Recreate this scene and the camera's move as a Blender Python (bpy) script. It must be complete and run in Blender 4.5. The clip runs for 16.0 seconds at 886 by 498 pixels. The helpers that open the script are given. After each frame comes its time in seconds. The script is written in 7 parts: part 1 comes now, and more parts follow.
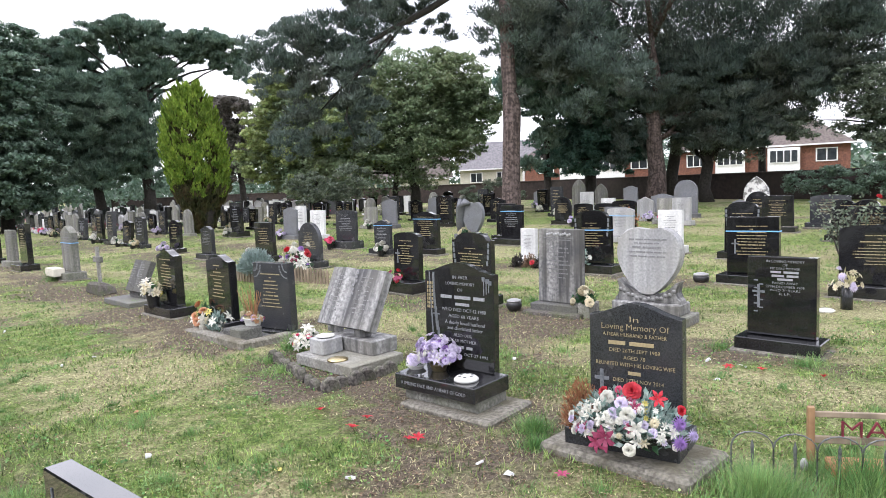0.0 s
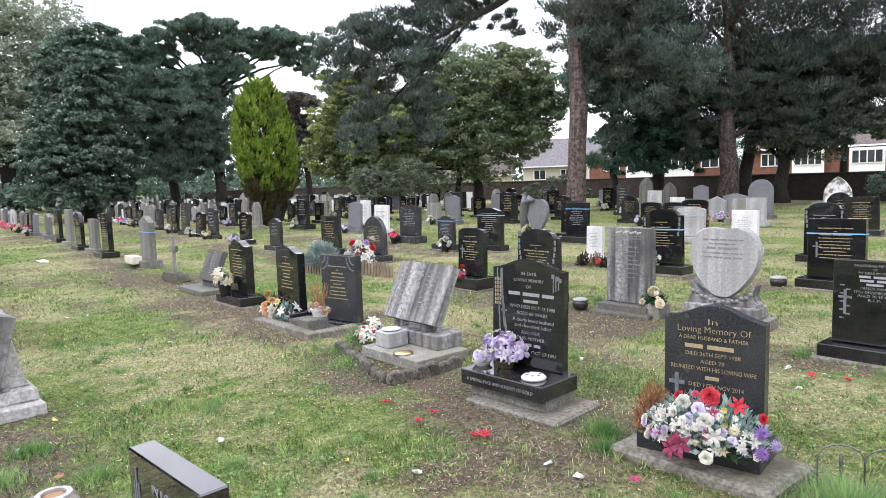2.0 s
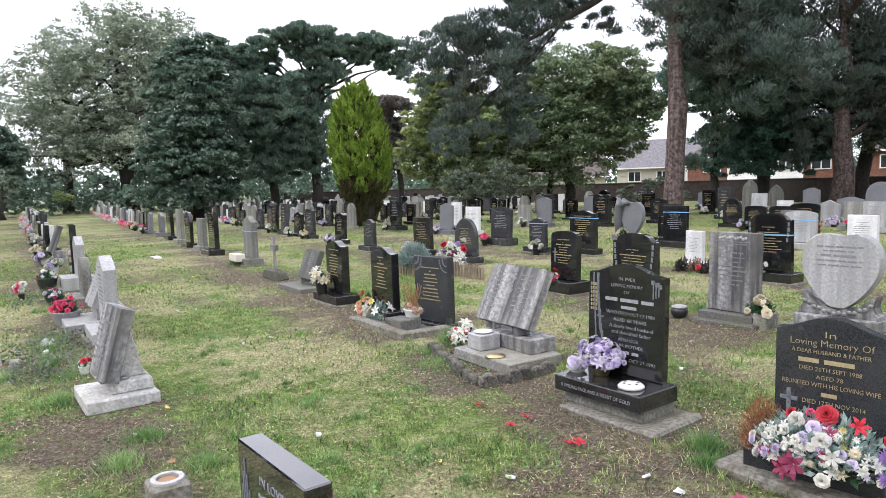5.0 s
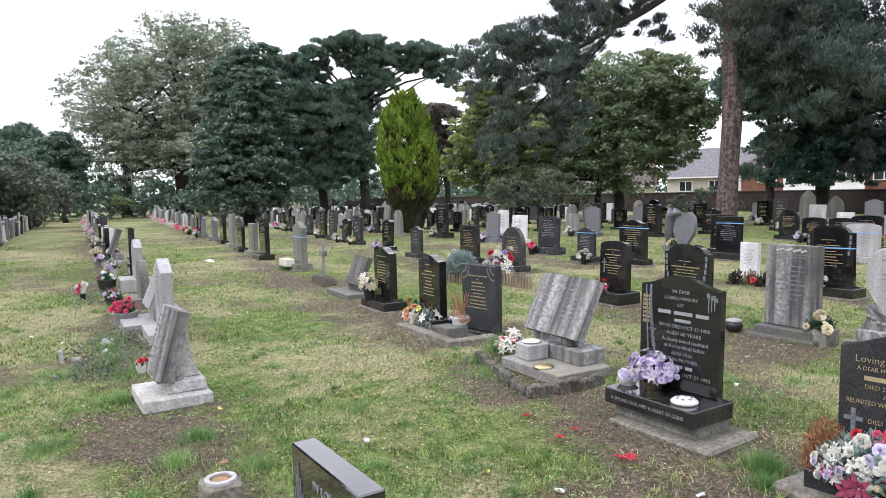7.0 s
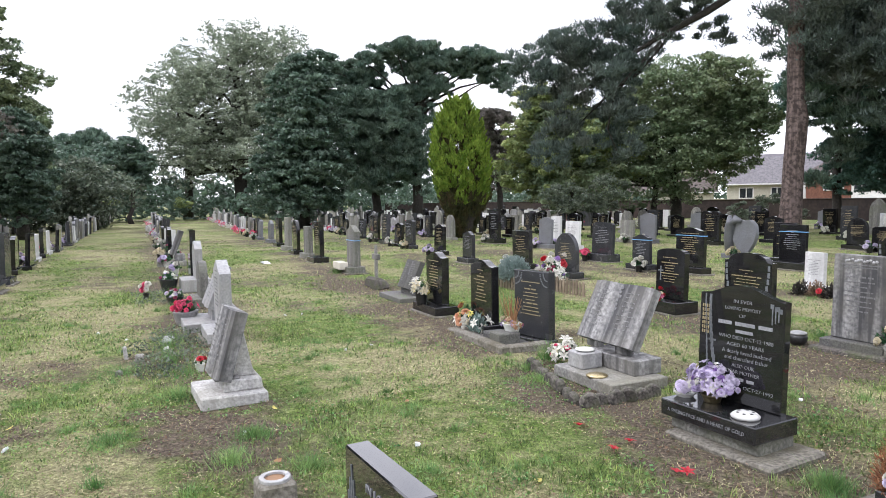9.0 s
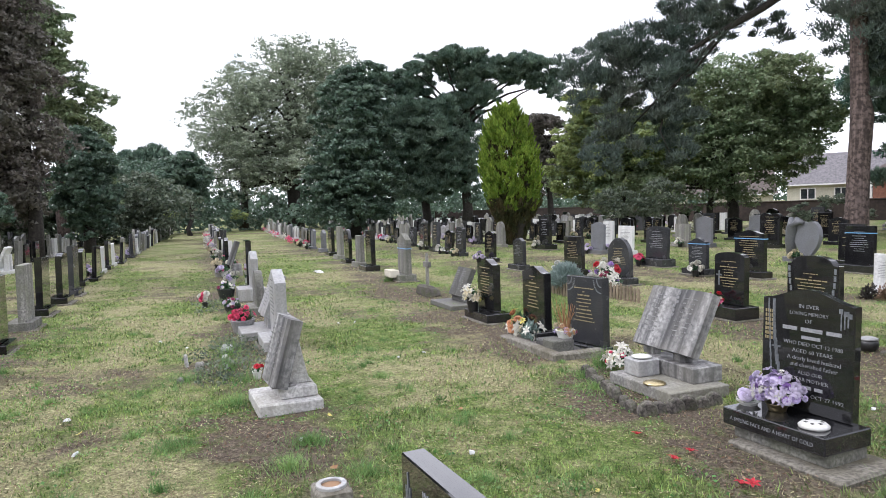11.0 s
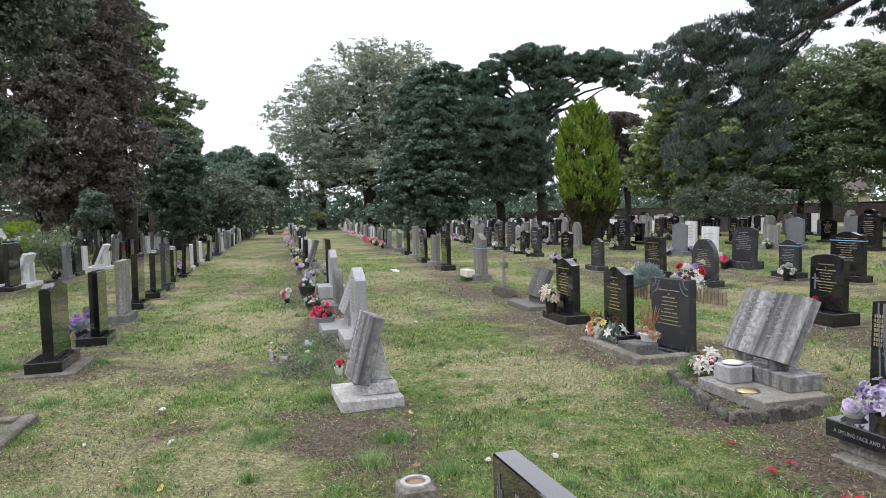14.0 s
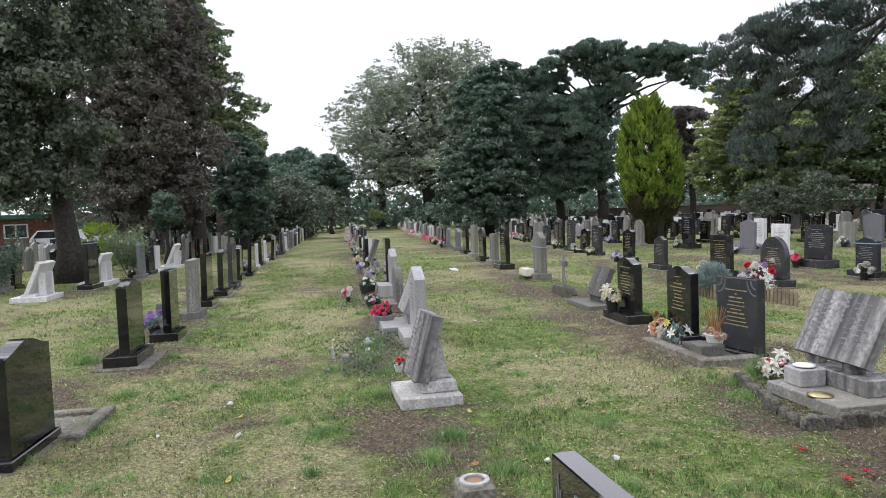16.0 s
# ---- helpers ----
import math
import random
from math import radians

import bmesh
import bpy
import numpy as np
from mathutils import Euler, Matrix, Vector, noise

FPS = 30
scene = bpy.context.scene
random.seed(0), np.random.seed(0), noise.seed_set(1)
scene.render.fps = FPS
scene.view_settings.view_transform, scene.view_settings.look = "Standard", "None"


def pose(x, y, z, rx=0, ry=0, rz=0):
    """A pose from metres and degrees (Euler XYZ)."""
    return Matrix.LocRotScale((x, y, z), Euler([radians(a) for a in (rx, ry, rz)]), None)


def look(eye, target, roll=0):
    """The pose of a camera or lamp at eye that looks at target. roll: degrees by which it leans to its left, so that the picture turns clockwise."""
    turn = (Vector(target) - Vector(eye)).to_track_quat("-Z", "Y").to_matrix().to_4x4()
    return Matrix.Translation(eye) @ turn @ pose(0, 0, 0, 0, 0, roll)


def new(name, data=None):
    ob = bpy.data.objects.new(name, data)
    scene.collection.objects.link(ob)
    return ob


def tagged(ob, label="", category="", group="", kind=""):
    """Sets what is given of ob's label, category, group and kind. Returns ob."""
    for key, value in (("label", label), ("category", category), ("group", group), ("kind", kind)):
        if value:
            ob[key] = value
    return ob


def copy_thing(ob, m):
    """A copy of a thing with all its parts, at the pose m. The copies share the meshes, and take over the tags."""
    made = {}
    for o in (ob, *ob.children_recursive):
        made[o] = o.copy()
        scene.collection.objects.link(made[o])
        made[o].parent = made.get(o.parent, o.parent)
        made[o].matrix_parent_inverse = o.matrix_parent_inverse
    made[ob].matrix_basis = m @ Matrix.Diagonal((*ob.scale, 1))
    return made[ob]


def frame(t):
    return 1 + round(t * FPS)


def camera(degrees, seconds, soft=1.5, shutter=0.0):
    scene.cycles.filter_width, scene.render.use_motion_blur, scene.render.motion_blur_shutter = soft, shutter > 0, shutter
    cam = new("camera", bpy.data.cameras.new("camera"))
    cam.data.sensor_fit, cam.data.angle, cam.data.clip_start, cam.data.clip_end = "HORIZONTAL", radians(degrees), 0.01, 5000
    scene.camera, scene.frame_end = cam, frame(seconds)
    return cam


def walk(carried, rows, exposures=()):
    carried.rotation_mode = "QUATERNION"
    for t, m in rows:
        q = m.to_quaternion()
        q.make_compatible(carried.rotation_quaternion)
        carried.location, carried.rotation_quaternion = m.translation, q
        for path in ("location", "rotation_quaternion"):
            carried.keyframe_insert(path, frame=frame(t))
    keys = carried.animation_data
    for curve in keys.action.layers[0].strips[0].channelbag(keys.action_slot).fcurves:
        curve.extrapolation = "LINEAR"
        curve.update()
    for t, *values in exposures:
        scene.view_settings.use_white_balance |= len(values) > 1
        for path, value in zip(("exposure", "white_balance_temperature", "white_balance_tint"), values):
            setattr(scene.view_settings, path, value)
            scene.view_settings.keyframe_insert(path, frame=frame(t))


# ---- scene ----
cam = camera(66.86, 16.0, soft=0.9)
# ---- camera and walk ----
EYE = 1.6
PATH = [
    (0.0, pose(0.146, -0.043, EYE -0.003, 84.22, 2.70, -0.32)),
    (0.5, pose(0.130, -0.027, EYE -0.008, 84.25, 2.71, 0.55)),
    (1.0, pose(0.107, -0.012, EYE -0.013, 84.24, 2.24, 1.80)),
    (1.5, pose(0.094, -0.001, EYE -0.014, 84.17, 1.94, 3.32)),
    (2.0, pose(0.084, -0.004, EYE -0.015, 84.14, 1.99, 4.95)),
    (2.5, pose(0.075, -0.009, EYE -0.009, 84.07, 2.15, 6.37)),
    (3.0, pose(0.066, 0.005, EYE -0.013, 84.09, 2.33, 7.87)),
    (3.5, pose(0.065, 0.004, EYE -0.010, 84.12, 2.46, 9.22)),
    (4.0, pose(0.056, 0.005, EYE -0.007, 84.15, 2.34, 10.50)),
    (6.5, pose(0.023, 0.005, EYE -0.011, 85.25, 1.43, 15.42)),
    (7.0, pose(0.010, 0.001, EYE -0.002, 85.30, 1.36, 16.52)),
    (7.5, pose(0.005, -0.000, EYE -0.001, 85.35, 1.02, 17.66)),
    (8.0, pose(0.000, 0.000, EYE +0.000, 85.45, 0.88, 18.79)),
    (8.5, pose(-0.005, 0.005, EYE -0.003, 85.59, 0.89, 19.83)),
    (9.0, pose(-0.007, 0.007, EYE -0.002, 85.81, 0.92, 20.95)),
    (11.5, pose(-0.025, 0.015, EYE -0.005, 86.63, 2.34, 26.14)),
    (12.0, pose(-0.031, 0.019, EYE -0.004, 86.68, 2.60, 27.08)),
    (12.5, pose(-0.048, 0.023, EYE -0.010, 86.73, 2.50, 27.98)),
    (13.0, pose(-0.072, 0.020, EYE -0.013, 86.72, 2.29, 28.94)),
    (13.5, pose(-0.091, 0.007, EYE -0.008, 86.71, 2.00, 29.97)),
    (14.0, pose(-0.098, 0.008, EYE -0.014, 86.77, 1.89, 31.40)),
    (14.5, pose(-0.102, 0.009, EYE -0.012, 86.75, 2.02, 32.80)),
    (15.0, pose(-0.094, 0.010, EYE -0.012, 86.75, 2.08, 34.22)),
    (15.5, pose(-0.091, 0.001, EYE -0.007, 86.77, 2.15, 35.40)),
    (16.0, pose(-0.087, -0.003, EYE -0.009, 86.84, 2.31, 36.41)),
]
EXPOSURE = [(0.0, 0.36, 6060, 17), (3.5, 0.27, 6060, 17), (6.5, 0.15, 6060, 17), (9.0, 0.08, 6060, 17), (12.5, -0.1, 6060, 17), (16.0, -0.25, 6060, 17)]
walk(cam, PATH, EXPOSURE)

# ---- sky and sun: bright overcast with a few thin blue gaps ----
sky_world = bpy.data.worlds.new("overcast_sky")
scene.world = sky_world
sky_world.use_nodes = True
_t = sky_world.node_tree
_bg = _t.nodes["Background"]
_sky = _t.nodes.new("ShaderNodeTexSky")
_sky.sky_type, _sky.sun_disc = "NISHITA", False
_sky.sun_elevation, _sky.sun_rotation = radians(48), radians(-120)
_t.links.new(_sky.outputs[0], _bg.inputs[0])
_bg.inputs[1].default_value = 0.15
_cloud = _t.nodes.new("ShaderNodeBackground")
_cloud.inputs[0].default_value = (0.985, 0.99, 1.0, 1)
_tc = _t.nodes.new("ShaderNodeTexCoord")
# an overcast sky is brightest overhead
_up = _t.nodes.new("ShaderNodeSeparateXYZ")
_t.links.new(_tc.outputs["Generated"], _up.inputs[0])
_glow = _t.nodes.new("ShaderNodeMapRange")
_glow.inputs[1].default_value, _glow.inputs[2].default_value = 0.0, 1.0
_glow.inputs[3].default_value, _glow.inputs[4].default_value = 1.3, 2.4
_t.links.new(_up.outputs[2], _glow.inputs[0])
_t.links.new(_glow.outputs[0], _cloud.inputs[1])
_nz = _t.nodes.new("ShaderNodeTexNoise")
_nz.inputs["Scale"].default_value, _nz.inputs["Detail"].default_value = 3.0, 6.0
_rp = _t.nodes.new("ShaderNodeValToRGB")
_rp.color_ramp.elements[0].position, _rp.color_ramp.elements[1].position = 0.30, 0.46
_rp.color_ramp.elements[0].color = (0.45, 0.45, 0.45, 1)
_mx = _t.nodes.new("ShaderNodeMixShader")
_t.links.new(_tc.outputs["Generated"], _nz.inputs["Vector"])
_t.links.new(_nz.outputs[0], _rp.inputs[0])
_t.links.new(_rp.outputs[0], _mx.inputs[0])
_t.links.new(_bg.outputs[0], _mx.inputs[1])
_t.links.new(_cloud.outputs[0], _mx.inputs[2])
_t.links.new(_mx.outputs[0], _t.nodes["World Output"].inputs[0])

sun = new("sun", bpy.data.lights.new("sun", "SUN"))
sun.data.energy, sun.data.angle, sun.data.color = 1.7, radians(14), (1.0, 0.96, 0.9)
sun.matrix_world = look((0, 0, 0), (0.58, 0.33, -0.74))


# ---- materials ----
def material(name, dark, light, scale=20.0, rough=0.5, rough2=None, bump=0.2, metal=0.0, stain=None, stain_scale=2.5,
             stain_amount=0.5, streak=None, streak_amount=0.6, vary=0.15, per_island=False, leaf=False, low=0.35, high=0.65, detail=6.0, hue=0.0):
    """A surface with grain (dark to light), broad stains and, where asked, streaks that run down it."""
    m = bpy.data.materials.new(name)
    m.use_nodes = True
    t = m.node_tree
    n, l = t.nodes, t.links
    p = n["Principled BSDF"]
    tc = n.new("ShaderNodeTexCoord")

    def noise_at(s, d=detail, stretch=None):
        k = n.new("ShaderNodeTexNoise")
        k.inputs["Scale"].default_value, k.inputs["Detail"].default_value = s, d
        if stretch:
            mp = n.new("ShaderNodeMapping")
            mp.inputs["Scale"].default_value = stretch
            l.new(tc.outputs["Object"], mp.inputs["Vector"])
            l.new(mp.outputs[0], k.inputs["Vector"])
        else:
            l.new(tc.outputs["Object"], k.inputs["Vector"])
        return k

    def ramp(src, a, b, c0, c1):
        r = n.new("ShaderNodeValToRGB")
        r.color_ramp.elements[0].position, r.color_ramp.elements[1].position = a, b
        r.color_ramp.elements[0].color, r.color_ramp.elements[1].color = (*c0, 1), (*c1, 1)
        l.new(src, r.inputs[0])
        return r.outputs[0]

    def mix(fac, a, b):
        k = n.new("ShaderNodeMix")
        k.data_type = "RGBA"
        if isinstance(fac, float):
            k.inputs[0].default_value = fac
        else:
            l.new(fac, k.inputs[0])
        l.new(a, k.inputs[6])
        if isinstance(b, tuple):
            k.inputs[7].default_value = (*b, 1)
        else:
            l.new(b, k.inputs[7])
        return k.outputs[2]

    grain = noise_at(scale)
    col = ramp(grain.outputs[0], low, high, dark, light)
    if streak:
        s = noise_at(1.0, 8.0, (11.0, 11.0, 0.7))
        col = mix(ramp(s.outputs[0], 0.4, 0.62, (0, 0, 0), (streak_amount,) * 3), col, streak)
    if stain:
        s = noise_at(stain_scale, 5.0)
        col = mix(ramp(s.outputs[0], 0.45, 0.68, (0, 0, 0), (stain_amount,) * 3), col, stain)
    if vary or hue:
        h = n.new("ShaderNodeHueSaturation")
        if per_island:
            src = n.new("ShaderNodeNewGeometry").outputs["Random Per Island"]
        else:
            src = n.new("ShaderNodeObjectInfo").outputs["Random"]
        mr = n.new("ShaderNodeMapRange")
        mr.inputs[3].default_value, mr.inputs[4].default_value = 1 - vary, 1 + vary
        l.new(src, mr.inputs[0])
        l.new(mr.outputs[0], h.inputs["Value"])
        if hue:
            m2 = n.new("ShaderNodeMapRange")
            m2.inputs[3].default_value, m2.inputs[4].default_value = 0.5 - hue, 0.5 + hue
            mm = n.new("ShaderNodeMath")
            mm.operation = "FRACT"
            m3 = n.new("ShaderNodeMath")
            m3.operation = "MULTIPLY"
            m3.inputs[1].default_value = 7.31
            l.new(src, m3.inputs[0])
            l.new(m3.outputs[0], mm.inputs[0])
            l.new(mm.outputs[0], m2.inputs[0])
            l.new(m2.outputs[0], h.inputs["Hue"])
        l.new(col, h.inputs["Color"])
        col = h.outputs[0]
    l.new(col, p.inputs["Base Color"])
    p.inputs["Metallic"].default_value = metal
    if rough2 is None:
        p.inputs["Roughness"].default_value = rough
    else:
        r2 = noise_at(stain_scale * 2, 5.0)
        mr = n.new("ShaderNodeMapRange")
        mr.inputs[1].default_value, mr.inputs[2].default_value = 0.3, 0.7
        mr.inputs[3].default_value, mr.inputs[4].default_value = rough, rough2
        l.new(r2.outputs[0], mr.inputs[0])
        l.new(mr.outputs[0], p.inputs["Roughness"])
    if bump:
        b = n.new("ShaderNodeBump")
        b.inputs["Strength"].default_value, b.inputs["Distance"].default_value = bump, 0.01
        l.new(grain.outputs[0], b.inputs["Height"])
        l.new(b.outputs[0], p.inputs["Normal"])
    if name.startswith("polished"):
        p.inputs["Specular IOR Level"].default_value = 0.1
        p.inputs["Coat Weight"].default_value, p.inputs["Coat Roughness"].default_value, p.inputs["Coat IOR"].default_value = 1.0, 0.03, 1.5
    if leaf:
        p.inputs["Specular IOR Level"].default_value = 0.45
        tr = n.new("ShaderNodeBsdfTranslucent")
        l.new(col, tr.inputs[0])
        ms = n.new("ShaderNodeMixShader")
        ms.inputs[0].default_value = 0.35
        l.new(p.outputs[0], ms.inputs[1])
        l.new(tr.outputs[0], ms.inputs[2])
        l.new(ms.outputs[0], n["Material Output"].inputs[0])
    return m


BLACK = material("polished_black_granite", (0.006, 0.006, 0.007), (0.03, 0.03, 0.032), 160, 0.06, 0.2, bump=0.02, vary=0.3, stain=(0.05, 0.052, 0.05), stain_amount=0.25, low=0.5, high=0.75)
MIRROR = material("polished_jet_granite", (0.005, 0.005, 0.006), (0.018, 0.018, 0.02), 160, 0.05, 0.1, bump=0.0, vary=0.05, low=0.5, high=0.75)
MIRROR.node_tree.nodes["Principled BSDF"].inputs["Coat IOR"].default_value = 2.0
DARKGREY = material("dark_grey_granite", (0.012, 0.0125, 0.0145), (0.045, 0.047, 0.053), 140, 0.14, 0.3, bump=0.03, vary=0.25, stain=(0.09, 0.09, 0.085), stain_amount=0.3)
MIDGREY = material("mid_grey_granite", (0.085, 0.09, 0.1), (0.19, 0.195, 0.21), 110, 0.35, 0.55, bump=0.05, stain=(0.09, 0.09, 0.08), vary=0.2)
MARBLE = material("weathered_grey_marble", (0.15, 0.15, 0.148), (0.37, 0.365, 0.355), 30, 0.6, bump=0.12, streak=(0.04, 0.04, 0.043), streak_amount=0.95, stain=(0.17, 0.16, 0.13), stain_amount=0.5, vary=0.15)
PALE = material("pale_lichened_marble", (0.27, 0.272, 0.275), (0.43, 0.43, 0.425), 40, 0.5, bump=0.1, streak=(0.16, 0.16, 0.165), streak_amount=0.5, stain=(0.3, 0.29, 0.25), stain_amount=0.5, vary=0.12)
WHITE = material("white_marble", (0.55, 0.55, 0.545), (0.7, 0.7, 0.69), 25, 0.5, bump=0.06, streak=(0.36, 0.36, 0.355), streak_amount=0.4, vary=0.08)
SANDST = material("weathered_sandstone", (0.12, 0.117, 0.105), (0.34, 0.33, 0.3), 45, 0.85, bump=0.4, streak=(0.08, 0.08, 0.075), stain=(0.13, 0.14, 0.08), stain_amount=0.6, vary=0.25)
CONCRETE = material("weathered_concrete", (0.095, 0.088, 0.072), (0.23, 0.215, 0.18), 40, 0.95, bump=0.6, stain=(0.085, 0.075, 0.045), stain_amount=0.85, stain_scale=4.0, vary=0.15)
SLATE = material("dark_kerb_stone", (0.05, 0.05, 0.048), (0.15, 0.148, 0.14), 60, 0.8, bump=0.4, stain=(0.12, 0.12, 0.08), vary=0.25)
STEP = material("weathered_pale_stone", (0.32, 0.32, 0.305), (0.58, 0.57, 0.55), 45, 0.8, bump=0.3, streak=(0.22, 0.21, 0.2), streak_amount=0.5, stain=(0.26, 0.25, 0.19), stain_amount=0.45, vary=0.1)
GREYSTEP = material("weathered_grey_stone", (0.17, 0.168, 0.155), (0.36, 0.35, 0.325), 45, 0.85, bump=0.3, streak=(0.12, 0.12, 0.11), streak_amount=0.5, stain=(0.18, 0.17, 0.115), stain_amount=0.6, vary=0.1)
MOSSY = material("mossy_edging_stone", (0.035, 0.032, 0.028), (0.14, 0.125, 0.11), 50, 0.95, bump=0.7, stain=(0.07, 0.085, 0.035), stain_amount=0.7, stain_scale=9.0, vary=0.25)
LICHEN = material("patchy_lichen_stone", (0.12, 0.12, 0.12), (0.62, 0.62, 0.6), 7, 0.85, bump=0.3, stain=(0.2, 0.19, 0.16), low=0.45, high=0.55)
GOLD = material("gilt_lettering", (0.26, 0.21, 0.11), (0.38, 0.31, 0.17), 60, 0.45, bump=0.0, vary=0.05)
SILVER = material("pale_cut_lettering", (0.19, 0.195, 0.205), (0.3, 0.305, 0.32), 60, 0.6, bump=0.0, vary=0.05)
CARVED = material("carved_grey_lettering", (0.13, 0.13, 0.135), (0.2, 0.2, 0.2), 60, 0.7, bump=0.0, vary=0.05)
FAINT = material("faint_carved_lettering", (0.12, 0.12, 0.12), (0.26, 0.258, 0.25), 30, 0.7, bump=0.0, vary=0.05)
ETCH = material("etched_granite", (0.09, 0.1, 0.11), (0.17, 0.18, 0.19), 60, 0.6, bump=0.0, vary=0.05)
HOLE_SHADE = material("black_hole_shade", (0.03, 0.03, 0.03), (0.06, 0.06, 0.06), 60, 0.6, bump=0.0, vary=0.05)
STRAP = material("blue_strap", (0.12, 0.33, 0.6), (0.2, 0.43, 0.7), 60, 0.5, bump=0.0, vary=0.05)
POT_BLACK = material("black_plastic", (0.012, 0.012, 0.013), (0.03, 0.03, 0.03), 50, 0.4, bump=0.05)
POT_WHITE = material("white_glazed_pot", (0.6, 0.6, 0.57), (0.72, 0.72, 0.69), 25, 0.4, bump=0.05, stain=(0.4, 0.38, 0.32), stain_amount=0.4)
BRASS = material("tarnished_brass", (0.3, 0.24, 0.12), (0.45, 0.38, 0.22), 40, 0.35, metal=0.9, bump=0.05)
RUSTY = material("rusty_brown_sprigs", (0.16, 0.06, 0.025), (0.33, 0.15, 0.07), 30, 0.8, bump=0.0, vary=0.3, per_island=True)
WOOD = material("weathered_wood", (0.16, 0.12, 0.08), (0.3, 0.24, 0.17), 9, 0.8, bump=0.3, streak=(0.1, 0.08, 0.06), vary=0.15)
WOODB = material("varnished_wood", (0.2, 0.11, 0.05), (0.33, 0.2, 0.1), 12, 0.6, bump=0.2, streak=(0.13, 0.07, 0.04))
IRON = material("grey_wire", (0.08, 0.085, 0.085), (0.16, 0.165, 0.16), 60, 0.5, metal=0.5, bump=0.1)
BARK = material("pine_bark", (0.042, 0.031, 0.028), (0.155, 0.115, 0.1), 10, 0.95, bump=1.0, streak=(0.035, 0.025, 0.022), streak_amount=0.9, stain=(0.17, 0.13, 0.12), stain_amount=0.5, stain_scale=5.0, vary=0.1, low=0.38, high=0.6)
BARK2 = material("dark_bark", (0.018, 0.016, 0.014), (0.055, 0.048, 0.04), 12, 0.95, bump=0.8, streak=(0.022, 0.02, 0.017), vary=0.1)
L_PINE = material("pine_needles", (0.08, 0.14, 0.105), (0.19, 0.27, 0.2), 1.2, 0.6, bump=0.0, vary=0.35, per_island=True, leaf=True, hue=0.02, stain=(0.07, 0.06, 0.03), stain_scale=0.5, stain_amount=0.3)
L_PINE2 = material("brownish_pine_needles", (0.066, 0.1, 0.084), (0.14, 0.185, 0.158), 0.7, 0.6, bump=0.0, vary=0.35, per_island=True, leaf=True, hue=0.02, stain=(0.14, 0.085, 0.05), stain_scale=0.45, stain_amount=0.28)
L_BROAD = material("broad_leaves", (0.13, 0.19, 0.1), (0.26, 0.335, 0.19), 0.5, 0.5, bump=0.0, vary=0.35, per_island=True, leaf=True, hue=0.02, stain=(0.22, 0.22, 0.09), stain_scale=0.3, stain_amount=0.5)
L_ASH = material("grey_green_leaves", (0.19, 0.235, 0.165), (0.38, 0.43, 0.32), 0.6, 0.5, bump=0.0, vary=0.35, per_island=True, leaf=True, hue=0.015)
L_HOLLY = material("dark_holly_leaves", (0.07, 0.122, 0.085), (0.16, 0.23, 0.165), 1.0, 0.35, bump=0.0, vary=0.35, per_island=True, leaf=True, hue=0.015)
L_COPPER = material("copper_beech_leaves", (0.12, 0.11, 0.095), (0.21, 0.185, 0.16), 0.5, 0.5, bump=0.0, vary=0.35, per_island=True, leaf=True, hue=0.02, stain=(0.1, 0.12, 0.075), stain_scale=0.4, stain_amount=0.6)
L_LIME = material("lime_tree_leaves", (0.06, 0.085, 0.056), (0.2, 0.24, 0.17), 2.6, 0.5, bump=0.0, vary=0.4, per_island=True, leaf=True, hue=0.02)
L_POPLAR = material("fresh_green_leaves", (0.15, 0.2, 0.07), (0.3, 0.36, 0.13), 0.5, 0.5, bump=0.0, vary=0.35, per_island=True, leaf=True, hue=0.02)
L_CEDAR = material("blue_green_needles", (0.05, 0.115, 0.085), (0.1, 0.19, 0.145), 0.8, 0.55, bump=0.0, vary=0.3, per_island=True, leaf=True, hue=0.015)
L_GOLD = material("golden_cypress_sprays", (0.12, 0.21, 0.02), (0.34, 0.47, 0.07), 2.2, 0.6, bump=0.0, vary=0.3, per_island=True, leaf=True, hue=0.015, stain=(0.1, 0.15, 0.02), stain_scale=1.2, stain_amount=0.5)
L_GOLD2 = material("brown_cypress_base_and_inner_shade", (0.04, 0.05, 0.018), (0.095, 0.095, 0.035), 2.0, 0.8, bump=0.0, vary=0.35, per_island=True, leaf=True, stain=(0.1, 0.06, 0.03), stain_amount=0.7)
L_LAV = material("silvery_sprigs", (0.16, 0.22, 0.2), (0.3, 0.37, 0.35), 6, 0.7, bump=0.0, vary=0.25, per_island=True, leaf=True)
L_GREEN = material("flower_foliage", (0.02, 0.07, 0.03), (0.06, 0.14, 0.06), 12, 0.5, bump=0.0, vary=0.35, per_island=True, leaf=True)
L_TEAL = material("artificial_teal_foliage", (0.1, 0.2, 0.17), (0.4, 0.47, 0.43), 30, 0.5, bump=0.0, vary=0.3, per_island=True, leaf=True)
L_GRASS = material("grass_blades", (0.06, 0.115, 0.024), (0.29, 0.395, 0.115), 7.0, 0.6, bump=0.0, vary=0.7, per_island=True, leaf=True, hue=0.03, low=0.36, high=0.64)
L_TALL = material("long_green_grass", (0.085, 0.19, 0.05), (0.23, 0.36, 0.12), 2.0, 0.6, bump=0.0, vary=0.45, per_island=True, leaf=True, hue=0.03)
L_STRAW = material("dry_grass_straw", (0.27, 0.25, 0.13), (0.52, 0.49, 0.28), 6.0, 0.7, bump=0.0, vary=0.55, per_island=True, leaf=True)
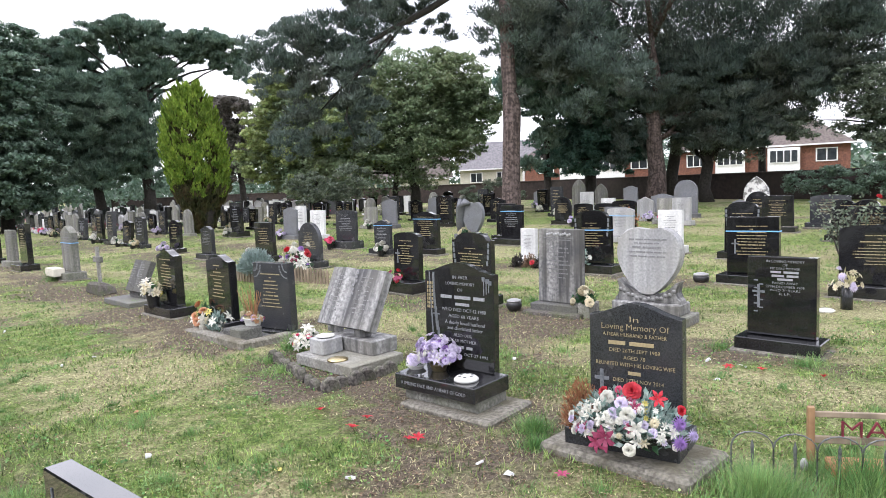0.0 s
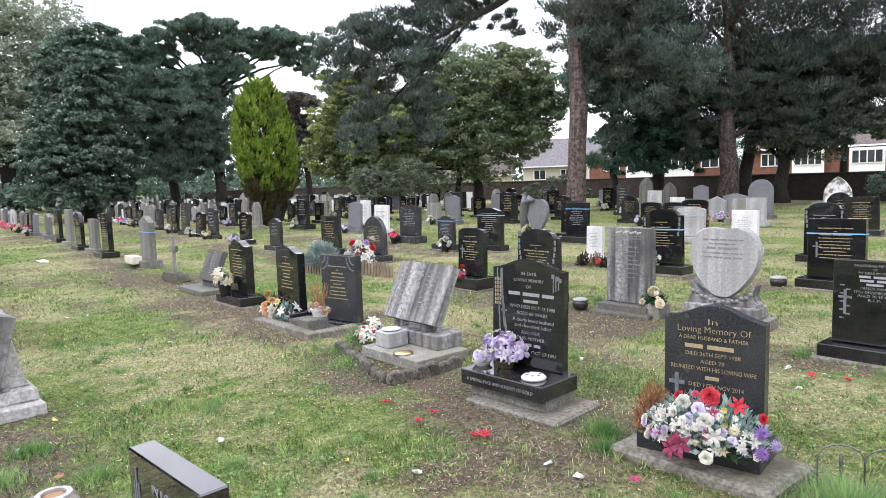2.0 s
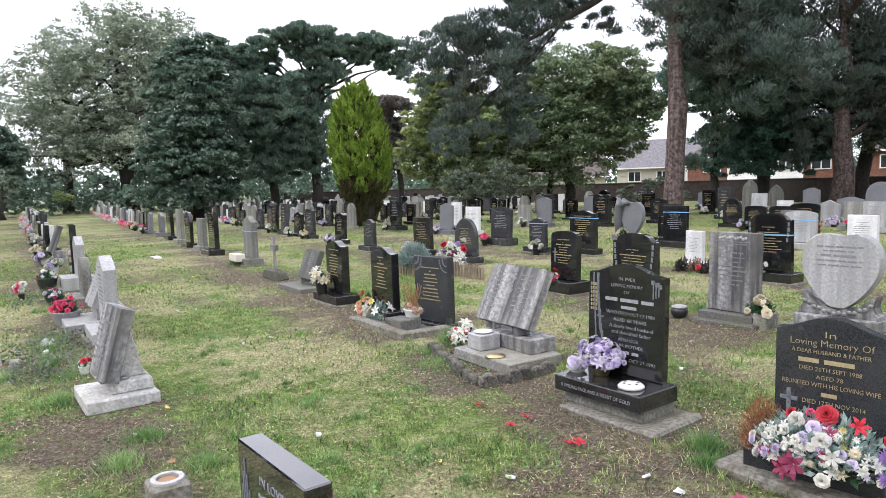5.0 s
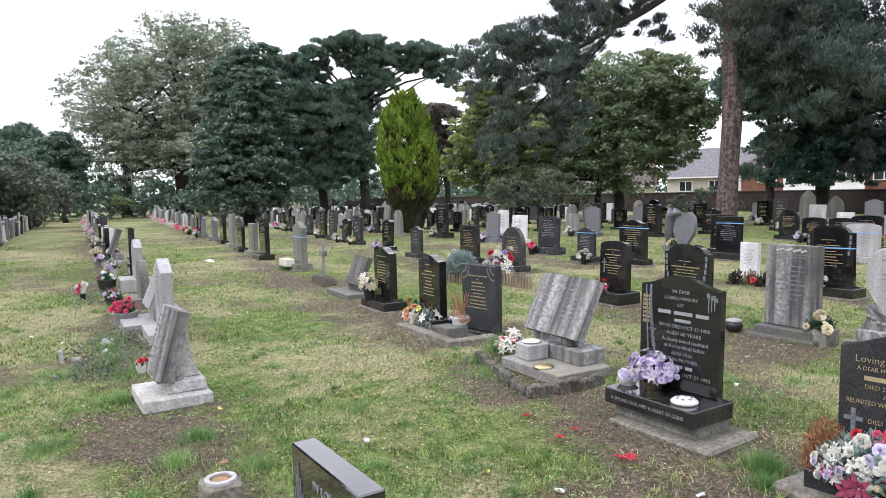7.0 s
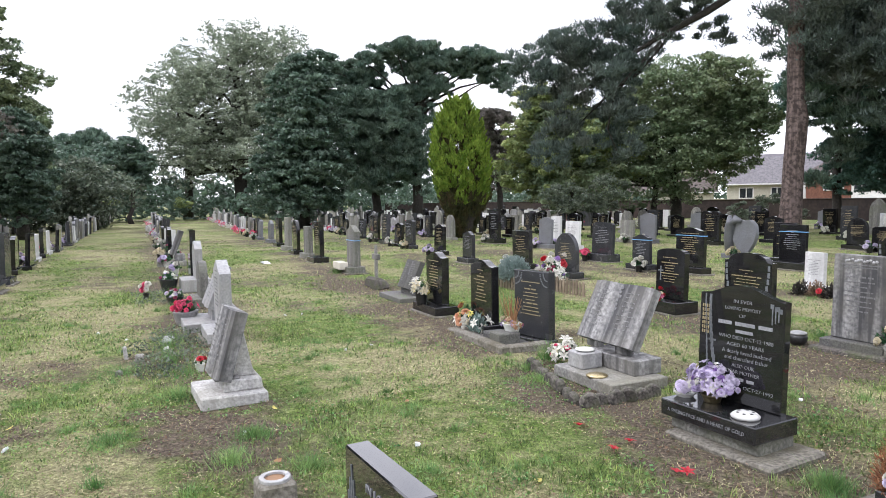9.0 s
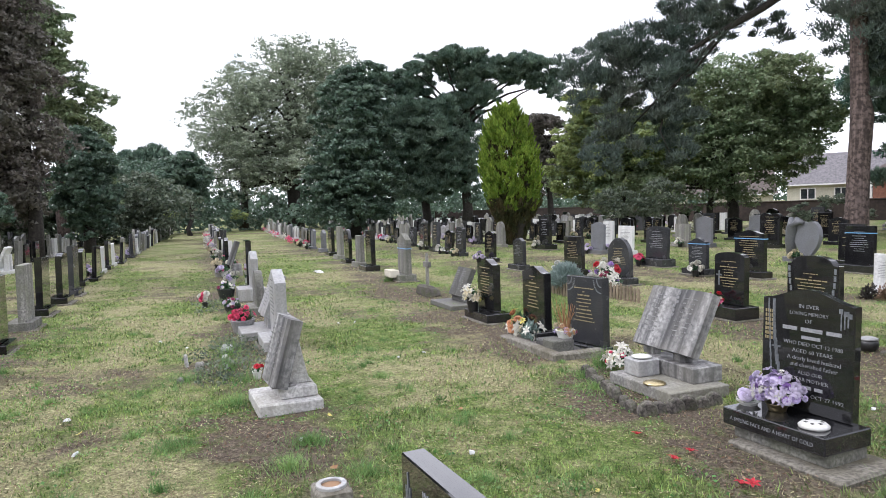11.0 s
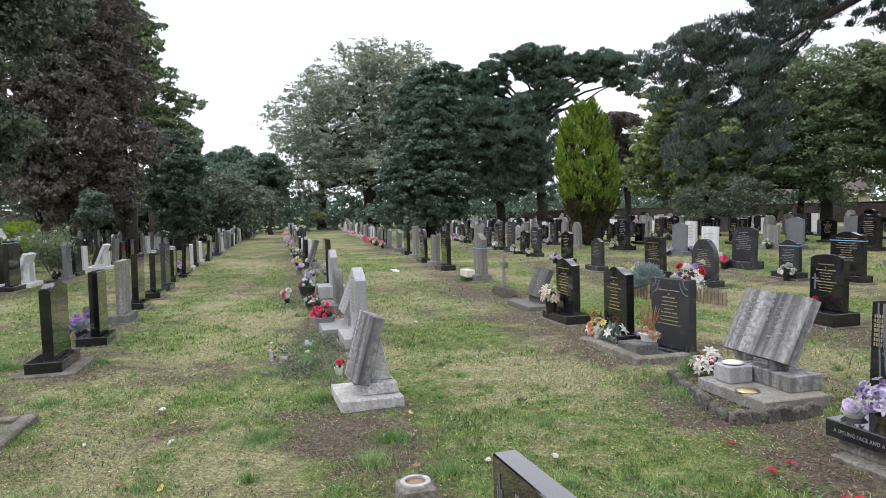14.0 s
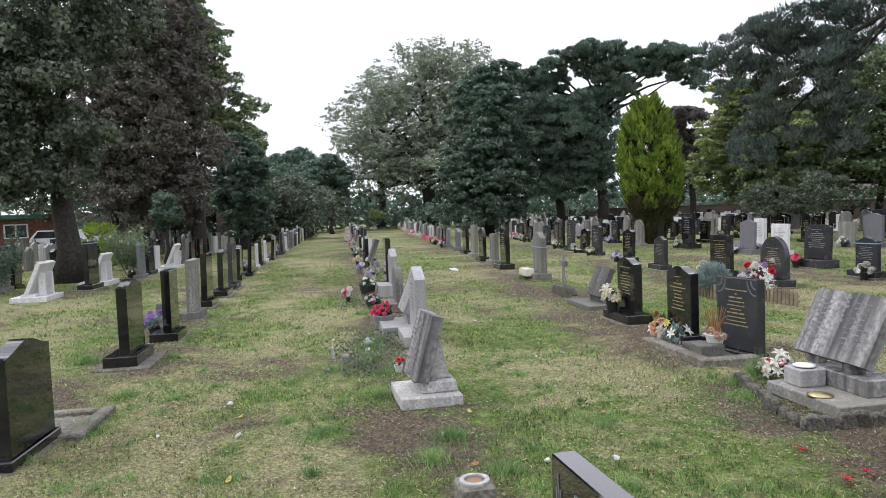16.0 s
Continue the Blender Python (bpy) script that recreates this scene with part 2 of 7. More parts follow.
L_DEAD = material("fallen_dry_leaves", (0.1, 0.06, 0.035), (0.24, 0.16, 0.1), 3.0, 0.8, bump=0.0, vary=0.4, per_island=True)
BRICK = material("red_brick", (0.13, 0.055, 0.038), (0.25, 0.11, 0.07), 9, 0.85, bump=0.3, stain=(0.14, 0.06, 0.045), vary=0.2)
BRICKD = material("dark_boundary_brick", (0.022, 0.016, 0.015), (0.05, 0.034, 0.031), 6, 0.9, bump=0.4, stain=(0.05, 0.04, 0.03), stain_scale=0.6, vary=0.2)
RENDERED = material("cream_render", (0.5, 0.47, 0.38), (0.62, 0.59, 0.5), 8, 0.85, bump=0.1, stain=(0.45, 0.42, 0.35))
ROOF = material("brown_roof_tiles", (0.07, 0.055, 0.05), (0.14, 0.115, 0.105), 5, 0.85, bump=0.5, stain=(0.1, 0.09, 0.07), vary=0.15)
ROOFG = material("grey_roof_tiles", (0.12, 0.115, 0.12), (0.2, 0.19, 0.2), 5, 0.85, bump=0.5, vary=0.1)
PAINT = material("white_paint", (0.7, 0.7, 0.69), (0.8, 0.8, 0.79), 8, 0.45, bump=0.03, vary=0.05)
GREENP = material("green_fascia_paint", (0.05, 0.2, 0.15), (0.08, 0.26, 0.2), 8, 0.5, bump=0.03)
GLASS = material("dark_window_glass", (0.02, 0.025, 0.03), (0.05, 0.055, 0.06), 2, 0.05, bump=0.0)
TYRE = material("tyre_rubber", (0.012, 0.012, 0.012), (0.03, 0.03, 0.03), 30, 0.8, bump=0.1)
PLASTICW = material("white_litter", (0.5, 0.51, 0.51), (0.68, 0.68, 0.68), 30, 0.6, bump=0.1, vary=0.1, per_island=True)


def petal(name, c, spread=0.25):
    return material(name, tuple(v * (1 - spread) for v in c), tuple(min(0.85, v * (1 + spread)) for v in c), 40, 0.6, bump=0.0, vary=0.2, leaf=True)


F_WHITE = petal("white_petals", (0.68, 0.67, 0.6), 0.15)
F_CREAM = petal("cream_petals", (0.62, 0.56, 0.4), 0.2)
F_LILAC = petal("lilac_petals", (0.4, 0.33, 0.52))
F_PALELILAC = petal("pale_lilac_petals", (0.6, 0.54, 0.68), 0.15)
F_PURPLE = petal("purple_petals", (0.3, 0.17, 0.45))
F_PINK = petal("hot_pink_petals", (0.78, 0.1, 0.2))
F_RED = petal("red_petals", (0.5, 0.03, 0.045))
F_MAROON = petal("maroon_petals", (0.35, 0.06, 0.13))
F_YELLOW = petal("yellow_petals", (0.62, 0.55, 0.15))
F_ORANGE = petal("peach_petals", (0.7, 0.36, 0.2))
F_TAN = petal("dried_tan_stems", (0.36, 0.2, 0.1))


# ---- building helpers ----
rng = np.random.default_rng(7)
ALONG = (math.sin(radians(-46)), math.cos(radians(-46)))      # along the rows of graves
FACE = (-ALONG[1], ALONG[0])                                   # the way the stones face
TURN = -44.0


def at(u, n, z=0.0, turn=0.0, tilt=0.0, lean=0.0):
    """A pose on the burial grid: u metres along the rows, n metres across them; tilt backwards, lean sideways."""
    return pose(u * ALONG[0] + n * FACE[0], u * ALONG[1] + n * FACE[1], z, -tilt, lean, TURN + turn)


def part(name, bm, mat, parent=None, label=""):
    if isinstance(bm, bpy.types.Mesh):
        me = bm
    else:
        me = bpy.data.meshes.new(name)
        bmesh.ops.recalc_face_normals(bm, faces=bm.faces[:])
        bm.to_mesh(me)
        bm.free()
    if mat and not me.materials:
        me.materials.append(mat)
    ob = new(name, me)
    ob.parent = parent
    if label:
        ob["label"] = label
    return ob


def thing(name, m, label, category, group="", kind=""):
    ob = new(name)
    ob.empty_display_size = 0.1
    ob.matrix_world = m
    return tagged(ob, label, category, group, kind)


def add_box(bm, sx, sy, sz, x=0.0, y=0.0, z=0.0, bevel=0.006, taper=1.0, jitter=0.0):
    """A box that stands on z, optionally narrowed upwards, with softened edges."""
    b = bmesh.new()
    bmesh.ops.create_cube(b, size=1)
    for v in b.verts:
        k = taper if v.co.z > 0 else 1.0
        v.co = Vector((v.co.x * sx * k, v.co.y * sy * k, (v.co.z + 0.5) * sz))
        if jitter:
            v.co += Vector((random.uniform(-1, 1), random.uniform(-1, 1), random.uniform(-1, 1))) * jitter
    if bevel:
        bmesh.ops.bevel(b, geom=b.edges[:], offset=min(bevel, sx / 4, sy / 4, sz / 4), segments=1, affect="EDGES")
    bmesh.ops.translate(b, verts=b.verts, vec=(x, y, z))
    tmp = bpy.data.meshes.new("tmp")
    b.to_mesh(tmp)
    b.free()
    bm.from_mesh(tmp)
    bpy.data.meshes.remove(tmp)
    return bm


def box(*a, **k):
    return add_box(bmesh.new(), *a, **k)


def prism(outline, y0, y1, bevel=0.006):
    """An upright slab from its front outline (x, z), reaching from y0 to y1."""
    bm = bmesh.new()
    f = [bm.verts.new((x, y0, z)) for x, z in outline]
    b = [bm.verts.new((x, y1, z)) for x, z in outline]
    bm.faces.new(f)
    bm.faces.new(b[::-1])
    k = len(f)
    for i in range(k):
        bm.faces.new((f[i], b[i], b[(i + 1) % k], f[(i + 1) % k]))
    if bevel:
        edges = [e for e in bm.edges if abs(e.verts[0].co.y - e.verts[1].co.y) < 1e-6]
        bmesh.ops.bevel(bm, geom=edges, offset=bevel, segments=1, affect="EDGES")
    return bm


def add_tube(bm, pts, radii, sides=8, cap=True):
    rings = []
    for i, p in enumerate(pts):
        p = Vector(p)
        d = (Vector(pts[min(i + 1, len(pts) - 1)]) - Vector(pts[max(i - 1, 0)])).normalized()
        a = d.orthogonal().normalized()
        b = d.cross(a)
        rings.append([bm.verts.new(p + (a * math.cos(2 * math.pi * k / sides) + b * math.sin(2 * math.pi * k / sides)) * radii[i]) for k in range(sides)])
    for r, s in zip(rings, rings[1:]):
        for k in range(sides):
            bm.faces.new((r[k], r[(k + 1) % sides], s[(k + 1) % sides], s[k]))
    if cap:
        bm.faces.new(rings[-1])
        bm.faces.new(rings[0][::-1])
    return bm


def lathe(profile, sides=20):
    """A turned shape from (radius, height) pairs."""
    bm = bmesh.new()
    rings = [[bm.verts.new((r * math.cos(2 * math.pi * k / sides), r * math.sin(2 * math.pi * k / sides), z)) for k in range(sides)] for r, z in profile]
    for a, b in zip(rings, rings[1:]):
        for k in range(sides):
            bm.faces.new((a[k], a[(k + 1) % sides], b[(k + 1) % sides], b[k]))
    bm.faces.new(rings[0][::-1])
    bm.faces.new(rings[-1])
    return bm


def smooth(ob):
    ob.data.polygons.foreach_set("use_smooth", np.ones(len(ob.data.polygons), dtype=bool))
    return ob


def raw_mesh(name, verts, faces):
    """A mesh from arrays; faces all have the same number of corners."""
    me = bpy.data.meshes.new(name)
    k = faces.shape[1]
    me.vertices.add(len(verts))
    me.vertices.foreach_set("co", np.ascontiguousarray(verts, dtype=np.float32).ravel())
    me.loops.add(faces.size)
    me.loops.foreach_set("vertex_index", np.ascontiguousarray(faces, dtype=np.int32).ravel())
    me.polygons.add(len(faces))
    me.polygons.foreach_set("loop_start", np.arange(0, faces.size, k, dtype=np.int32))
    me.update(calc_edges=True)
    return me


def unit(v):
    return v / np.maximum(np.linalg.norm(v, axis=1, keepdims=True), 1e-9)


def leaf_mesh(name, c, axis, length, width):
    """Diamond leaves at c along axis."""
    k = len(c)
    side = unit(np.cross(axis, rng.normal(size=(k, 3))))
    la, wa = axis * length[:, None] * 0.5, side * width[:, None] * 0.5
    v = np.stack([c - la, c + wa - la * 0.1, c + la, c - wa - la * 0.1], 1).reshape(-1, 3)
    return raw_mesh(name, v, np.arange(4 * k).reshape(k, 4))


def blade_mesh(name, base, tip, width):
    """Grass blades, each a thin triangle."""
    k = len(base)
    d = tip - base
    side = unit(np.stack([-d[:, 1], d[:, 0], np.zeros(k)], 1) + rng.normal(size=(k, 3)) * [0.02, 0.02, 0.0]) * width[:, None] * 0.5
    return raw_mesh(name, np.stack([base - side, base + side, tip], 1).reshape(-1, 3), np.arange(3 * k).reshape(k, 3))


def value_noise(x, y, s, seed=0):
    """Smooth noise, 0 to 1."""
    x, y = np.asarray(x) * s + 91.7 * seed, np.asarray(y) * s - 37.3 * seed
    i, j = np.floor(x), np.floor(y)
    fx, fy = x - i, y - j
    fx, fy = fx * fx * (3 - 2 * fx), fy * fy * (3 - 2 * fy)

    def h(a, b):
        q = np.sin(a * 127.1 + b * 311.7 + seed * 74.7) * 43758.5453
        return q - np.floor(q)
    return (h(i, j) * (1 - fx) + h(i + 1, j) * fx) * (1 - fy) + (h(i, j + 1) * (1 - fx) + h(i + 1, j + 1) * fx) * fy


# ---- ground ----
def beyond_wall(x, y):
    return np.maximum((x - 18.0) * 0.867 + (y - 28.9) * 0.498, (x - 8.0) * 0.403 + (y - 46.3) * 0.915)


def ground_z(x, y):
    """Gently uneven turf that falls away behind the boundary wall."""
    x, y = np.asarray(x, float), np.asarray(y, float)
    s = np.clip((beyond_wall(x, y) - 4) / 8, 0, 1)
    near = np.clip(1.2 - np.hypot(x, y) / 40, 0, 1)
    return (value_noise(x, y, 0.7, 1) - 0.5) * 0.05 * near + (value_noise(x, y, 3.0, 2) - 0.5) * 0.02 * near - 2.4 * s * s * (3 - 2 * s)


def row_distance(x, y):
    """Metres in front of the nearest row of stones."""
    n = x * FACE[0] + y * FACE[1]
    u = x * ALONG[0] + y * ALONG[1]
    best = np.full(np.shape(x), 9.0)
    for n0, k in ((2.2, 0.02), (-0.75, -0.02), (-3.55, -0.05), (-6.2, -0.08), (-9.2, -0.08), (5.4, 0.02)):
        best = np.minimum(best, np.abs(n - (n0 + k * u + 0.3)))
    return best


def worn(x, y):
    """How far the turf is worn to soil, 0 to 1."""
    p = value_noise(x, y, 0.9, 3) * 0.5 + value_noise(x, y, 2.7, 4) * 0.35 + value_noise(x, y, 8.0, 5) * 0.25
    strip = np.clip(1.0 - row_distance(x, y) / 0.85, 0, 1)
    n, u = x * FACE[0] + y * FACE[1], x * ALONG[0] + y * ALONG[1]
    for a, b, r in ((4.0, -3.1, 0.75), (2.9, -3.0, 0.6), (8.0, -3.4, 0.8), (9.6, -3.5, 0.9), (6.5, -3.2, 0.5), (4.6, -0.2, 0.45), (7.3, 0.45, 0.8), (3.2, 0.1, 0.45), (5.4, 2.0, 0.5), (12.5, -3.9, 0.9), (3.9, -5.9, 0.5), (2.4, -5.7, 0.5)):
        p = p + 0.2 * np.exp(-((u - a) ** 2 + (n - b) ** 2) / (r * r))
    return np.clip((p + 0.36 * strip - 0.61) * 3.6, 0, 1)


def dry(x, y):
    """How far the turf has dried to straw, 0 to 1."""
    n = x * FACE[0] + y * FACE[1]
    u = x * ALONG[0] + y * ALONG[1]
    p = value_noise(x, y, 0.6, 21) * 0.3 + value_noise(u * 0.45, n * 2.0, 1.0, 22) * 0.38 + value_noise(u * 1.6, n * 3.2, 1.0, 24) * 0.2 + value_noise(x, y, 5.0, 23) * 0.24
    p = p + 0.07 * np.exp(-((n - 0.9) / 0.7) ** 2) + 0.05 * np.exp(-((n + 2.2) / 0.6) ** 2)
    return np.clip((p - 0.48) * 4.6, 0, 1)


def build_ground():
    k = 330
    s = np.sinh(np.linspace(-1, 1, k) * 7.6)
    axis = s / s.max() * 900.0
    gx, gy = np.meshgrid(axis - 3.0, axis + 6.0)
    v = np.stack([gx.ravel(), gy.ravel(), ground_z(gx.ravel(), gy.ravel())], 1)
    i = (np.arange(k - 1)[:, None] * k + np.arange(k - 1)[None]).ravel()
    me = raw_mesh("ground", v, np.stack([i, i + 1, i + k + 1, i + k], 1))
    a = me.attributes.new("worn", "FLOAT", "POINT")
    a.data.foreach_set("value", worn(v[:, 0], v[:, 1]).astype(np.float32))
    a = me.attributes.new("dry", "FLOAT", "POINT")
    a.data.foreach_set("value", dry(v[:, 0], v[:, 1]).astype(np.float32))
    m = bpy.data.materials.new("mown_turf_and_soil")
    m.use_nodes = True
    t = m.node_tree
    nd, l = t.nodes, t.links
    p = nd["Principled BSDF"]
    tc = nd.new("ShaderNodeTexCoord")

    def nz(scale, d=6.0, rough=0.65):
        q = nd.new("ShaderNodeTexNoise")
        q.inputs["Scale"].default_value, q.inputs["Detail"].default_value, q.inputs["Roughness"].default_value = scale, d, rough
        l.new(tc.outputs["Object"], q.inputs["Vector"])
        return q.outputs[0]

    def rmp(src, a0, a1, c0, c1):
        r = nd.new("ShaderNodeValToRGB")
        r.color_ramp.elements[0].position, r.color_ramp.elements[1].position = a0, a1
        r.color_ramp.elements[0].color, r.color_ramp.elements[1].color = (*c0, 1), (*c1, 1)
        l.new(src, r.inputs[0])
        return r.outputs[0]

    def mx(f, c0, c1):
        q = nd.new("ShaderNodeMix")
        q.data_type = "RGBA"
        l.new(f, q.inputs[0])
        l.new(c0, q.inputs[6])
        l.new(c1, q.inputs[7])
        return q.outputs[2]
    fine = nz(45, 12, 0.8)
    green = rmp(fine, 0.36, 0.64, (0.03, 0.062, 0.012), (0.235, 0.33, 0.085))
    straw = rmp(nz(50, 12, 0.8), 0.36, 0.64, (0.11, 0.1, 0.045), (0.49, 0.465, 0.265))
    soil = rmp(nz(40, 12, 0.8), 0.36, 0.68, (0.03, 0.023, 0.017), (0.25, 0.205, 0.155))
    at_dry = nd.new("ShaderNodeAttribute")
    at_dry.attribute_name = "dry"
    fray = nd.new("ShaderNodeMath")
    fray.operation = "MULTIPLY_ADD"
    fray.use_clamp = True
    l.new(nz(7, 10), fray.inputs[0])
    fray.inputs[1].default_value = 2.8
    shift = nd.new("ShaderNodeMath")
    shift.operation = "MULTIPLY_ADD"
    l.new(at_dry.outputs["Fac"], shift.inputs[0])
    shift.inputs[1].default_value, shift.inputs[2].default_value = 1.0, -1.3
    l.new(shift.outputs[0], fray.inputs[2])
    turf = mx(fray.outputs[0], green, straw)
    at_worn = nd.new("ShaderNodeAttribute")
    at_worn.attribute_name = "worn"
    both = nd.new("ShaderNodeMath")
    both.operation = "MULTIPLY_ADD"
    both.use_clamp = True
    l.new(nz(6, 8), both.inputs[0])
    both.inputs[1].default_value = 2.4
    half = nd.new("ShaderNodeMath")
    half.operation = "MULTIPLY_ADD"
    l.new(at_worn.outputs["Fac"], half.inputs[0])
    half.inputs[1].default_value, half.inputs[2].default_value = 1.1, -1.26
    l.new(half.outputs[0], both.inputs[2])
    # mottled turf tone; its dark speckles paint the shade between blades
    mottle = nd.new("ShaderNodeMix")
    mottle.data_type, mottle.blend_type = "RGBA", "MULTIPLY"
    mottle.inputs[0].default_value = 1.0
    l.new(mx(both.outputs[0], turf, soil), mottle.inputs[6])
    l.new(rmp(nz(30, 9, 0.85), 0.4, 0.6, (0.3, 0.3, 0.29), (1.0, 1.0, 1.0)), mottle.inputs[7])
    bright = nd.new("ShaderNodeHueSaturation")
    bright.inputs["Value"].default_value = 1.42
    l.new(mottle.outputs[2], bright.inputs["Color"])
    l.new(bright.outputs[0], p.inputs["Base Color"])
    p.inputs["Roughness"].default_value = 0.95
    p.inputs["Specular IOR Level"].default_value = 0.15
    b = nd.new("ShaderNodeBump")
    b.inputs["Strength"].default_value, b.inputs["Distance"].default_value = 0.9, 0.03
    l.new(fine, b.inputs["Height"])
    l.new(b.outputs[0], p.inputs["Normal"])
    ob = part("ground", me, m)
    smooth(ob)
    return tagged(ob, "mown cemetery turf with dry patches and bare soil", "ground", kind="structure")


build_ground()


# ---- trees ----
def crown_mesh(name, blobs, count, size, needle=False, droop=0.0, depth=1.0, open_edge=0.0):
    """Foliage: each blob carries many small domed clumps of leaves, so that the outline is uneven and has gaps."""
    total = sum(b[3] ** 2 for b in blobs)
    if not needle:
        count, size = int(count * 1.6), size * 0.85
    cs, axs, outs = [], [], []
    for bx, by, bz, r in blobs:
        m = max(60, int(count * r * r / total))
        clumps = max(14, int((30 if needle else 26) * r * r))
        d = unit(rng.normal(size=(clumps, 3)))
        d[:, 2] = np.abs(d[:, 2]) * np.where(rng.random(clumps) < 0.72, 1, -1)
        shell = np.where(rng.random(clumps) < 0.75, rng.uniform(0.72, 1.04 + open_edge, clumps), rng.uniform(0.25, 0.75, clumps))
        cc = d * r * shell[:, None] * np.array([1.0, 1.0, 0.85])
        cc[:, :2] += rng.normal(size=(1, 2)) * depth * 0.45
        rc = (0.15 * r + 0.16) * rng.uniform(0.65, 1.35, clumps)
        pick = rng.integers(0, clumps, m)
        o = unit(rng.normal(size=(m, 3)) + d[pick] * 0.45 + np.array([0, 0, 0.35]))
        p = cc[pick] + o * (rc[pick] * rng.uniform(0.35, 1.0, m))[:, None] * np.array([1.2, 1.2, 0.6])
        p[:, 2] -= droop * rng.random(m) * r * 0.35
        cs.append(p + np.array([bx, by, bz]))
        outs.append(o)
        if needle:
            axs.append(unit(o * 0.8 + np.array([0, 0, 0.75]) + rng.normal(size=(m, 3)) * 0.35))
        else:
            axs.append(unit(rng.normal(size=(m, 3)) * np.array([1, 1, 0.5]) + np.array([0, 0, -0.2 - droop * 0.6])))
    c, ax, out = np.concatenate(cs), np.concatenate(axs), np.concatenate(outs)
    c[:, 2] = np.maximum(c[:, 2], 0.15)
    ln = size * rng.uniform(0.6, 1.4, len(c)) * (1.75 if needle else 1.0)
    side = unit(np.cross(ax, out + rng.normal(size=c.shape) * 0.45)) * ln[:, None] * (0.13 if needle else 0.38)
    la = ax * ln[:, None] * 0.5
    return raw_mesh(name, np.stack([c - la * 0.7 - side, c - la * 0.7 + side, c + la], 1).reshape(-1, 3), np.arange(3 * len(c)).reshape(-1, 3))


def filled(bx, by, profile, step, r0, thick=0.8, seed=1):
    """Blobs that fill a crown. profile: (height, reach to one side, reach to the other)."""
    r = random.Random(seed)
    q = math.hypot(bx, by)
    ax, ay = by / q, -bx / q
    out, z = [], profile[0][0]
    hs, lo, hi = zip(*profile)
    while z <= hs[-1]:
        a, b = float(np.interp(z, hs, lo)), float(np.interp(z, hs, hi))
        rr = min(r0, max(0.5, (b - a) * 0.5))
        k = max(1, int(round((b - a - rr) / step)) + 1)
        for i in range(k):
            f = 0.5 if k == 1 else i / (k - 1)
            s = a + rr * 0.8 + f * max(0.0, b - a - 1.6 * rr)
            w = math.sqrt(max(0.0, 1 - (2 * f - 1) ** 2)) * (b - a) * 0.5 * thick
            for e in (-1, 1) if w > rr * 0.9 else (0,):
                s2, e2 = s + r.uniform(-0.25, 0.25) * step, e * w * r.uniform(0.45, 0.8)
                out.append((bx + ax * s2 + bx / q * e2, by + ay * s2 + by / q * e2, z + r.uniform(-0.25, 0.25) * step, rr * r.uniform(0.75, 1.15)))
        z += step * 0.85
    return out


def trunk_mesh(pts, radii, limbs=(), sides=12):
    bm = bmesh.new()
    add_tube(bm, pts, radii, sides)
    for lp, lr in limbs:
        add_tube(bm, lp, lr, 6)
    return bm


def bent(a, b, bow=0.0, steps=5, sway=0.12):
    a, b = Vector(a), Vector(b)
    out = []
    for i in range(steps + 1):
        f = i / steps
        p = a.lerp(b, f) + Vector((0, 0, bow * 4 * f * (1 - f)))
        if 0 < i < steps:
            p += Vector((random.uniform(-1, 1), random.uniform(-1, 1), random.uniform(-1, 1))) * sway
        out.append(p)
    return out


def tree(name, label, bases, blobs, leaf, bark, count, size, height, radius, needle=False, droop=0.0, category="tree", depth=1.0, limb_every=2, open_edge=0.0, clear=0.35, swell=1.0):
    """A tree: one or more tapered trunks, limbs that reach into the crown, and the crown."""
    bx, by = bases[0]
    root = thing(name, pose(bx, by, 0), label, category)
    rel = [(x - bx, y - by, z, r * swell) for x, y, z, r in blobs]
    for i, (x, y) in enumerate(bases):
        x, y = x - bx, y - by
        top = Vector((x * 0.85, y * 0.85, height))
        pts = bent((x, y, -0.1), top, 0, 6, 0.1 + radius * 0.25)
        rad = [radius * (1.0, 0.6, 0.45)[i] * k for k in (1.25, 0.95, 0.85, 0.72, 0.55, 0.38, 0.2)]
        limbs = []
        for b in rel[i::max(1, limb_every * len(bases))]:
            f = max(clear, min(0.9, (b[2] - 1.0) / height * 0.8))
            s = Vector(pts[0]).lerp(top, f)
            limbs.append((bent(s, b[:3], 0.25, 4, 0.2), [radius * q for q in (0.34, 0.26, 0.19, 0.12, 0.05)]))
        smooth(part("trunk", trunk_mesh(pts, rad, limbs), bark, root))
    part("crown", crown_mesh("crown", rel, count, size, needle, droop, depth, open_edge), leaf, root)
    return root


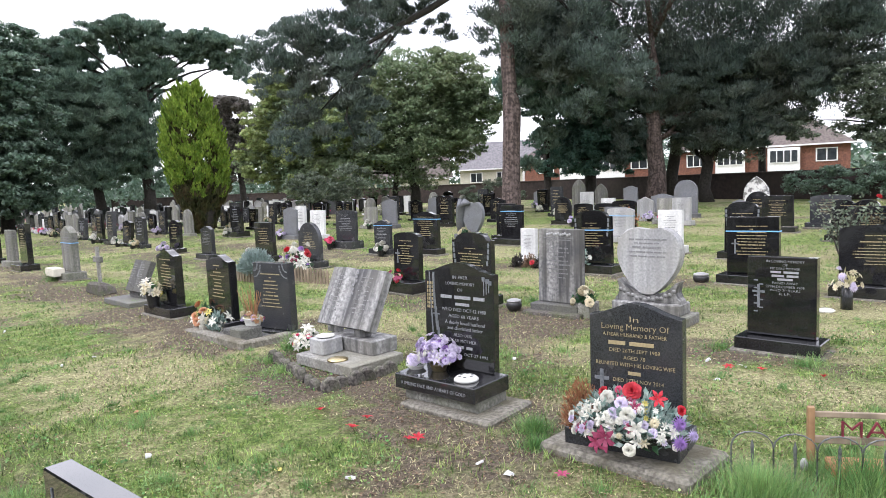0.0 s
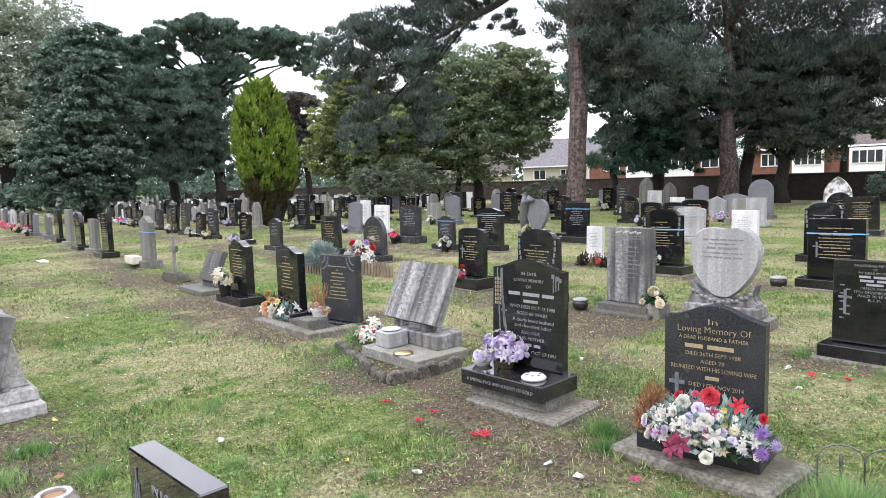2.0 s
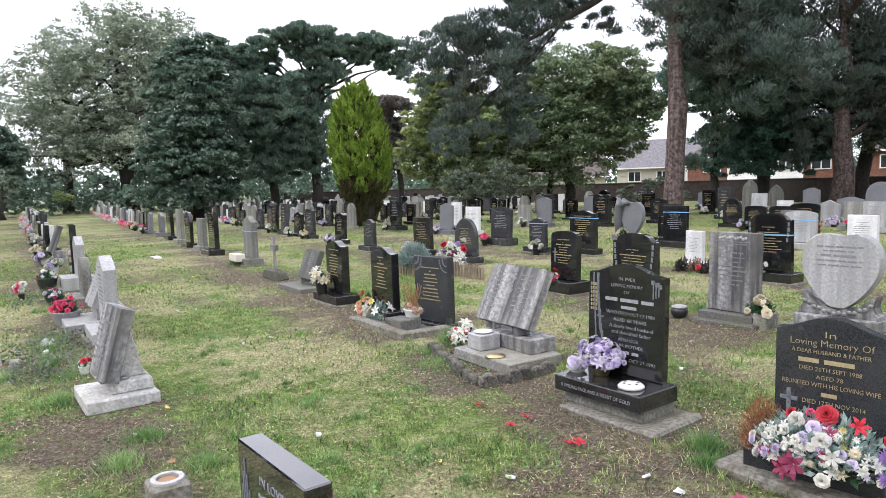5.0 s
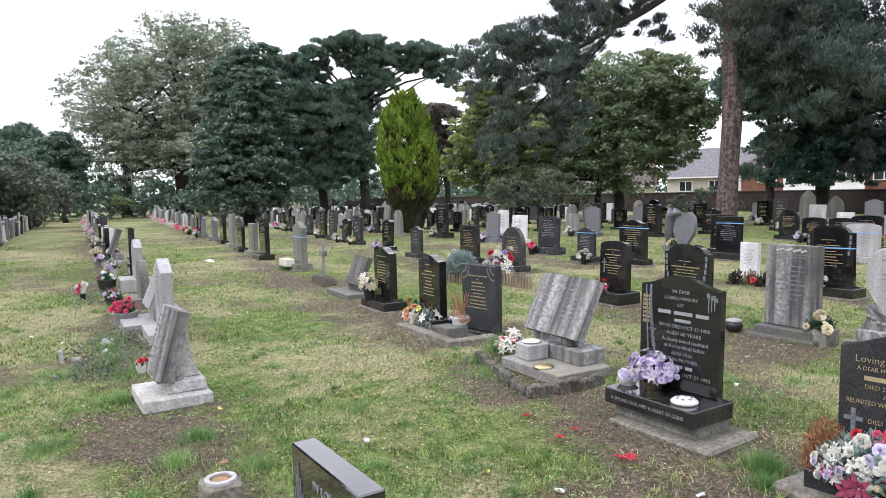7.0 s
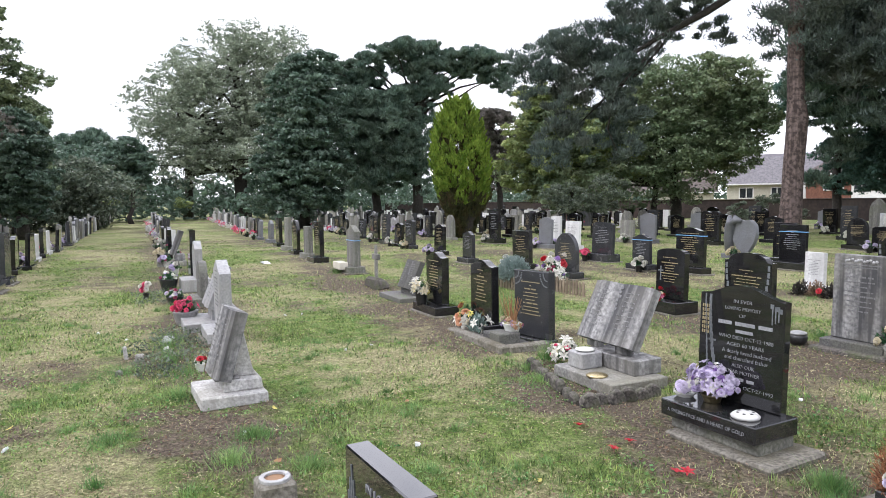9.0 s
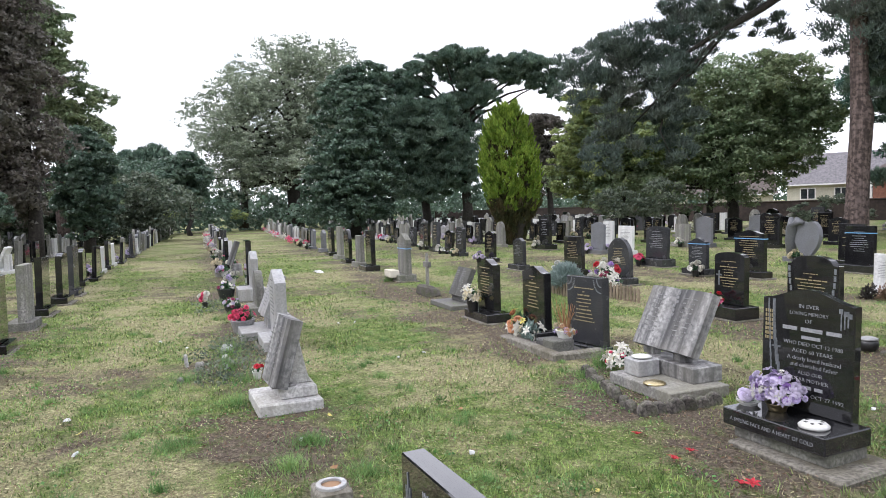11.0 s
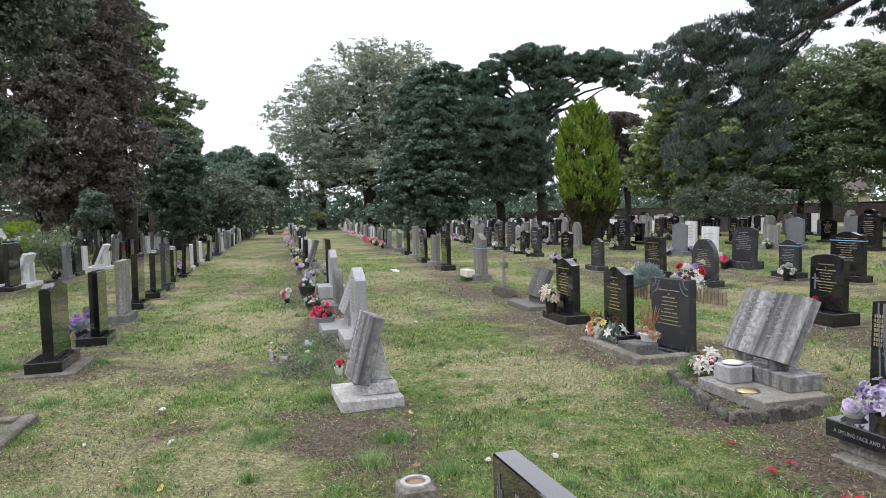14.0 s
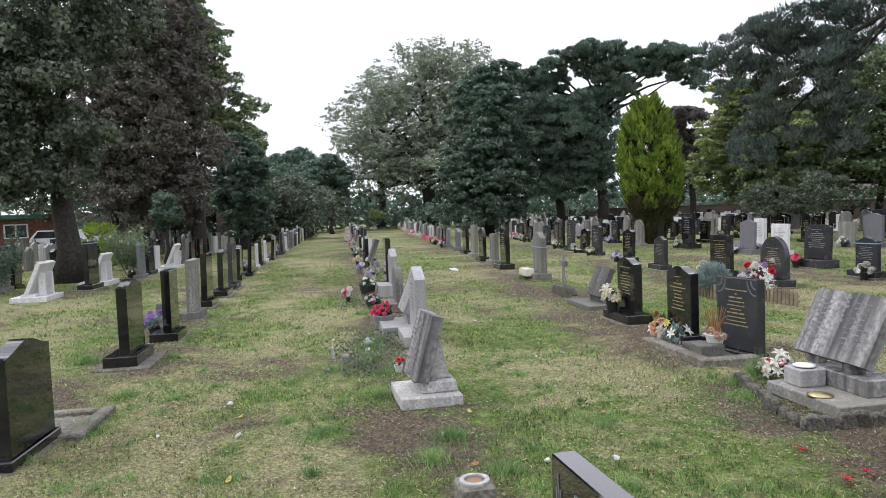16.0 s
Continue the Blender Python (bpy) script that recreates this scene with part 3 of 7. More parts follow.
def pine_cap():
    """The flat, bushy top of the broad pine: a long upper layer and a broken lower one."""
    sx, top = (-5.2, -2.8, -1.0, 1.9, 4.2, 5.8, 7.8), (10.7, 11.3, 12.1, 12.4, 11.9, 11.8, 10.9)
    out = []
    for i in range(27):
        q = -4.9 + 0.47 * i
        z = float(np.interp(q, sx, top))
        e = random.uniform(-1.2, 1.2)
        out.append((-19 + 0.911 * q - 0.412 * e, 42 + 0.412 * q + 0.911 * e, z - 0.75 + random.uniform(-0.15, 0.15), random.uniform(0.62, 0.85)))
        if q < -1.5 or q > 0.2:
            out.append((-19 + 0.911 * q, 42 + 0.412 * q, z - 1.75 + random.uniform(-0.3, 0.3), random.uniform(0.6, 0.85)))
        if q < -2.0 or 0.9 < q < 3.4:
            out.append((-19 + 0.911 * q, 42 + 0.412 * q, z - 2.8 + random.uniform(-0.3, 0.3), random.uniform(0.6, 0.85)))
        if -3.0 < q < 2.6:
            out.append((-19 + 0.911 * q, 42 + 0.412 * q, z - 3.7 + random.uniform(-0.3, 0.3), random.uniform(0.6, 0.85)))
    return out


tree("pine_tree", "broad dark pine with flat layered top and sky gaps", [(-18.2, 42.4)],
     pine_cap(), L_PINE, BARK2, 120000, 0.165, 10.2, 0.36, needle=True, depth=0.15, clear=0.6, limb_every=3)
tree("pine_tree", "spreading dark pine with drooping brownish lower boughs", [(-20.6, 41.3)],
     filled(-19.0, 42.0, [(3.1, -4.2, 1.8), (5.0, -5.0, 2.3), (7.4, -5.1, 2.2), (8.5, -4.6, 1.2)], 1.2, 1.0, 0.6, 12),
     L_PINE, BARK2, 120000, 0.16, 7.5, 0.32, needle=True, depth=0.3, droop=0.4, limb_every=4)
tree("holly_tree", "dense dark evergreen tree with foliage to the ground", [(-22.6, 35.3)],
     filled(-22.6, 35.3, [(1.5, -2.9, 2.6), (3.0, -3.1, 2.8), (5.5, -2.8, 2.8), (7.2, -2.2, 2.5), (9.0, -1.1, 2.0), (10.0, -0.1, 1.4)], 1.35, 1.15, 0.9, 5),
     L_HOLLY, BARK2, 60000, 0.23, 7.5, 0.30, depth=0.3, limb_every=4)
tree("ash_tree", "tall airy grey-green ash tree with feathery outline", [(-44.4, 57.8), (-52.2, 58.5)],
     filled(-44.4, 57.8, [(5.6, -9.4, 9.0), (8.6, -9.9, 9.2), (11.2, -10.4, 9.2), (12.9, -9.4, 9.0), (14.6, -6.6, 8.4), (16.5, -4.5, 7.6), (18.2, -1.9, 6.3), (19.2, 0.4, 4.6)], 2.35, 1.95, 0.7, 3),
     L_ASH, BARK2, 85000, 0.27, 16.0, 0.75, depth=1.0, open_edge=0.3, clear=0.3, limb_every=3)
tree("pine_tree", "distant dark pine with open crown", [(-63.6, 56.5)],
     [(-64.3, 55.7, 7.8, 1.8), (-63.2, 56.9, 8.4, 1.8), (-65.1, 54.7, 6.8, 1.6), (-62.2, 58.0, 7.7, 1.8), (-64.0, 56.1, 5.4, 1.8), (-62.5, 57.7, 5.7, 1.4)],
     L_PINE, BARK2, 16000, 0.36, 6.5, 0.40, needle=True, depth=1.5)
tree("holly_tree", "small bushy evergreen tree at the end of the path", [(-44.5, 43.2)],
     [(-44.6, 43.2, 6.0, 1.4), (-45.1, 42.6, 4.8, 1.4), (-44.0, 43.7, 4.8, 1.4), (-44.8, 43.0, 3.6, 1.5), (-44.0, 43.8, 3.5, 1.0), (-45.3, 42.4, 3.6, 0.9)],
     L_HOLLY, BARK2, 15200, 0.30, 4.5, 0.20, depth=0.6)
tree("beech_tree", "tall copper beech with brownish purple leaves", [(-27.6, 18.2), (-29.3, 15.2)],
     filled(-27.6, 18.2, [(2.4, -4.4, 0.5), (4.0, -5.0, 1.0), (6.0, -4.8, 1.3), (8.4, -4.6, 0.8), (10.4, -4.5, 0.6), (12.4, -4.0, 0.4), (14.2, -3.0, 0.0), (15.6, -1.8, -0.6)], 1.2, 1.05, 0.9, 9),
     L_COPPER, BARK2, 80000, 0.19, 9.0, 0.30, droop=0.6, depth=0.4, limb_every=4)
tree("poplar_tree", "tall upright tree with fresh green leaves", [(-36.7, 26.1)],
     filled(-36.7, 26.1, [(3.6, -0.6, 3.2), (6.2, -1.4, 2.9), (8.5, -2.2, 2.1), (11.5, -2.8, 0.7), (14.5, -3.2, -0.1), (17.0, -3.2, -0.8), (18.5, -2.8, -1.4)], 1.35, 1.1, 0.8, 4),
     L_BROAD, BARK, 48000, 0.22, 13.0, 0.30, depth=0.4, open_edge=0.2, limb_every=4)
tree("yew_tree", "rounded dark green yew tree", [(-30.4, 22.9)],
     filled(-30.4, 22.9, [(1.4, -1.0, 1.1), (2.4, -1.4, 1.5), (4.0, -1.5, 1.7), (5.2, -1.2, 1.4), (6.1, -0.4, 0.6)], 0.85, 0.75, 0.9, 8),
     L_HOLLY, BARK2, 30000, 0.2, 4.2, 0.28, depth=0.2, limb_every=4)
tree("lime_tree", "large drooping lime tree with dark shaded underside", [(-20.1, 9.0)],
     [(-19.4, 8.3, 8.1, 1.9), (-18.9, 9.4, 7.8, 1.1), (-19.6, 7.9, 6.4, 1.6), (-19.0, 9.1, 6.5, 1.1), (-18.7, 9.6, 6.9, 0.6), (-19.7, 7.4, 5.1, 1.4), (-19.3, 8.5, 5.1, 1.2), (-18.9, 9.2, 5.5, 0.7), (-19.6, 7.7, 3.9, 1.2), (-19.2, 8.7, 4.1, 0.9), (-19.9, 6.8, 6.0, 1.8), (-20.0, 6.7, 4.0, 1.6), (-19.8, 7.3, 3.0, 0.9), (-19.4, 8.1, 3.2, 0.8)],
     L_LIME, BARK2, 54000, 0.165, 6.5, 0.34, droop=0.9, depth=1.3)
tree("holly_tree", "small pointed dark evergreen", [(-23.2, 14.0)],
     [(-23.2, 14.0, 2.4, 0.3), (-23.2, 13.9, 2.0, 0.4), (-23.1, 14.1, 1.7, 0.4)],
     L_HOLLY, BARK2, 6650, 0.14, 1.9, 0.08, depth=0.1)
tree("sycamore_tree", "large broadleaf tree with yellowing green leaves", [(-1.4, 40.0), (-2.5, 39.9)],
     [(0.6, 40.0, 8.0, 1.0), (1.3, 40.0, 7.5, 1.2), (2.2, 39.9, 6.4, 1.1), (0.6, 40.0, 6.8, 1.7), (-1.4, 40.0, 7.2, 1.7), (2.4, 39.9, 5.2, 1.1), (1.2, 40.0, 5.0, 1.9), (-1.1, 40.0, 4.9, 2.0), (-3.1, 39.9, 5.7, 1.9), (2.1, 39.9, 3.8, 1.5), (-0.2, 40.0, 3.1, 1.7), (-2.5, 39.9, 3.3, 1.9), (-4.5, 39.7, 4.4, 1.7), (-5.4, 39.6, 5.4, 1.3), (-5.8, 39.5, 3.8, 1.5), (-7.1, 39.3, 4.8, 1.5), (-8.1, 39.1, 3.5, 1.7), (-6.5, 39.4, 2.5, 1.5), (-4.2, 39.8, 2.4, 1.5), (-8.3, 39.1, 5.2, 1.3), (-9.4, 38.8, 2.9, 1.3), (-7.8, 39.2, 2.2, 1.3), (-8.7, 39.0, 6.1, 1.0)],
     L_BROAD, BARK2, 76000, 0.21, 6.5, 0.30, depth=1.2, swell=1.3)
tree("sycamore_tree", "broadleaf tree with pale yellow-green leaves among pines", [(-7.0, 39.3)],
     [(-9.2, 38.9, 6.9, 1.2), (-8.2, 39.1, 7.2, 1.2), (-9.9, 38.7, 5.6, 1.0), (-8.6, 39.0, 5.4, 1.2), (-7.3, 39.3, 6.2, 1.2), (-10.3, 38.6, 4.0, 1.2), (-9.1, 38.9, 3.7, 1.3), (-9.8, 38.7, 2.7, 1.0), (-6.4, 38.6, 4.6, 1.3), (-7.6, 38.4, 3.0, 1.2), (-5.0, 38.8, 3.4, 1.3)],
     L_POPLAR, BARK2, 42000, 0.18, 5.5, 0.24, depth=1.0, swell=1.05)
tree("maple_tree", "dark blue-green broadleaf tree with layered foliage by the wall", [(8.2, 36.1)],
     [(7.7, 34.1, 3.9, 0.9), (9.1, 33.8, 3.8, 0.9), (6.9, 34.3, 3.4, 0.8), (8.4, 34.0, 3.2, 1.1), (9.6, 33.7, 3.1, 0.9), (6.6, 34.4, 2.5, 0.8), (7.7, 34.1, 2.4, 0.9), (9.0, 33.8, 2.3, 0.8), (9.9, 33.6, 2.4, 0.6), (6.0, 34.5, 1.9, 0.5), (7.4, 34.2, 1.8, 0.5), (8.4, 34.0, 4.2, 0.7), (7.3, 34.2, 4.5, 0.5), (8.5, 36.0, 4.4, 1.4), (7.6, 36.2, 3.2, 1.4), (10.1, 35.6, 3.2, 1.2), (6.2, 36.5, 3.4, 1.1), (5.4, 36.6, 6.5, 1.6), (6.8, 36.4, 6.4, 1.6)],
     L_CEDAR, BARK2, 50000, 0.17, 5.5, 0.35, droop=0.3, depth=0.6, swell=1.12)
# the first nine blobs are unseen high canopy, added to shade boughs and ground
tree("pine_tree", "large dark pines with hanging canopy near the wall", [(10.2, 31.4)],
     [(8.6, 29.5, 12.6, 2.4), (11.6, 27.6, 12.8, 2.5), (14.6, 27.0, 12.2, 2.5), (12.6, 24.4, 12.4, 2.2), (16.6, 24.6, 11.6, 2.2), (9.0, 33.0, 12.4, 2.6), (12.0, 32.0, 12.8, 2.8), (15.0, 31.0, 12.4, 2.8), (17.8, 29.5, 11.4, 2.6), (9.4, 33.7, 9.1, 2.1), (11.3, 33.1, 9.1, 2.4), (13.4, 32.4, 8.6, 2.4), (15.3, 31.5, 8.1, 2.4), (17.0, 30.6, 7.5, 2.4), (18.6, 29.7, 7.0, 2.7), (10.1, 33.5, 6.9, 1.8), (12.0, 32.9, 6.7, 1.9), (14.1, 32.1, 6.2, 1.9), (16.1, 31.1, 5.7, 1.9), (17.8, 30.2, 5.3, 1.9), (10.6, 33.4, 5.0, 1.6), (12.7, 32.6, 4.5, 1.5), (14.7, 31.8, 4.4, 1.5), (12.0, 32.9, 3.4, 1.0), (13.6, 32.3, 3.3, 1.0), (8.8, 33.9, 4.8, 1.3)],
     L_PINE2, BARK, 200000, 0.12, 8.5, 0.42, needle=True, depth=1.4, droop=0.4, swell=1.15, limb_every=3)
tree("beech_tree", "distant tree with dull coppery leaves", [(-13.9, 48.0)],
     [(-14.4, 47.8, 7.1, 1.2), (-13.6, 48.0, 7.2, 1.2), (-14.6, 47.7, 5.9, 1.2), (-13.8, 48.0, 5.5, 1.3), (-14.4, 47.8, 4.3, 1.3), (-13.5, 48.1, 3.9, 1.2), (-14.8, 47.7, 3.1, 1.2), (-12.8, 48.3, 5.8, 1.1), (-12.4, 48.4, 4.2, 1.3)],
     L_COPPER, BARK2, 20000, 0.24, 6.0, 0.25, swell=1.1)
tree("pine_tree", "dark pines with low hanging canopy before the houses", [(12.0, 33.9), (16.7, 34.1)],
     [(8.2, 32.5, 5.2, 1.4), (9.4, 32.2, 4.4, 1.3), (9.7, 32.1, 3.0, 0.9), (9.2, 32.2, 2.4, 0.5), (10.9, 31.7, 4.8, 1.3), (11.1, 31.6, 3.7, 0.7), (12.2, 31.2, 4.4, 1.3), (12.5, 31.1, 3.2, 1.0), (12.9, 30.9, 2.8, 0.7), (13.3, 30.8, 3.8, 1.1), (14.2, 30.4, 3.4, 1.0), (13.8, 30.6, 3.0, 0.7), (14.8, 30.1, 4.2, 1.2), (15.2, 29.9, 3.2, 0.8), (15.6, 29.7, 3.6, 0.7), (11.8, 31.4, 5.9, 1.7), (13.8, 30.6, 5.7, 1.7), (15.6, 29.7, 5.6, 1.5), (16.5, 29.2, 4.8, 0.8), (16.9, 29.0, 5.5, 1.0), (17.4, 28.7, 6.9, 1.6)],
     L_PINE2, BARK2, 150000, 0.12, 8.0, 0.32, needle=True, depth=0.6, limb_every=3, swell=1.08)
tree("pine_tree", "dark pine beside the tall trunk with hanging needles", [(5.9, 35.4)],
     [(5.2, 33.6, 8.5, 1.7), (6.8, 33.3, 6.7, 1.6), (7.8, 33.1, 8.2, 1.7), (5.5, 33.6, 6.3, 1.3), (8.1, 33.0, 5.3, 1.1), (6.8, 33.3, 4.9, 0.9), (4.9, 33.1, 5.8, 1.0), (5.7, 33.0, 4.6, 0.9), (5.2, 33.1, 3.4, 0.7), (5.0, 33.1, 2.3, 0.5)],
     L_PINE, BARK2, 65000, 0.15, 8.0, 0.2, needle=True, depth=0.7, limb_every=3, swell=1.1)
tree("lime_tree", "airy broadleaf tree at the end of the brick wall", [(23.5, 29.5)],
     [(16.1, 29.4, 3.5, 0.7), (15.4, 29.8, 2.9, 0.6), (17.6, 28.0, 3.5, 0.7), (17.4, 28.1, 2.9, 0.5), (17.8, 27.9, 2.5, 0.5), (17.8, 27.8, 4.4, 0.9), (18.1, 27.6, 3.3, 0.9), (18.4, 27.4, 4.6, 1.3), (18.5, 27.4, 2.3, 0.8), (19.0, 27.0, 3.4, 1.5), (20.5, 27.6, 5.0, 1.6), (22.0, 28.4, 6.0, 1.8)],
     L_LIME, BARK2, 26000, 0.14, 6.0, 0.26, depth=0.4, open_edge=0.3, swell=1.1)

tree("oak_tree", "dark spreading tree between the pines and the houses", [(13.0, 32.3)],
     filled(13.0, 32.3, [(2.5, -1.6, 2.6), (3.6, -2.0, 3.2), (5.0, -2.2, 3.4), (6.2, -1.6, 3.0)], 0.95, 0.75, 0.5, 15),
     L_LIME, BARK2, 26000, 0.13, 5.5, 0.3, depth=0.3, open_edge=0.3, limb_every=2)

# the tall red-barked pine, with its long bough
pine = thing("pine_tree", pose(2.95, 26.8, 0), "tall pine with reddish scaly bark and a long drooping bough", "tree")
_pb = [(-0.1, 27.0, 9.9, 1.2), (-2.3, 26.9, 8.3, 1.0), (-3.4, 26.8, 7.9, 1.1), (-4.6, 26.6, 7.0, 1.1), (-5.4, 26.4, 7.2, 1.0), (-5.9, 26.3, 6.4, 0.9), (-4.2, 26.6, 5.9, 1.1), (-2.9, 26.8, 6.3, 0.9), (-4.9, 26.5, 5.1, 1.0), (-3.6, 26.7, 4.8, 1.0), (-5.6, 26.4, 4.0, 0.9), (-2.7, 26.8, 4.6, 0.9), (-3.9, 26.7, 3.5, 0.9), (-4.8, 26.5, 3.3, 0.8), (-2.8, 26.8, 3.3, 0.8), (0.3, 27.0, 8.6, 0.55), (1.3, 27.0, 7.6, 0.5), (-1.0, 27.0, 8.4, 0.6), (4.2, 26.7, 7.9, 1.6), (5.4, 26.5, 7.0, 1.6), (6.4, 26.2, 5.6, 1.4), (4.2, 26.7, 6.0, 1.0), (7.4, 26.0, 5.1, 0.9)]
_pb = [(x - 2.95, y - 26.8, z, r) for x, y, z, r in _pb]
smooth(part("trunk", trunk_mesh([(0, 0, -0.1), (0.02, 0, 0.4), (0.06, 0, 1.4), (0.1, 0, 2.6), (0.17, 0, 3.7), (0.19, 0, 4.25), (0.14, 0, 4.9), (0.1, 0, 5.8), (0.1, 0, 8.3), (0.1, 0.1, 10.5), (0.0, 0, 13.0)], [0.5, 0.4, 0.36, 0.345, 0.35, 0.36, 0.3, 0.275, 0.27, 0.24, 0.14], sides=18), BARK, pine))
_boughs = [([(0, 0, 8.6), (-1.4, 0, 9.1), (-2.9, -0.1, 8.2), (-4.6, -0.2, 7.4), (-6.2, -0.3, 6.5)], [0.2, 0.17, 0.13, 0.09, 0.04]),
           ([(-4.0, -0.1, 7.6), (-5.2, -0.3, 6.2), (-6.4, -0.3, 5.4), (-7.4, -0.4, 4.4)], [0.08, 0.06, 0.045, 0.02]),
           ([(-4.4, -0.2, 7.3), (-6.0, -0.5, 5.6), (-6.3, -0.4, 4.2), (-5.9, -0.4, 3.2)], [0.07, 0.05, 0.035, 0.015]),
           ([(0, 0, 9.0), (1.6, -0.2, 8.9), (3.4, -0.6, 6.8), (4.4, -0.8, 5.4)], [0.16, 0.12, 0.08, 0.03]),
           ([(0, 0, 9.6), (1.5, 0.3, 10.0), (3.2, 0.2, 9.0), (4.6, 0.0, 8.0)], [0.15, 0.11, 0.07, 0.03])]
for _p, _r in _boughs:
    smooth(part("bough", add_tube(bmesh.new(), _p, _r, 8), BARK2, pine))
part("crown", crown_mesh("crown", [(x, y, z, r * (1.15 if z > 5.5 else 0.85)) for x, y, z, r in _pb], 130000, 0.105, True, 0.3, 0.7, 0.3), L_PINE2, pine)
# unseen top bough and crown, added to shade the graves below
smooth(part("bough", trunk_mesh(bent((0.0, 0.0, 12.4), (3.5, -1.5, 15.0), 0.4), [0.16, 0.13, 0.11, 0.08, 0.06, 0.03], [(bent((0.0, 0.0, 11.8), (-3.0, -2.0, 14.2), 0.3), [0.14, 0.11, 0.09, 0.07, 0.05, 0.03])], 8), BARK2, pine))
part("upper_crown", crown_mesh("upper_crown", [(4.6 * math.cos(2.4 * i) * math.sqrt(i / 12), 4.6 * math.sin(2.4 * i) * math.sqrt(i / 12), 13.6 + 1.5 * math.cos(i * 1.7), 1.7) for i in range(12)], 26000, 0.22, True, 0.2, 0.6), L_PINE2, pine)

tagged(part("shrub_row", crown_mesh("shrub_row", [(-44.9, 17.2, 4.8, 2.8), (-44.0, 19.4, 4.1, 2.4), (-42.9, 21.6, 4.1, 2.4), (-41.9, 23.6, 3.7, 2.0), (-40.8, 25.4, 3.3, 1.6), (-44.4, 18.4, 6.9, 2.8), (-43.1, 21.2, 6.6, 2.4), (-37.2, 30.4, 3.1, 1.1), (-36.8, 31.0, 2.1, 0.9), (-37.5, 30.1, 2.1, 0.8)], 16000, 0.26), L_LIME), "dark background woodland beyond the graves", "shrubs", kind="stuff")

tagged(part("shrub_row", crown_mesh("shrub_row", [(-52.9, 45.8, 3.6, 2.4), (-51.7, 47.1, 5.1, 2.4), (-53.4, 45.3, 5.1, 2.4), (-50.6, 48.4, 4.6, 2.1), (-50.3, 48.6, 2.6, 1.5), (-49.4, 49.6, 2.6, 1.1), (-51.8, 47.0, 2.9, 1.8)], 9000, 0.32), L_HOLLY), "distant trees beyond the end of the path", "shrubs", kind="stuff")

tagged(part("hedge", crown_mesh("hedge", [(15.8, 29.0, 0.8, 0.6), (16.4, 28.7, 0.9, 0.7), (17.1, 28.3, 0.8, 0.7), (17.8, 27.9, 0.8, 0.8), (18.4, 27.4, 0.7, 0.8), (19.1, 27.0, 0.7, 0.8), (16.7, 28.5, 0.5, 0.4), (17.9, 27.7, 0.4, 0.4)], 9000, 0.1), L_HOLLY), "ragged green hedge overhanging the brick wall", "shrubs", kind="stuff")

tagged(part("shrub", crown_mesh("shrub", [(3.2, 33.9, 1.2, 0.6), (2.5, 33.9, 0.8, 0.6), (3.9, 33.8, 0.7, 0.5), (-5.6, 33.5, 1.5, 1.0), (-4.8, 33.6, 0.9, 0.9), (-6.2, 33.4, 1.0, 0.7), (-4.5, 33.7, 1.8, 0.9)], 7000, 0.13), L_LIME), "dark green bushes under the trees", "shrubs", kind="stuff")

tagged(part("shrub", crown_mesh("shrub", [(-45.5, 42.2, 1.6, 0.8), (-45.8, 41.9, 1.6, 0.6), (-41.2, 46.4, 1.6, 0.6)], 1800, 0.16), L_POPLAR), "low rounded shrubs beside the path", "shrubs", kind="stuff")



def undergrowth():
    """Shady shrubs along the left-hand edge of the burial ground."""
    bl = [(-47 + 0.2 * i + random.uniform(-1.5, 1.5), 6 + 0.62 * i + random.uniform(-1, 1), random.uniform(0.6, 3.2), random.uniform(1.4, 2.4)) for i in range(46)]
    bl = [q for q in bl if not -73 < math.degrees(math.atan2(q[0], q[1])) < -63]
    ob = part("undergrowth", crown_mesh("undergrowth", bl, 24000, 0.32), L_LIME)
    tagged(ob, "dark shrubs and undergrowth beneath the left-hand trees", "shrubs", kind="stuff")


undergrowth()


def far_woods():
    """Low woods that close the horizon all round."""
    bl = []
    for i in range(150):
        a = i / 150 * 2 * math.pi
        d = 118 + 22 * random.random()
        for z in (0.8, random.uniform(2.5, 4.5)):
            bl.append((d * math.sin(a), d * math.cos(a), z, random.uniform(2.5, 4.5)))
    ob = part("far_woods", crown_mesh("far_woods", bl, 26000, 1.4), L_HOLLY)
    tagged(ob, "distant belt of trees round the cemetery", "woods", kind="stuff")


far_woods()


def far_hedge():
    """Bushes and low trees beyond the last rows."""
    bl = []
    for i in range(70):
        a = radians(-66 + 62 * i / 69)
        d = 74 + 8 * math.sin(i * 1.7) + random.uniform(-3, 3)
        z = random.uniform(0.6, 1.8)
        bl.append((d * math.sin(a), d * math.cos(a), z, random.uniform(1.2, 2.0)))
        if random.random() < 0.35:
            bl.append((d * math.sin(a), d * math.cos(a), z + 1.8, random.uniform(1.0, 1.8)))
    ob = part("far_hedge", crown_mesh("far_hedge", bl, 20000, 0.45), L_HOLLY)
    tagged(ob, "distant bushes and low trees beyond the graves", "shrubs", kind="stuff")


far_hedge()


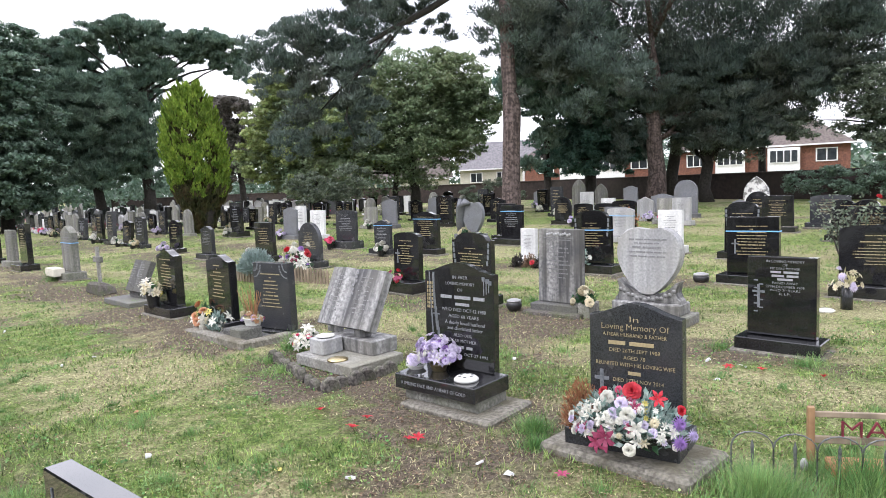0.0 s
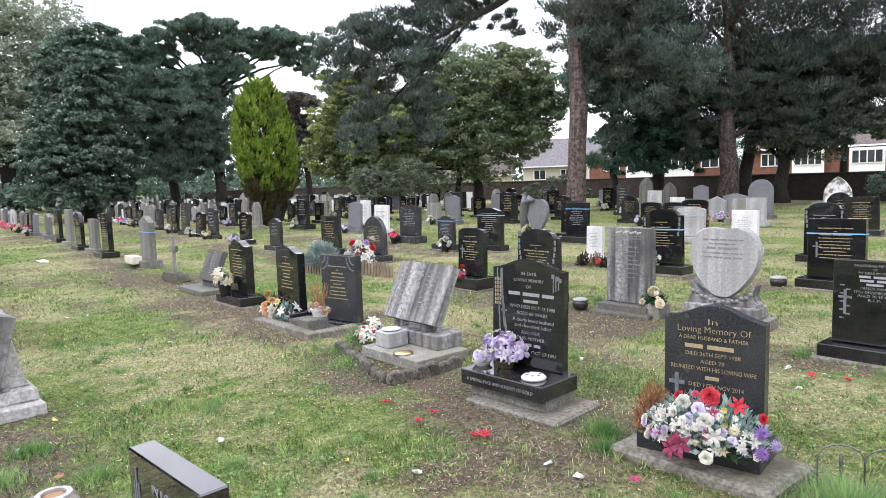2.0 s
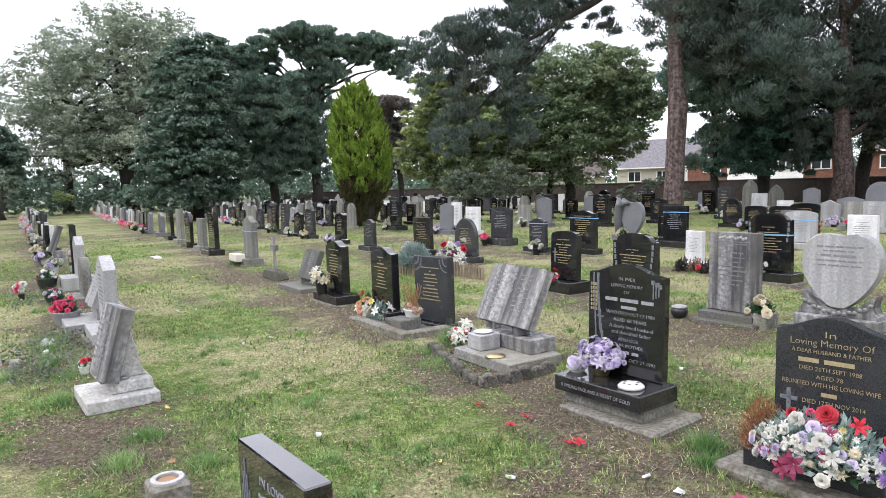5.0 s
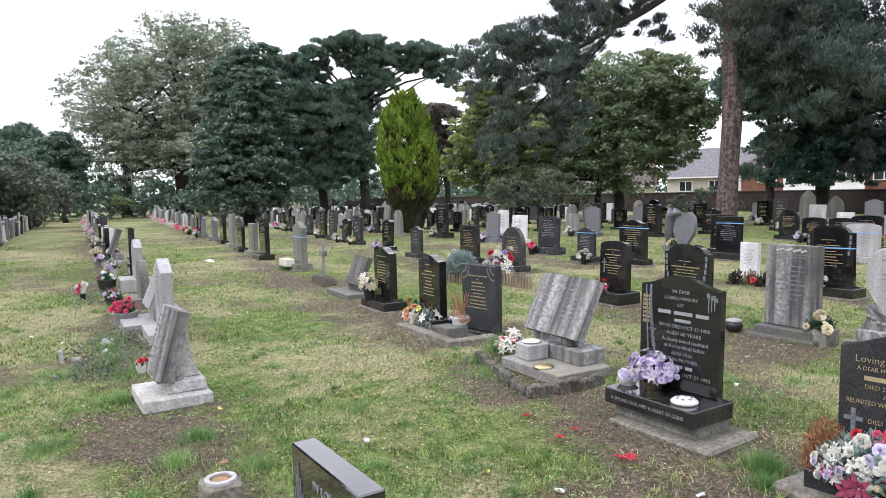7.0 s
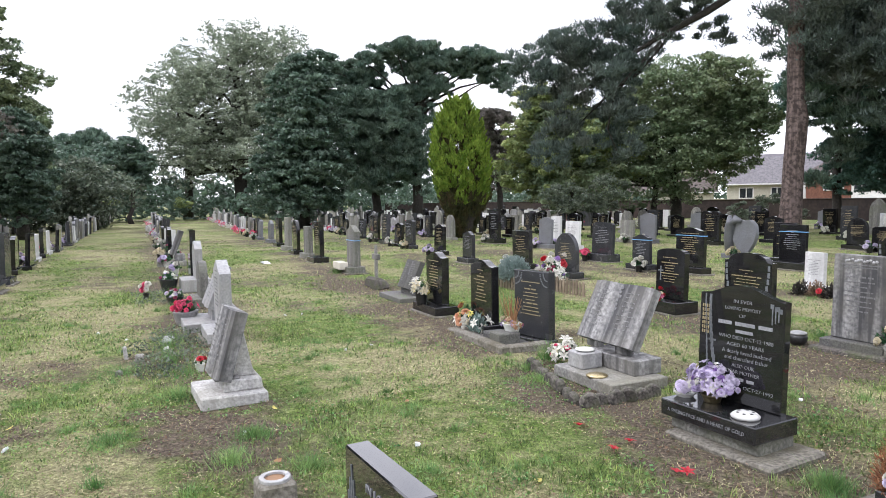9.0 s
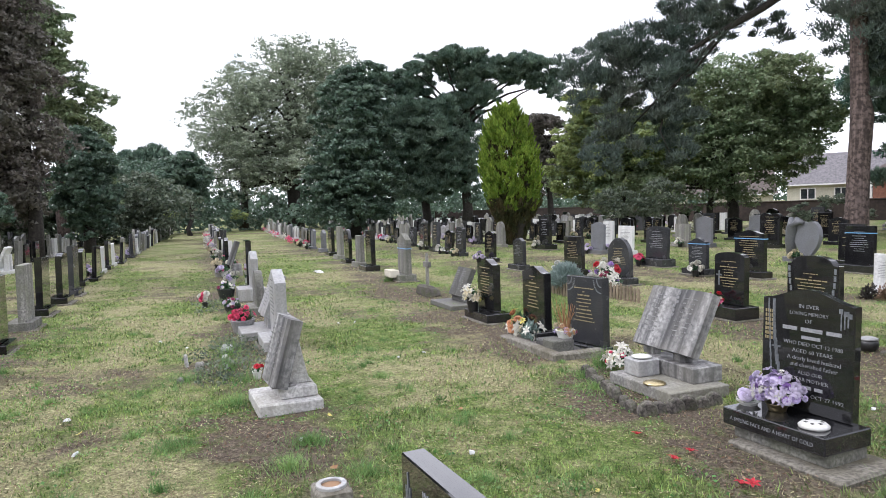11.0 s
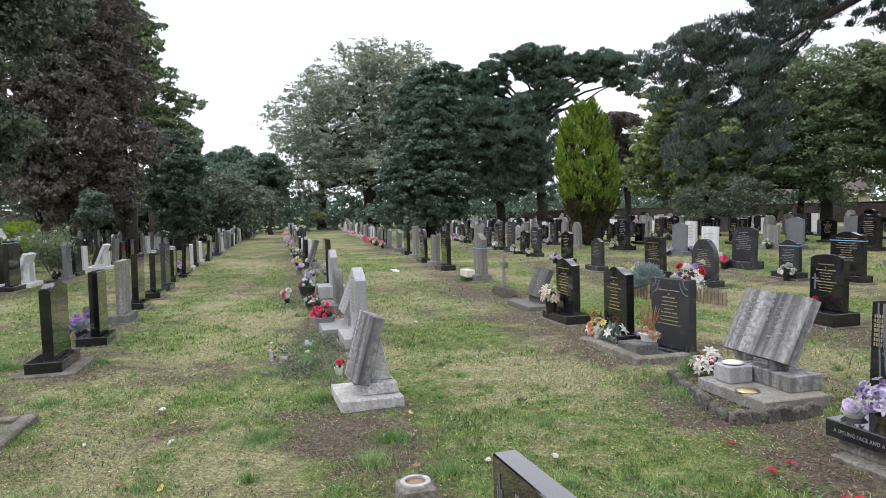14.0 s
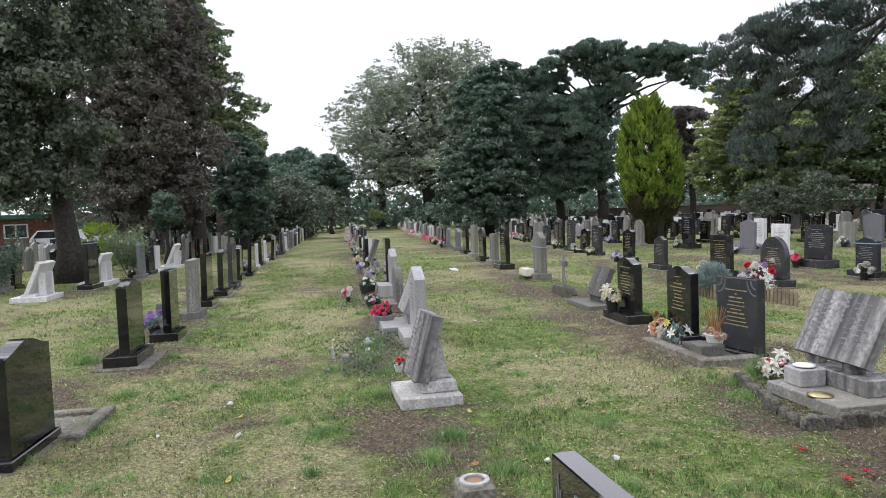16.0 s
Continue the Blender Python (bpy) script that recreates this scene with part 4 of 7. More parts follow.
def golden_cypress():
    """Flame-shaped golden conifer with bare brown stems below."""
    root = thing("cypress_tree", pose(-9.4, 26.6, 0), "bright golden-green flame-shaped cypress with brown bare base", "tree")
    bm = bmesh.new()
    for x, y, s in ((0, 0, 0.34), (-0.5, 0.1, 0.22), (0.45, -0.1, 0.25), (0.1, 0.4, 0.2)):
        add_tube(bm, [(x * 0.4, y * 0.4, -0.05), (x * 0.8, y * 0.8, 0.7), (x * 1.6, y * 1.6, 1.7), (x * 1.9, y * 1.9, 2.6)], [s * 1.2, s, s * 0.8, s * 0.3], 8)
    smooth(part("trunk", bm, BARK2, root))

    heights = [0.0, 0.5, 0.95, 1.6, 2.5, 3.6, 4.6, 5.2, 5.65, 6.05]
    widths = [0.5, 0.56, 0.72, 1.08, 1.32, 1.36, 1.1, 0.8, 0.42, 0.05]

    def sprays(k, per, z0, z1, spread, inset):
        """Upright flame-like tufts over the outline, each of many small sprays."""
        z = rng.uniform(z0, z1, k)
        a = rng.uniform(0, 2 * math.pi, k)
        big = value_noise(np.cos(a) * 1.5 + 5, np.sin(a) * 1.5 + z * 0.5, 1.0, 8)
        r = np.interp(z, heights, widths) * (0.76 + 0.44 * big) * inset * rng.uniform(0.8, 1.07, k)
        t = np.repeat(np.arange(k), per)
        m = len(t)
        f = rng.random(m)
        w = spread * (1 - f) * rng.normal(size=m)
        w2 = spread * (1 - f) * rng.normal(size=m)
        rr = r[t] - 0.18 * (1 - f) + 0.05 * f + 0.4 * w2
        aa = a[t] + w / np.maximum(r[t], 0.3)
        c = np.stack([rr * np.cos(aa), rr * np.sin(aa), z[t] + 0.34 * f - 0.1 + 0.2 * w2], 1)
        ax = unit(np.stack([np.cos(aa) * 0.3, np.sin(aa) * 0.3, np.ones(m)], 1) + rng.normal(size=(m, 3)) * 0.3)
        ln = rng.uniform(0.07, 0.16, m)
        return leaf_mesh("crown", c, ax, ln, ln * 0.4)
    part("crown", sprays(760, 90, 1.5, 5.75, 0.1, 1.0), L_GOLD, root)
    # inner sprays: shade between the tufts put into a dark colour
    part("inner_crown", sprays(400, 60, 0.6, 5.1, 0.24, 0.7), L_GOLD2, root, "inner foliage coloured dark brown for the shade between tufts")
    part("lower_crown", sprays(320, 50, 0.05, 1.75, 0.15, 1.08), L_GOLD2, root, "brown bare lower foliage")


golden_cypress()


def small_golden():
    root = thing("cypress_tree", pose(-23.6, 11.6, 0), "low yellow-green conifer bush", "shrub")
    part("trunk", add_tube(bmesh.new(), [(0, 0, -0.05), (0, 0, 0.9)], [0.09, 0.04], 8), BARK2, root)
    part("crown", crown_mesh("crown", [(0, 0, 0.7, 0.7), (0.5, 0.3, 0.6, 0.5), (0.1, 0.1, 1.4, 0.45), (-0.4, -0.3, 0.6, 0.5)], 3500, 0.12, True, 0, 0.1), L_GOLD, root)


small_golden()


# ---- boundary wall and houses ----
def boundary_wall():
    pts = [(26.0, 15.0), (18.0, 28.9), (8.0, 46.3), (-1.0, 51.0), (-16.0, 57.5), (-30.0, 62.0)]
    for i, ((x0, y0), (x1, y1)) in enumerate(zip(pts, pts[1:])):
        ln = math.hypot(x1 - x0, y1 - y0)
        w = thing("wall_%d" % (i + 1), pose(x0, y0, 0, 0, 0, math.degrees(math.atan2(y1 - y0, x1 - x0))), "dark weathered brick boundary wall with coping", "wall", kind="structure")
        part("wall_face", box(ln, 0.23, 1.45, ln / 2, 0, -0.2, 0), BRICKD, w)
        part("coping", box(ln, 0.32, 0.07, ln / 2, 0, 1.25, 0.015), BRICKD, w)


boundary_wall()


def window_unit(parent, x, y, z, w, h, panes):
    fr = part("window", box(w, 0.1, h, x, y, z, 0), PAINT, parent)
    pw = (w - 0.1) / panes
    for i in range(panes):
        part("pane", box(pw - 0.09, 0.04, h - 0.16, x - w / 2 + 0.05 + pw * (i + 0.5), y - 0.05, z + 0.08, 0), GLASS, fr)


def hip_roof(w, d, z0, z1, over=0.4, gable=False):
    bm = bmesh.new()
    a, b = w / 2 + over, d / 2 + over
    rx = a if gable else max(0.3, a - b)
    lo = [bm.verts.new(p) for p in ((-a, -b, z0), (a, -b, z0), (a, b, z0), (-a, b, z0))]
    hi = [bm.verts.new((-rx, 0, z1)), bm.verts.new((rx, 0, z1))]
    bm.faces.new((lo[0], lo[1], hi[1], hi[0]))
    bm.faces.new((lo[2], lo[3], hi[0], hi[1]))
    bm.faces.new((lo[1], lo[2], hi[1]))
    bm.faces.new((lo[3], lo[0], hi[0]))
    bm.faces.new(lo[::-1])
    return bm


def house(x, y, turn, w, d, eave, ridge, wall_mat, roof_mat, bays, label, gable=False, foot=-2.4):
    """A two-storey house on the lower ground behind the wall; bays: (x, width, panes, bow window or not)."""
    h = thing("house", pose(x, y, 0, 0, 0, turn), label, "house")
    part("wall", box(w, d, eave - foot, 0, 0, foot, 0), wall_mat, h)
    roof = part("roof", hip_roof(w, d, eave, ridge, gable=gable), roof_mat, h)
    part("chimney", box(0.6, 0.5, 1.1, w * 0.12, 0, ridge - 0.5, 0.01), wall_mat, roof)
    part("gutter", box(w + 0.8, 0.12, 0.12, 0, -d / 2 - 0.42, eave - 0.06, 0), PAINT, h)
    for bx, bw, panes, bow in bays:
        if bow:
            b = part("bay", box(bw + 0.2, 0.7, eave - foot - 0.15, bx, -d / 2 - 0.35, foot, 0), PAINT, h, "white bay with panelled front")
            window_unit(b, bx, -d / 2 - 0.72, eave - 1.35, bw, 1.05, panes)
        else:
            window_unit(h, bx, -d / 2 - 0.04, eave - 1.35, bw, 1.05, panes)
    return h


house(27.6, 58.0, -26, 13.0, 7.5, 3.1, 6.2, BRICK, ROOF, [(-4.6, 1.6, 3, False), (-2.0, 2.0, 4, True), (1.9, 2.1, 4, True), (4.9, 1.5, 2, False)], "red brick semi-detached house with brown hipped roof and white bays")
house(15.0, 66.0, -14, 12.0, 7.5, 3.2, 6.0, BRICK, ROOF, [(-4.0, 1.5, 2, False), (-1.4, 2.4, 4, True), (1.8, 2.4, 4, True), (4.4, 1.5, 2, False)], "red brick house with white bays partly behind trees")
house(7.6, 74.0, -4, 10.0, 7.0, 2.6, 5.6, RENDERED, ROOFG, [(-3.3, 1.3, 2, False), (-0.4, 1.6, 3, False), (2.6, 2.0, 3, True)], "cream rendered house with grey tiled roof", gable=True)
house(-6.0, 76.0, 4, 14.0, 7.0, 1.9, 4.4, RENDERED, ROOF, [(-4.5, 1.6, 3, False), (0.0, 1.6, 3, False), (4.0, 1.6, 3, False)], "long cream house with brown roof behind trees", gable=True)
house(41.0, 50.0, -34, 10.0, 7.0, 3.4, 6.0, RENDERED, ROOF, [(-3.0, 1.8, 3, False), (1.0, 1.8, 3, False)], "grey rendered house with brown tiled roof")


def lodge():
    b = thing("lodge", pose(-49.0, 17.6, 0, 0, 0, 64), "low brick lodge with green painted fascia", "building")
    part("wall", box(9.0, 5.0, 2.3, 0, 0, -0.1, 0), BRICK, b)
    part("fascia", box(9.4, 5.4, 0.28, 0, 0, 2.2, 0.02), GREENP, b, "green painted fascia")
    part("door", box(0.95, 0.06, 1.95, -1.6, -2.52, 0, 0.01), GREENP, b)
    window_unit(b, 1.4, -2.52, 1.0, 1.3, 0.9, 2)


lodge()


def parked_car(m):
    c = thing("car", m, "white hatchback parked beneath the trees", "car")
    prof = [(-2.0, 0.3), (2.0, 0.3), (2.05, 0.62), (1.9, 0.85), (1.05, 0.95), (0.45, 1.42), (-1.4, 1.45), (-1.95, 0.95), (-2.05, 0.6)]
    part("body", prism(prof, -0.82, 0.82, 0.06), PAINT, c)
    for s in (-1, 1):
        part("side_window", prism([(0.85, 0.97), (0.42, 1.36), (-1.3, 1.38), (-1.65, 0.97)], s * 0.83 - 0.01, s * 0.83 + 0.01, 0), GLASS, c)
        for x in (-1.25, 1.25):
            w = part("wheel", add_tube(bmesh.new(), [(x, s * 0.84 - 0.1, 0.31), (x, s * 0.84 + 0.1, 0.31)], [0.31, 0.31], 18), TYRE, c)
            part("rim", add_tube(bmesh.new(), [(x, s * 0.86 - 0.1, 0.31), (x, s * 0.86 + 0.1, 0.31)], [0.19, 0.19], 14), SILVER, w)


parked_car(pose(-43.5, 19.6, 0, 0, 0, 30))


# ---- gravestones ----
def arc(cx, cz, r, a0, a1, k):
    return [(cx + r * math.cos(radians(a0 + (a1 - a0) * i / k)), cz + r * math.sin(radians(a0 + (a1 - a0) * i / k))) for i in range(k + 1)]


def outline(shape, w, h, z0=0.0):
    """The front outline of a stone, (x, z), anticlockwise."""
    a = w / 2
    if shape == "flat":
        top = [(a, h), (-a, h)]
    elif shape == "camber":
        top = [(a * math.cos(math.pi * i / 12), h - 0.06 + 0.06 * math.sin(math.pi * i / 12)) for i in range(13)]
    elif shape == "ogee":
        top = [(a - w * i / 16, h - 0.075 + 0.075 * (0.5 - 0.5 * math.cos(2 * math.pi * i / 16))) for i in range(17)]
    elif shape == "round":
        top = arc(0, h - a, a, 0, 180, 14)
    elif shape == "peak":
        top = [(a, h - 0.14), (a * 0.8, h - 0.11), (0, h), (-a * 0.8, h - 0.11), (-a, h - 0.14)]
    elif shape == "gothic":
        top = [(a * (1 - (i / 8) ** 2.2), h - w * 0.85 + w * 0.85 * (i / 8) ** 0.8) for i in range(9)]
        top += [(-x, z) for x, z in top[-2::-1]]
    elif shape == "shoulder":
        r = a * 0.8
        top = [(a, h - 0.1), (r, h - 0.1)] + [(r * math.cos(math.pi * i / 14), h - 0.1 + 0.1 * math.sin(math.pi * i / 14) ** 0.8) for i in range(1, 14)] + [(-r, h - 0.1), (-a, h - 0.1)]
    elif shape == "twin":
        r = a * 0.5
        top = arc(a * 0.5, h - r * 0.6, r, 0, 160, 8)
        top = [(x, h - r * 0.6 + (z - h + r * 0.6) * 0.6) for x, z in top]
        top += [(-x, z) for x, z in top[::-1]]
    elif shape == "heart":
        pts = []
        for i in range(40):
            t = 2 * math.pi * i / 40
            x = 16 * math.sin(t) ** 3
            z = 13 * math.cos(t) - 5 * math.cos(2 * t) - 2 * math.cos(3 * t) - math.cos(4 * t)
            pts.append((-x / 16 * a, z0 + (z + 17) / 29 * (h - z0)))
        return pts
    elif shape == "broken":
        top = [(a, h * 0.8), (a * 0.5, h * 0.97), (0.1 * a, h * 0.93), (-a * 0.4, h), (-a, h * 0.9)]
    return [(-a, z0), (a, z0)] + top


def text_mesh(body, width, size, x, y, z, depth=0.002):
    """Cut letters, centred on x with their foot at z, squeezed to the width."""
    cu = bpy.data.curves.new("letters", "FONT")
    cu.body, cu.size, cu.align_x, cu.extrude = body, size, "CENTER", depth
    cu.resolution_u = 2
    cu.offset = -size * 0.016
    ob = new("letters", cu)
    me = bpy.data.meshes.new_from_object(ob.evaluated_get(bpy.context.evaluated_depsgraph_get()))
    bpy.data.objects.remove(ob)
    bpy.data.curves.remove(cu)
    xs = [v.co.x for v in me.vertices]
    k = width / max(0.01, max(xs) - min(xs)) if width else 1.0
    me.transform(Matrix.Translation((x, y, z)) @ Matrix.Rotation(radians(90), 4, "X") @ Matrix.Diagonal((k, 1, 1, 1)))
    return me


def bars(lines, y, seed=0, fine=False):
    """Illegible lines of lettering as plain bars, word by word: (z, height, width, x)."""
    r = random.Random(seed)
    bm = bmesh.new()
    for z, hgt, wid, x0 in lines:
        x = -wid / 2
        while x < wid / 2 - 0.02:
            ln = min((r.uniform(0.3, 0.5) if fine else r.uniform(1.2, 3.6)) * hgt, wid / 2 - x)
            add_box(bm, ln, 0.003, hgt * (0.5 if fine else 0.4), x0 + x + ln / 2, y, z, 0)
            x += ln + hgt * ((0.15 if r.random() < 0.82 else 0.55) if fine else 0.45)
    return bm


def auto_lines(w, h, z_low, seed, count=10):
    r = random.Random(seed)
    top = h - 0.13
    step = (top - z_low) / count
    return [(top - i * step, min(0.032, step * 0.62) * (1.15 if i in (2, 6) else 0.8), w * (r.uniform(0.3, 0.68) if i != 1 else 0.08), 0) for i in range(count)]


def headstone(u, n, shape, w, h, stone, base=None, letters=GOLD, label="", turn=0.0, tilt=0.0, lean=0.0, d=0.09, strap=None, footing=True, lines=True, group="rows of headstones", seed=None, base_mat=None, etched=False):
    """An upright stone on a plinth and a footing slab. base: (width, depth, height) of the plinth."""
    root = thing("headstone", at(u, n, 0, turn), label, "headstone", group)
    seed = seed if seed is not None else int(abs(u * 137 + n * 71))
    bw, bd, bh = base if base else (w + 0.16, 0.28, 0.1)
    if footing:
        part("footing", box(bw + 0.08, bd + 0.1, 0.1, 0, -0.03, -0.075, 0.012, 1.0, 0.008), CONCRETE, root, "rough concrete footing")
    part("plinth", box(bw, bd, bh + 0.02, 0, -bd * 0.12, -0.005 if not footing else 0.02, 0.007), base_mat or stone, root)
    z0 = bh + (0.02 if not footing else 0.045)
    sl = part("slab", prism([(x, z - z0) for x, z in outline(shape, w, h, z0)], -d / 2, d / 2, 0.005), stone, root)
    sl.matrix_basis = pose(0, 0, z0, -tilt, lean, 0)
    if lines and letters:
        tagged(part("inscription", bars([(z - z0, a, b, x) for z, a, b, x in auto_lines(w, h - (0.08 if shape in ("round", "gothic", "shoulder") else 0.0), z0 + (h - z0) * 0.28, seed)], -d / 2 - 0.002, seed, math.hypot(u, n) < 11.5), letters, sl), kind="stuff")
    if etched:
        e = bmesh.new()
        add_box(e, 0.022, 0.003, 0.2, -w * 0.33, -d / 2 - 0.002, (h - z0) * 0.35, 0)
        add_box(e, 0.1, 0.003, 0.02, -w * 0.33, -d / 2 - 0.002, (h - z0) * 0.35 + 0.13, 0)
        part("etched_cross", e, ETCH, sl, "pale etched cross")
    if shape == "shoulder":
        e = bmesh.new()
        for s in (-1, 1):
            for i in range(4):
                add_box(e, 0.03, 0.003, 0.06, s * w * (0.45 - 0.004 * i * i), -d / 2 - 0.002, h - z0 - 0.19 - i * 0.075, 0)
        tagged(part("etched_border", e, ETCH, sl, "pale etched floral border"), kind="stuff")
    if strap:
        z = strap * (h - z0)
        s = bmesh.new()
        for x, y, sx, sy in ((0, -d / 2 - 0.004, w + 0.016, 0.004), (0, d / 2 + 0.004, w + 0.016, 0.004), (-w / 2 - 0.006, 0, 0.004, d + 0.01), (w / 2 + 0.006, 0, 0.004, d + 0.01)):
            add_box(s, sx, sy, 0.016, x, y, z, 0)
        part("strap", s, STRAP, sl, "blue plastic safety strap")
    return root


def lettering(parent, rows, mat, y, dz=0.0, seed=3):
    """Rows of (text or None, z, size, width, x); None gives a plain bar of that width."""
    plain = []
    for body, z, size, width, x in rows:
        if body is None:
            plain.append((z, size, width, x))
        else:
            tagged(part("inscription", text_mesh(body, width, size, x, y, z + dz, 0.0015), mat, parent), kind="stuff")
    if plain:
        tagged(part("inscription", bars([(z + dz, hgt * 1.3, wid, x) for z, hgt, wid, x in plain], y, seed), mat, parent), kind="stuff")


# ---- flowers ----
def petal_ring(bm, k, r0, r1, z0, z1, width, turn=0.0, cup=0.0):
    for i in range(k):
        a = 2 * math.pi * (i + turn) / k
        c, s = math.cos(a), math.sin(a)
        q = []
        for r, w, z in ((r0, width * 0.4, z0), ((r0 + r1) / 2, width, (z0 + z1) / 2 + cup), (r1, width * 0.25, z1)):
            q.append((bm.verts.new((c * r - s * w / 2, s * r + c * w / 2, z)), bm.verts.new((c * r + s * w / 2, s * r - c * w / 2, z))))
        for (a0, b0), (a1, b1) in zip(q, q[1:]):
            bm.faces.new((a0, b0, b1, a1))


def flower_mesh(kind):
    bm = bmesh.new()
    if kind == "rose":
        for k, (r0, r1, z0, z1, w) in enumerate(((0.003, 0.014, 0.004, 0.046, 0.03), (0.005, 0.026, 0.002, 0.048, 0.044), (0.007, 0.039, 0.0, 0.042, 0.06), (0.009, 0.05, -0.002, 0.03, 0.07), (0.01, 0.055, -0.006, 0.012, 0.075))):
            petal_ring(bm, 5, r0, r1, z0, z1, w, k * 0.37, 0.014)
    elif kind == "lily":
        petal_ring(bm, 6, 0.005, 0.075, 0.01, 0.03, 0.034, 0, 0.014)
        petal_ring(bm, 3, 0.002, 0.03, 0.01, 0.045, 0.008, 0.4)
    elif kind == "mum":
        for k in range(4):
            petal_ring(bm, 14, 0.004, 0.055 - k * 0.011, 0.004 + k * 0.009, 0.006 + k * 0.013, 0.011, k * 0.4, 0.006)
    else:
        petal_ring(bm, 8, 0.006, 0.04, 0.01, 0.012, 0.018, 0, 0.004)
        petal_ring(bm, 5, 0.001, 0.012, 0.012, 0.02, 0.008)
    me = bpy.data.meshes.new("flower")
    bm.to_mesh(me)
    bm.free()
    return me


FLOWERS = {}


def flower(parent, kind, mat, p, out, scale=1.0, name="flower"):
    key = (kind, mat.name)
    if key not in FLOWERS:
        FLOWERS[key] = flower_mesh(kind)
        FLOWERS[key].materials.append(mat)
    ob = new(name, FLOWERS[key])
    ob.parent = parent
    q = Vector(out).to_track_quat("Z", "Y")
    ob.matrix_basis = Matrix.LocRotScale(Vector(p), q @ Euler((0, 0, random.uniform(0, 6.28))).to_quaternion(), Vector((scale,) * 3))
    return ob


def sprig_mesh(k, rx, ry, rz, size, up=0.4, wide=0.4):
    """A dome of small leaves."""
    d = unit(rng.normal(size=(k, 3)))
    d[:, 2] = np.abs(d[:, 2])
    c = d * rng.uniform(0.35, 1.0, (k, 1)) * np.array([rx, ry, rz])
    ax = unit(d + np.array([0, 0, up]) + rng.normal(size=(k, 3)) * 0.5)
    ln = size * rng.uniform(0.6, 1.4, k)
    return leaf_mesh("foliage", c, ax, ln, ln * wide)


def bouquet(m, label, pot, heads, rx, ry, rz, leaves=L_GREEN, leaf_count=160, lift=0.0, leaf_size=0.06, category="flowers", pot_mat=POT_BLACK, pot_shape=None):
    """Flowers over a pot. heads: (kind, petals, how many, scale)."""
    root = thing("flower_arrangement", m, label, category)
    if pot:
        r, hgt = pot
        smooth(part("pot", lathe(pot_shape or [(r * 0.72, -0.01), (r * 0.8, hgt * 0.2), (r, hgt * 0.9), (r * 1.08, hgt), (r * 0.9, hgt), (r * 0.85, hgt * 0.85)]), pot_mat, root))
        lift = hgt + lift
    fo = part("foliage", sprig_mesh(leaf_count, rx, ry, rz, leaf_size), leaves, root)
    fo.location = (0, 0, lift * 0.92)
    for kind, mat, k, sc in heads:
        for _ in range(k):
            d = Vector((random.gauss(0, 1), random.gauss(0, 1) - 0.35, abs(random.gauss(0.35, 0.8)))).normalized()
            k2 = random.uniform(0.72, 1.16)
            flower(root, kind, mat, (d.x * rx * k2, d.y * ry * k2, lift + d.z * rz * k2), d + Vector((random.gauss(0, 0.35), random.gauss(0, 0.35), 0.1)), sc * random.uniform(0.75, 1.3))
    return root


# ---- the row nearest the camera's right ----
def scrolled_black_stone():
    """Tall black stone with shouldered top, etched church window, and a deep plinth with a motto."""
    r = thing("headstone", at(3.17, -3.64, 0, 3), "tall polished black granite headstone with pale lettering on deep plinth", "headstone", "rows of headstones")
    part("footing", box(0.82, 0.5, 0.1, 0.14, -0.16, -0.07, 0.015, 1.0, 0.01), CONCRETE, r, "cracked concrete footing")
    part("under_base", box(0.68, 0.34, 0.09, 0.04, -0.14, 0.02, 0.01), SANDST, r, "mossy grey stone under base")
    pl = part("plinth", box(0.74, 0.4, 0.11, 0.025, -0.16, 0.105, 0.006), BLACK, r)
    lettering(pl, [("A SMILING FACE AND A HEART OF GOLD", 0.145, 0.036, 0.6, 0.02)], SILVER, -0.362)
    z0 = 0.215
    sl = part("slab", prism([(x, z - z0) for x, z in outline("ogee", 0.65, 1.0, z0)], -0.032, 0.032, 0.006), BLACK, r)
    sl.matrix_basis = pose(0, 0.0, z0, -2.5, 0, 0)
    f = -0.034
    lettering(sl, [("IN EVER", 0.665, 0.034, 0.14, 0.02), ("LOVING MEMORY", 0.618, 0.034, 0.27, 0.02), ("OF", 0.572, 0.034, 0.05, 0.02),
                   (None, 0.517, 0.046, 0.41, 0.04), (None, 0.468, 0.04, 0.13, 0.04), ("WHO DIED OCT·12·1988", 0.424, 0.036, 0.41, 0.05),
                   ("AGED 60 YEARS", 0.376, 0.036, 0.28, 0.05), ("A dearly loved husband", 0.328, 0.04, 0.37, 0.06), ("and cherished father", 0.286, 0.04, 0.33, 0.06),
                   ("ALSO OUR", 0.238, 0.034, 0.17, 0.04), ("DEAR MOTHER", 0.196, 0.034, 0.25, 0.04), (None, 0.15, 0.04, 0.22, 0.02), ("OCT·27·1992", 0.1, 0.034, 0.22, 0.16)], SILVER, f)
    win = bmesh.new()
    for i in range(7):
        for j in range(4):
            add_box(win, 0.009, 0.003, 0.022, -0.295 + j * 0.016, f, 0.43 + i * 0.03, 0)
    tagged(part("etched_window", win, GOLD, sl, "gilt latticed window motif"), kind="stuff")
    dr = bmesh.new()
    for i in range(10):
        t = i / 9
        add_box(dr, 0.02, 0.003, 0.075, -0.235 + 0.055 * t * t, f, 0.68 - 0.05 - 0.052 * i, 0)
        add_box(dr, 0.01, 0.003, 0.075, -0.275 + 0.03 * t, f, 0.68 - 0.05 - 0.052 * i, 0)
    add_box(dr, 0.012, 0.003, 0.14, -0.21, f, 0.29, 0)
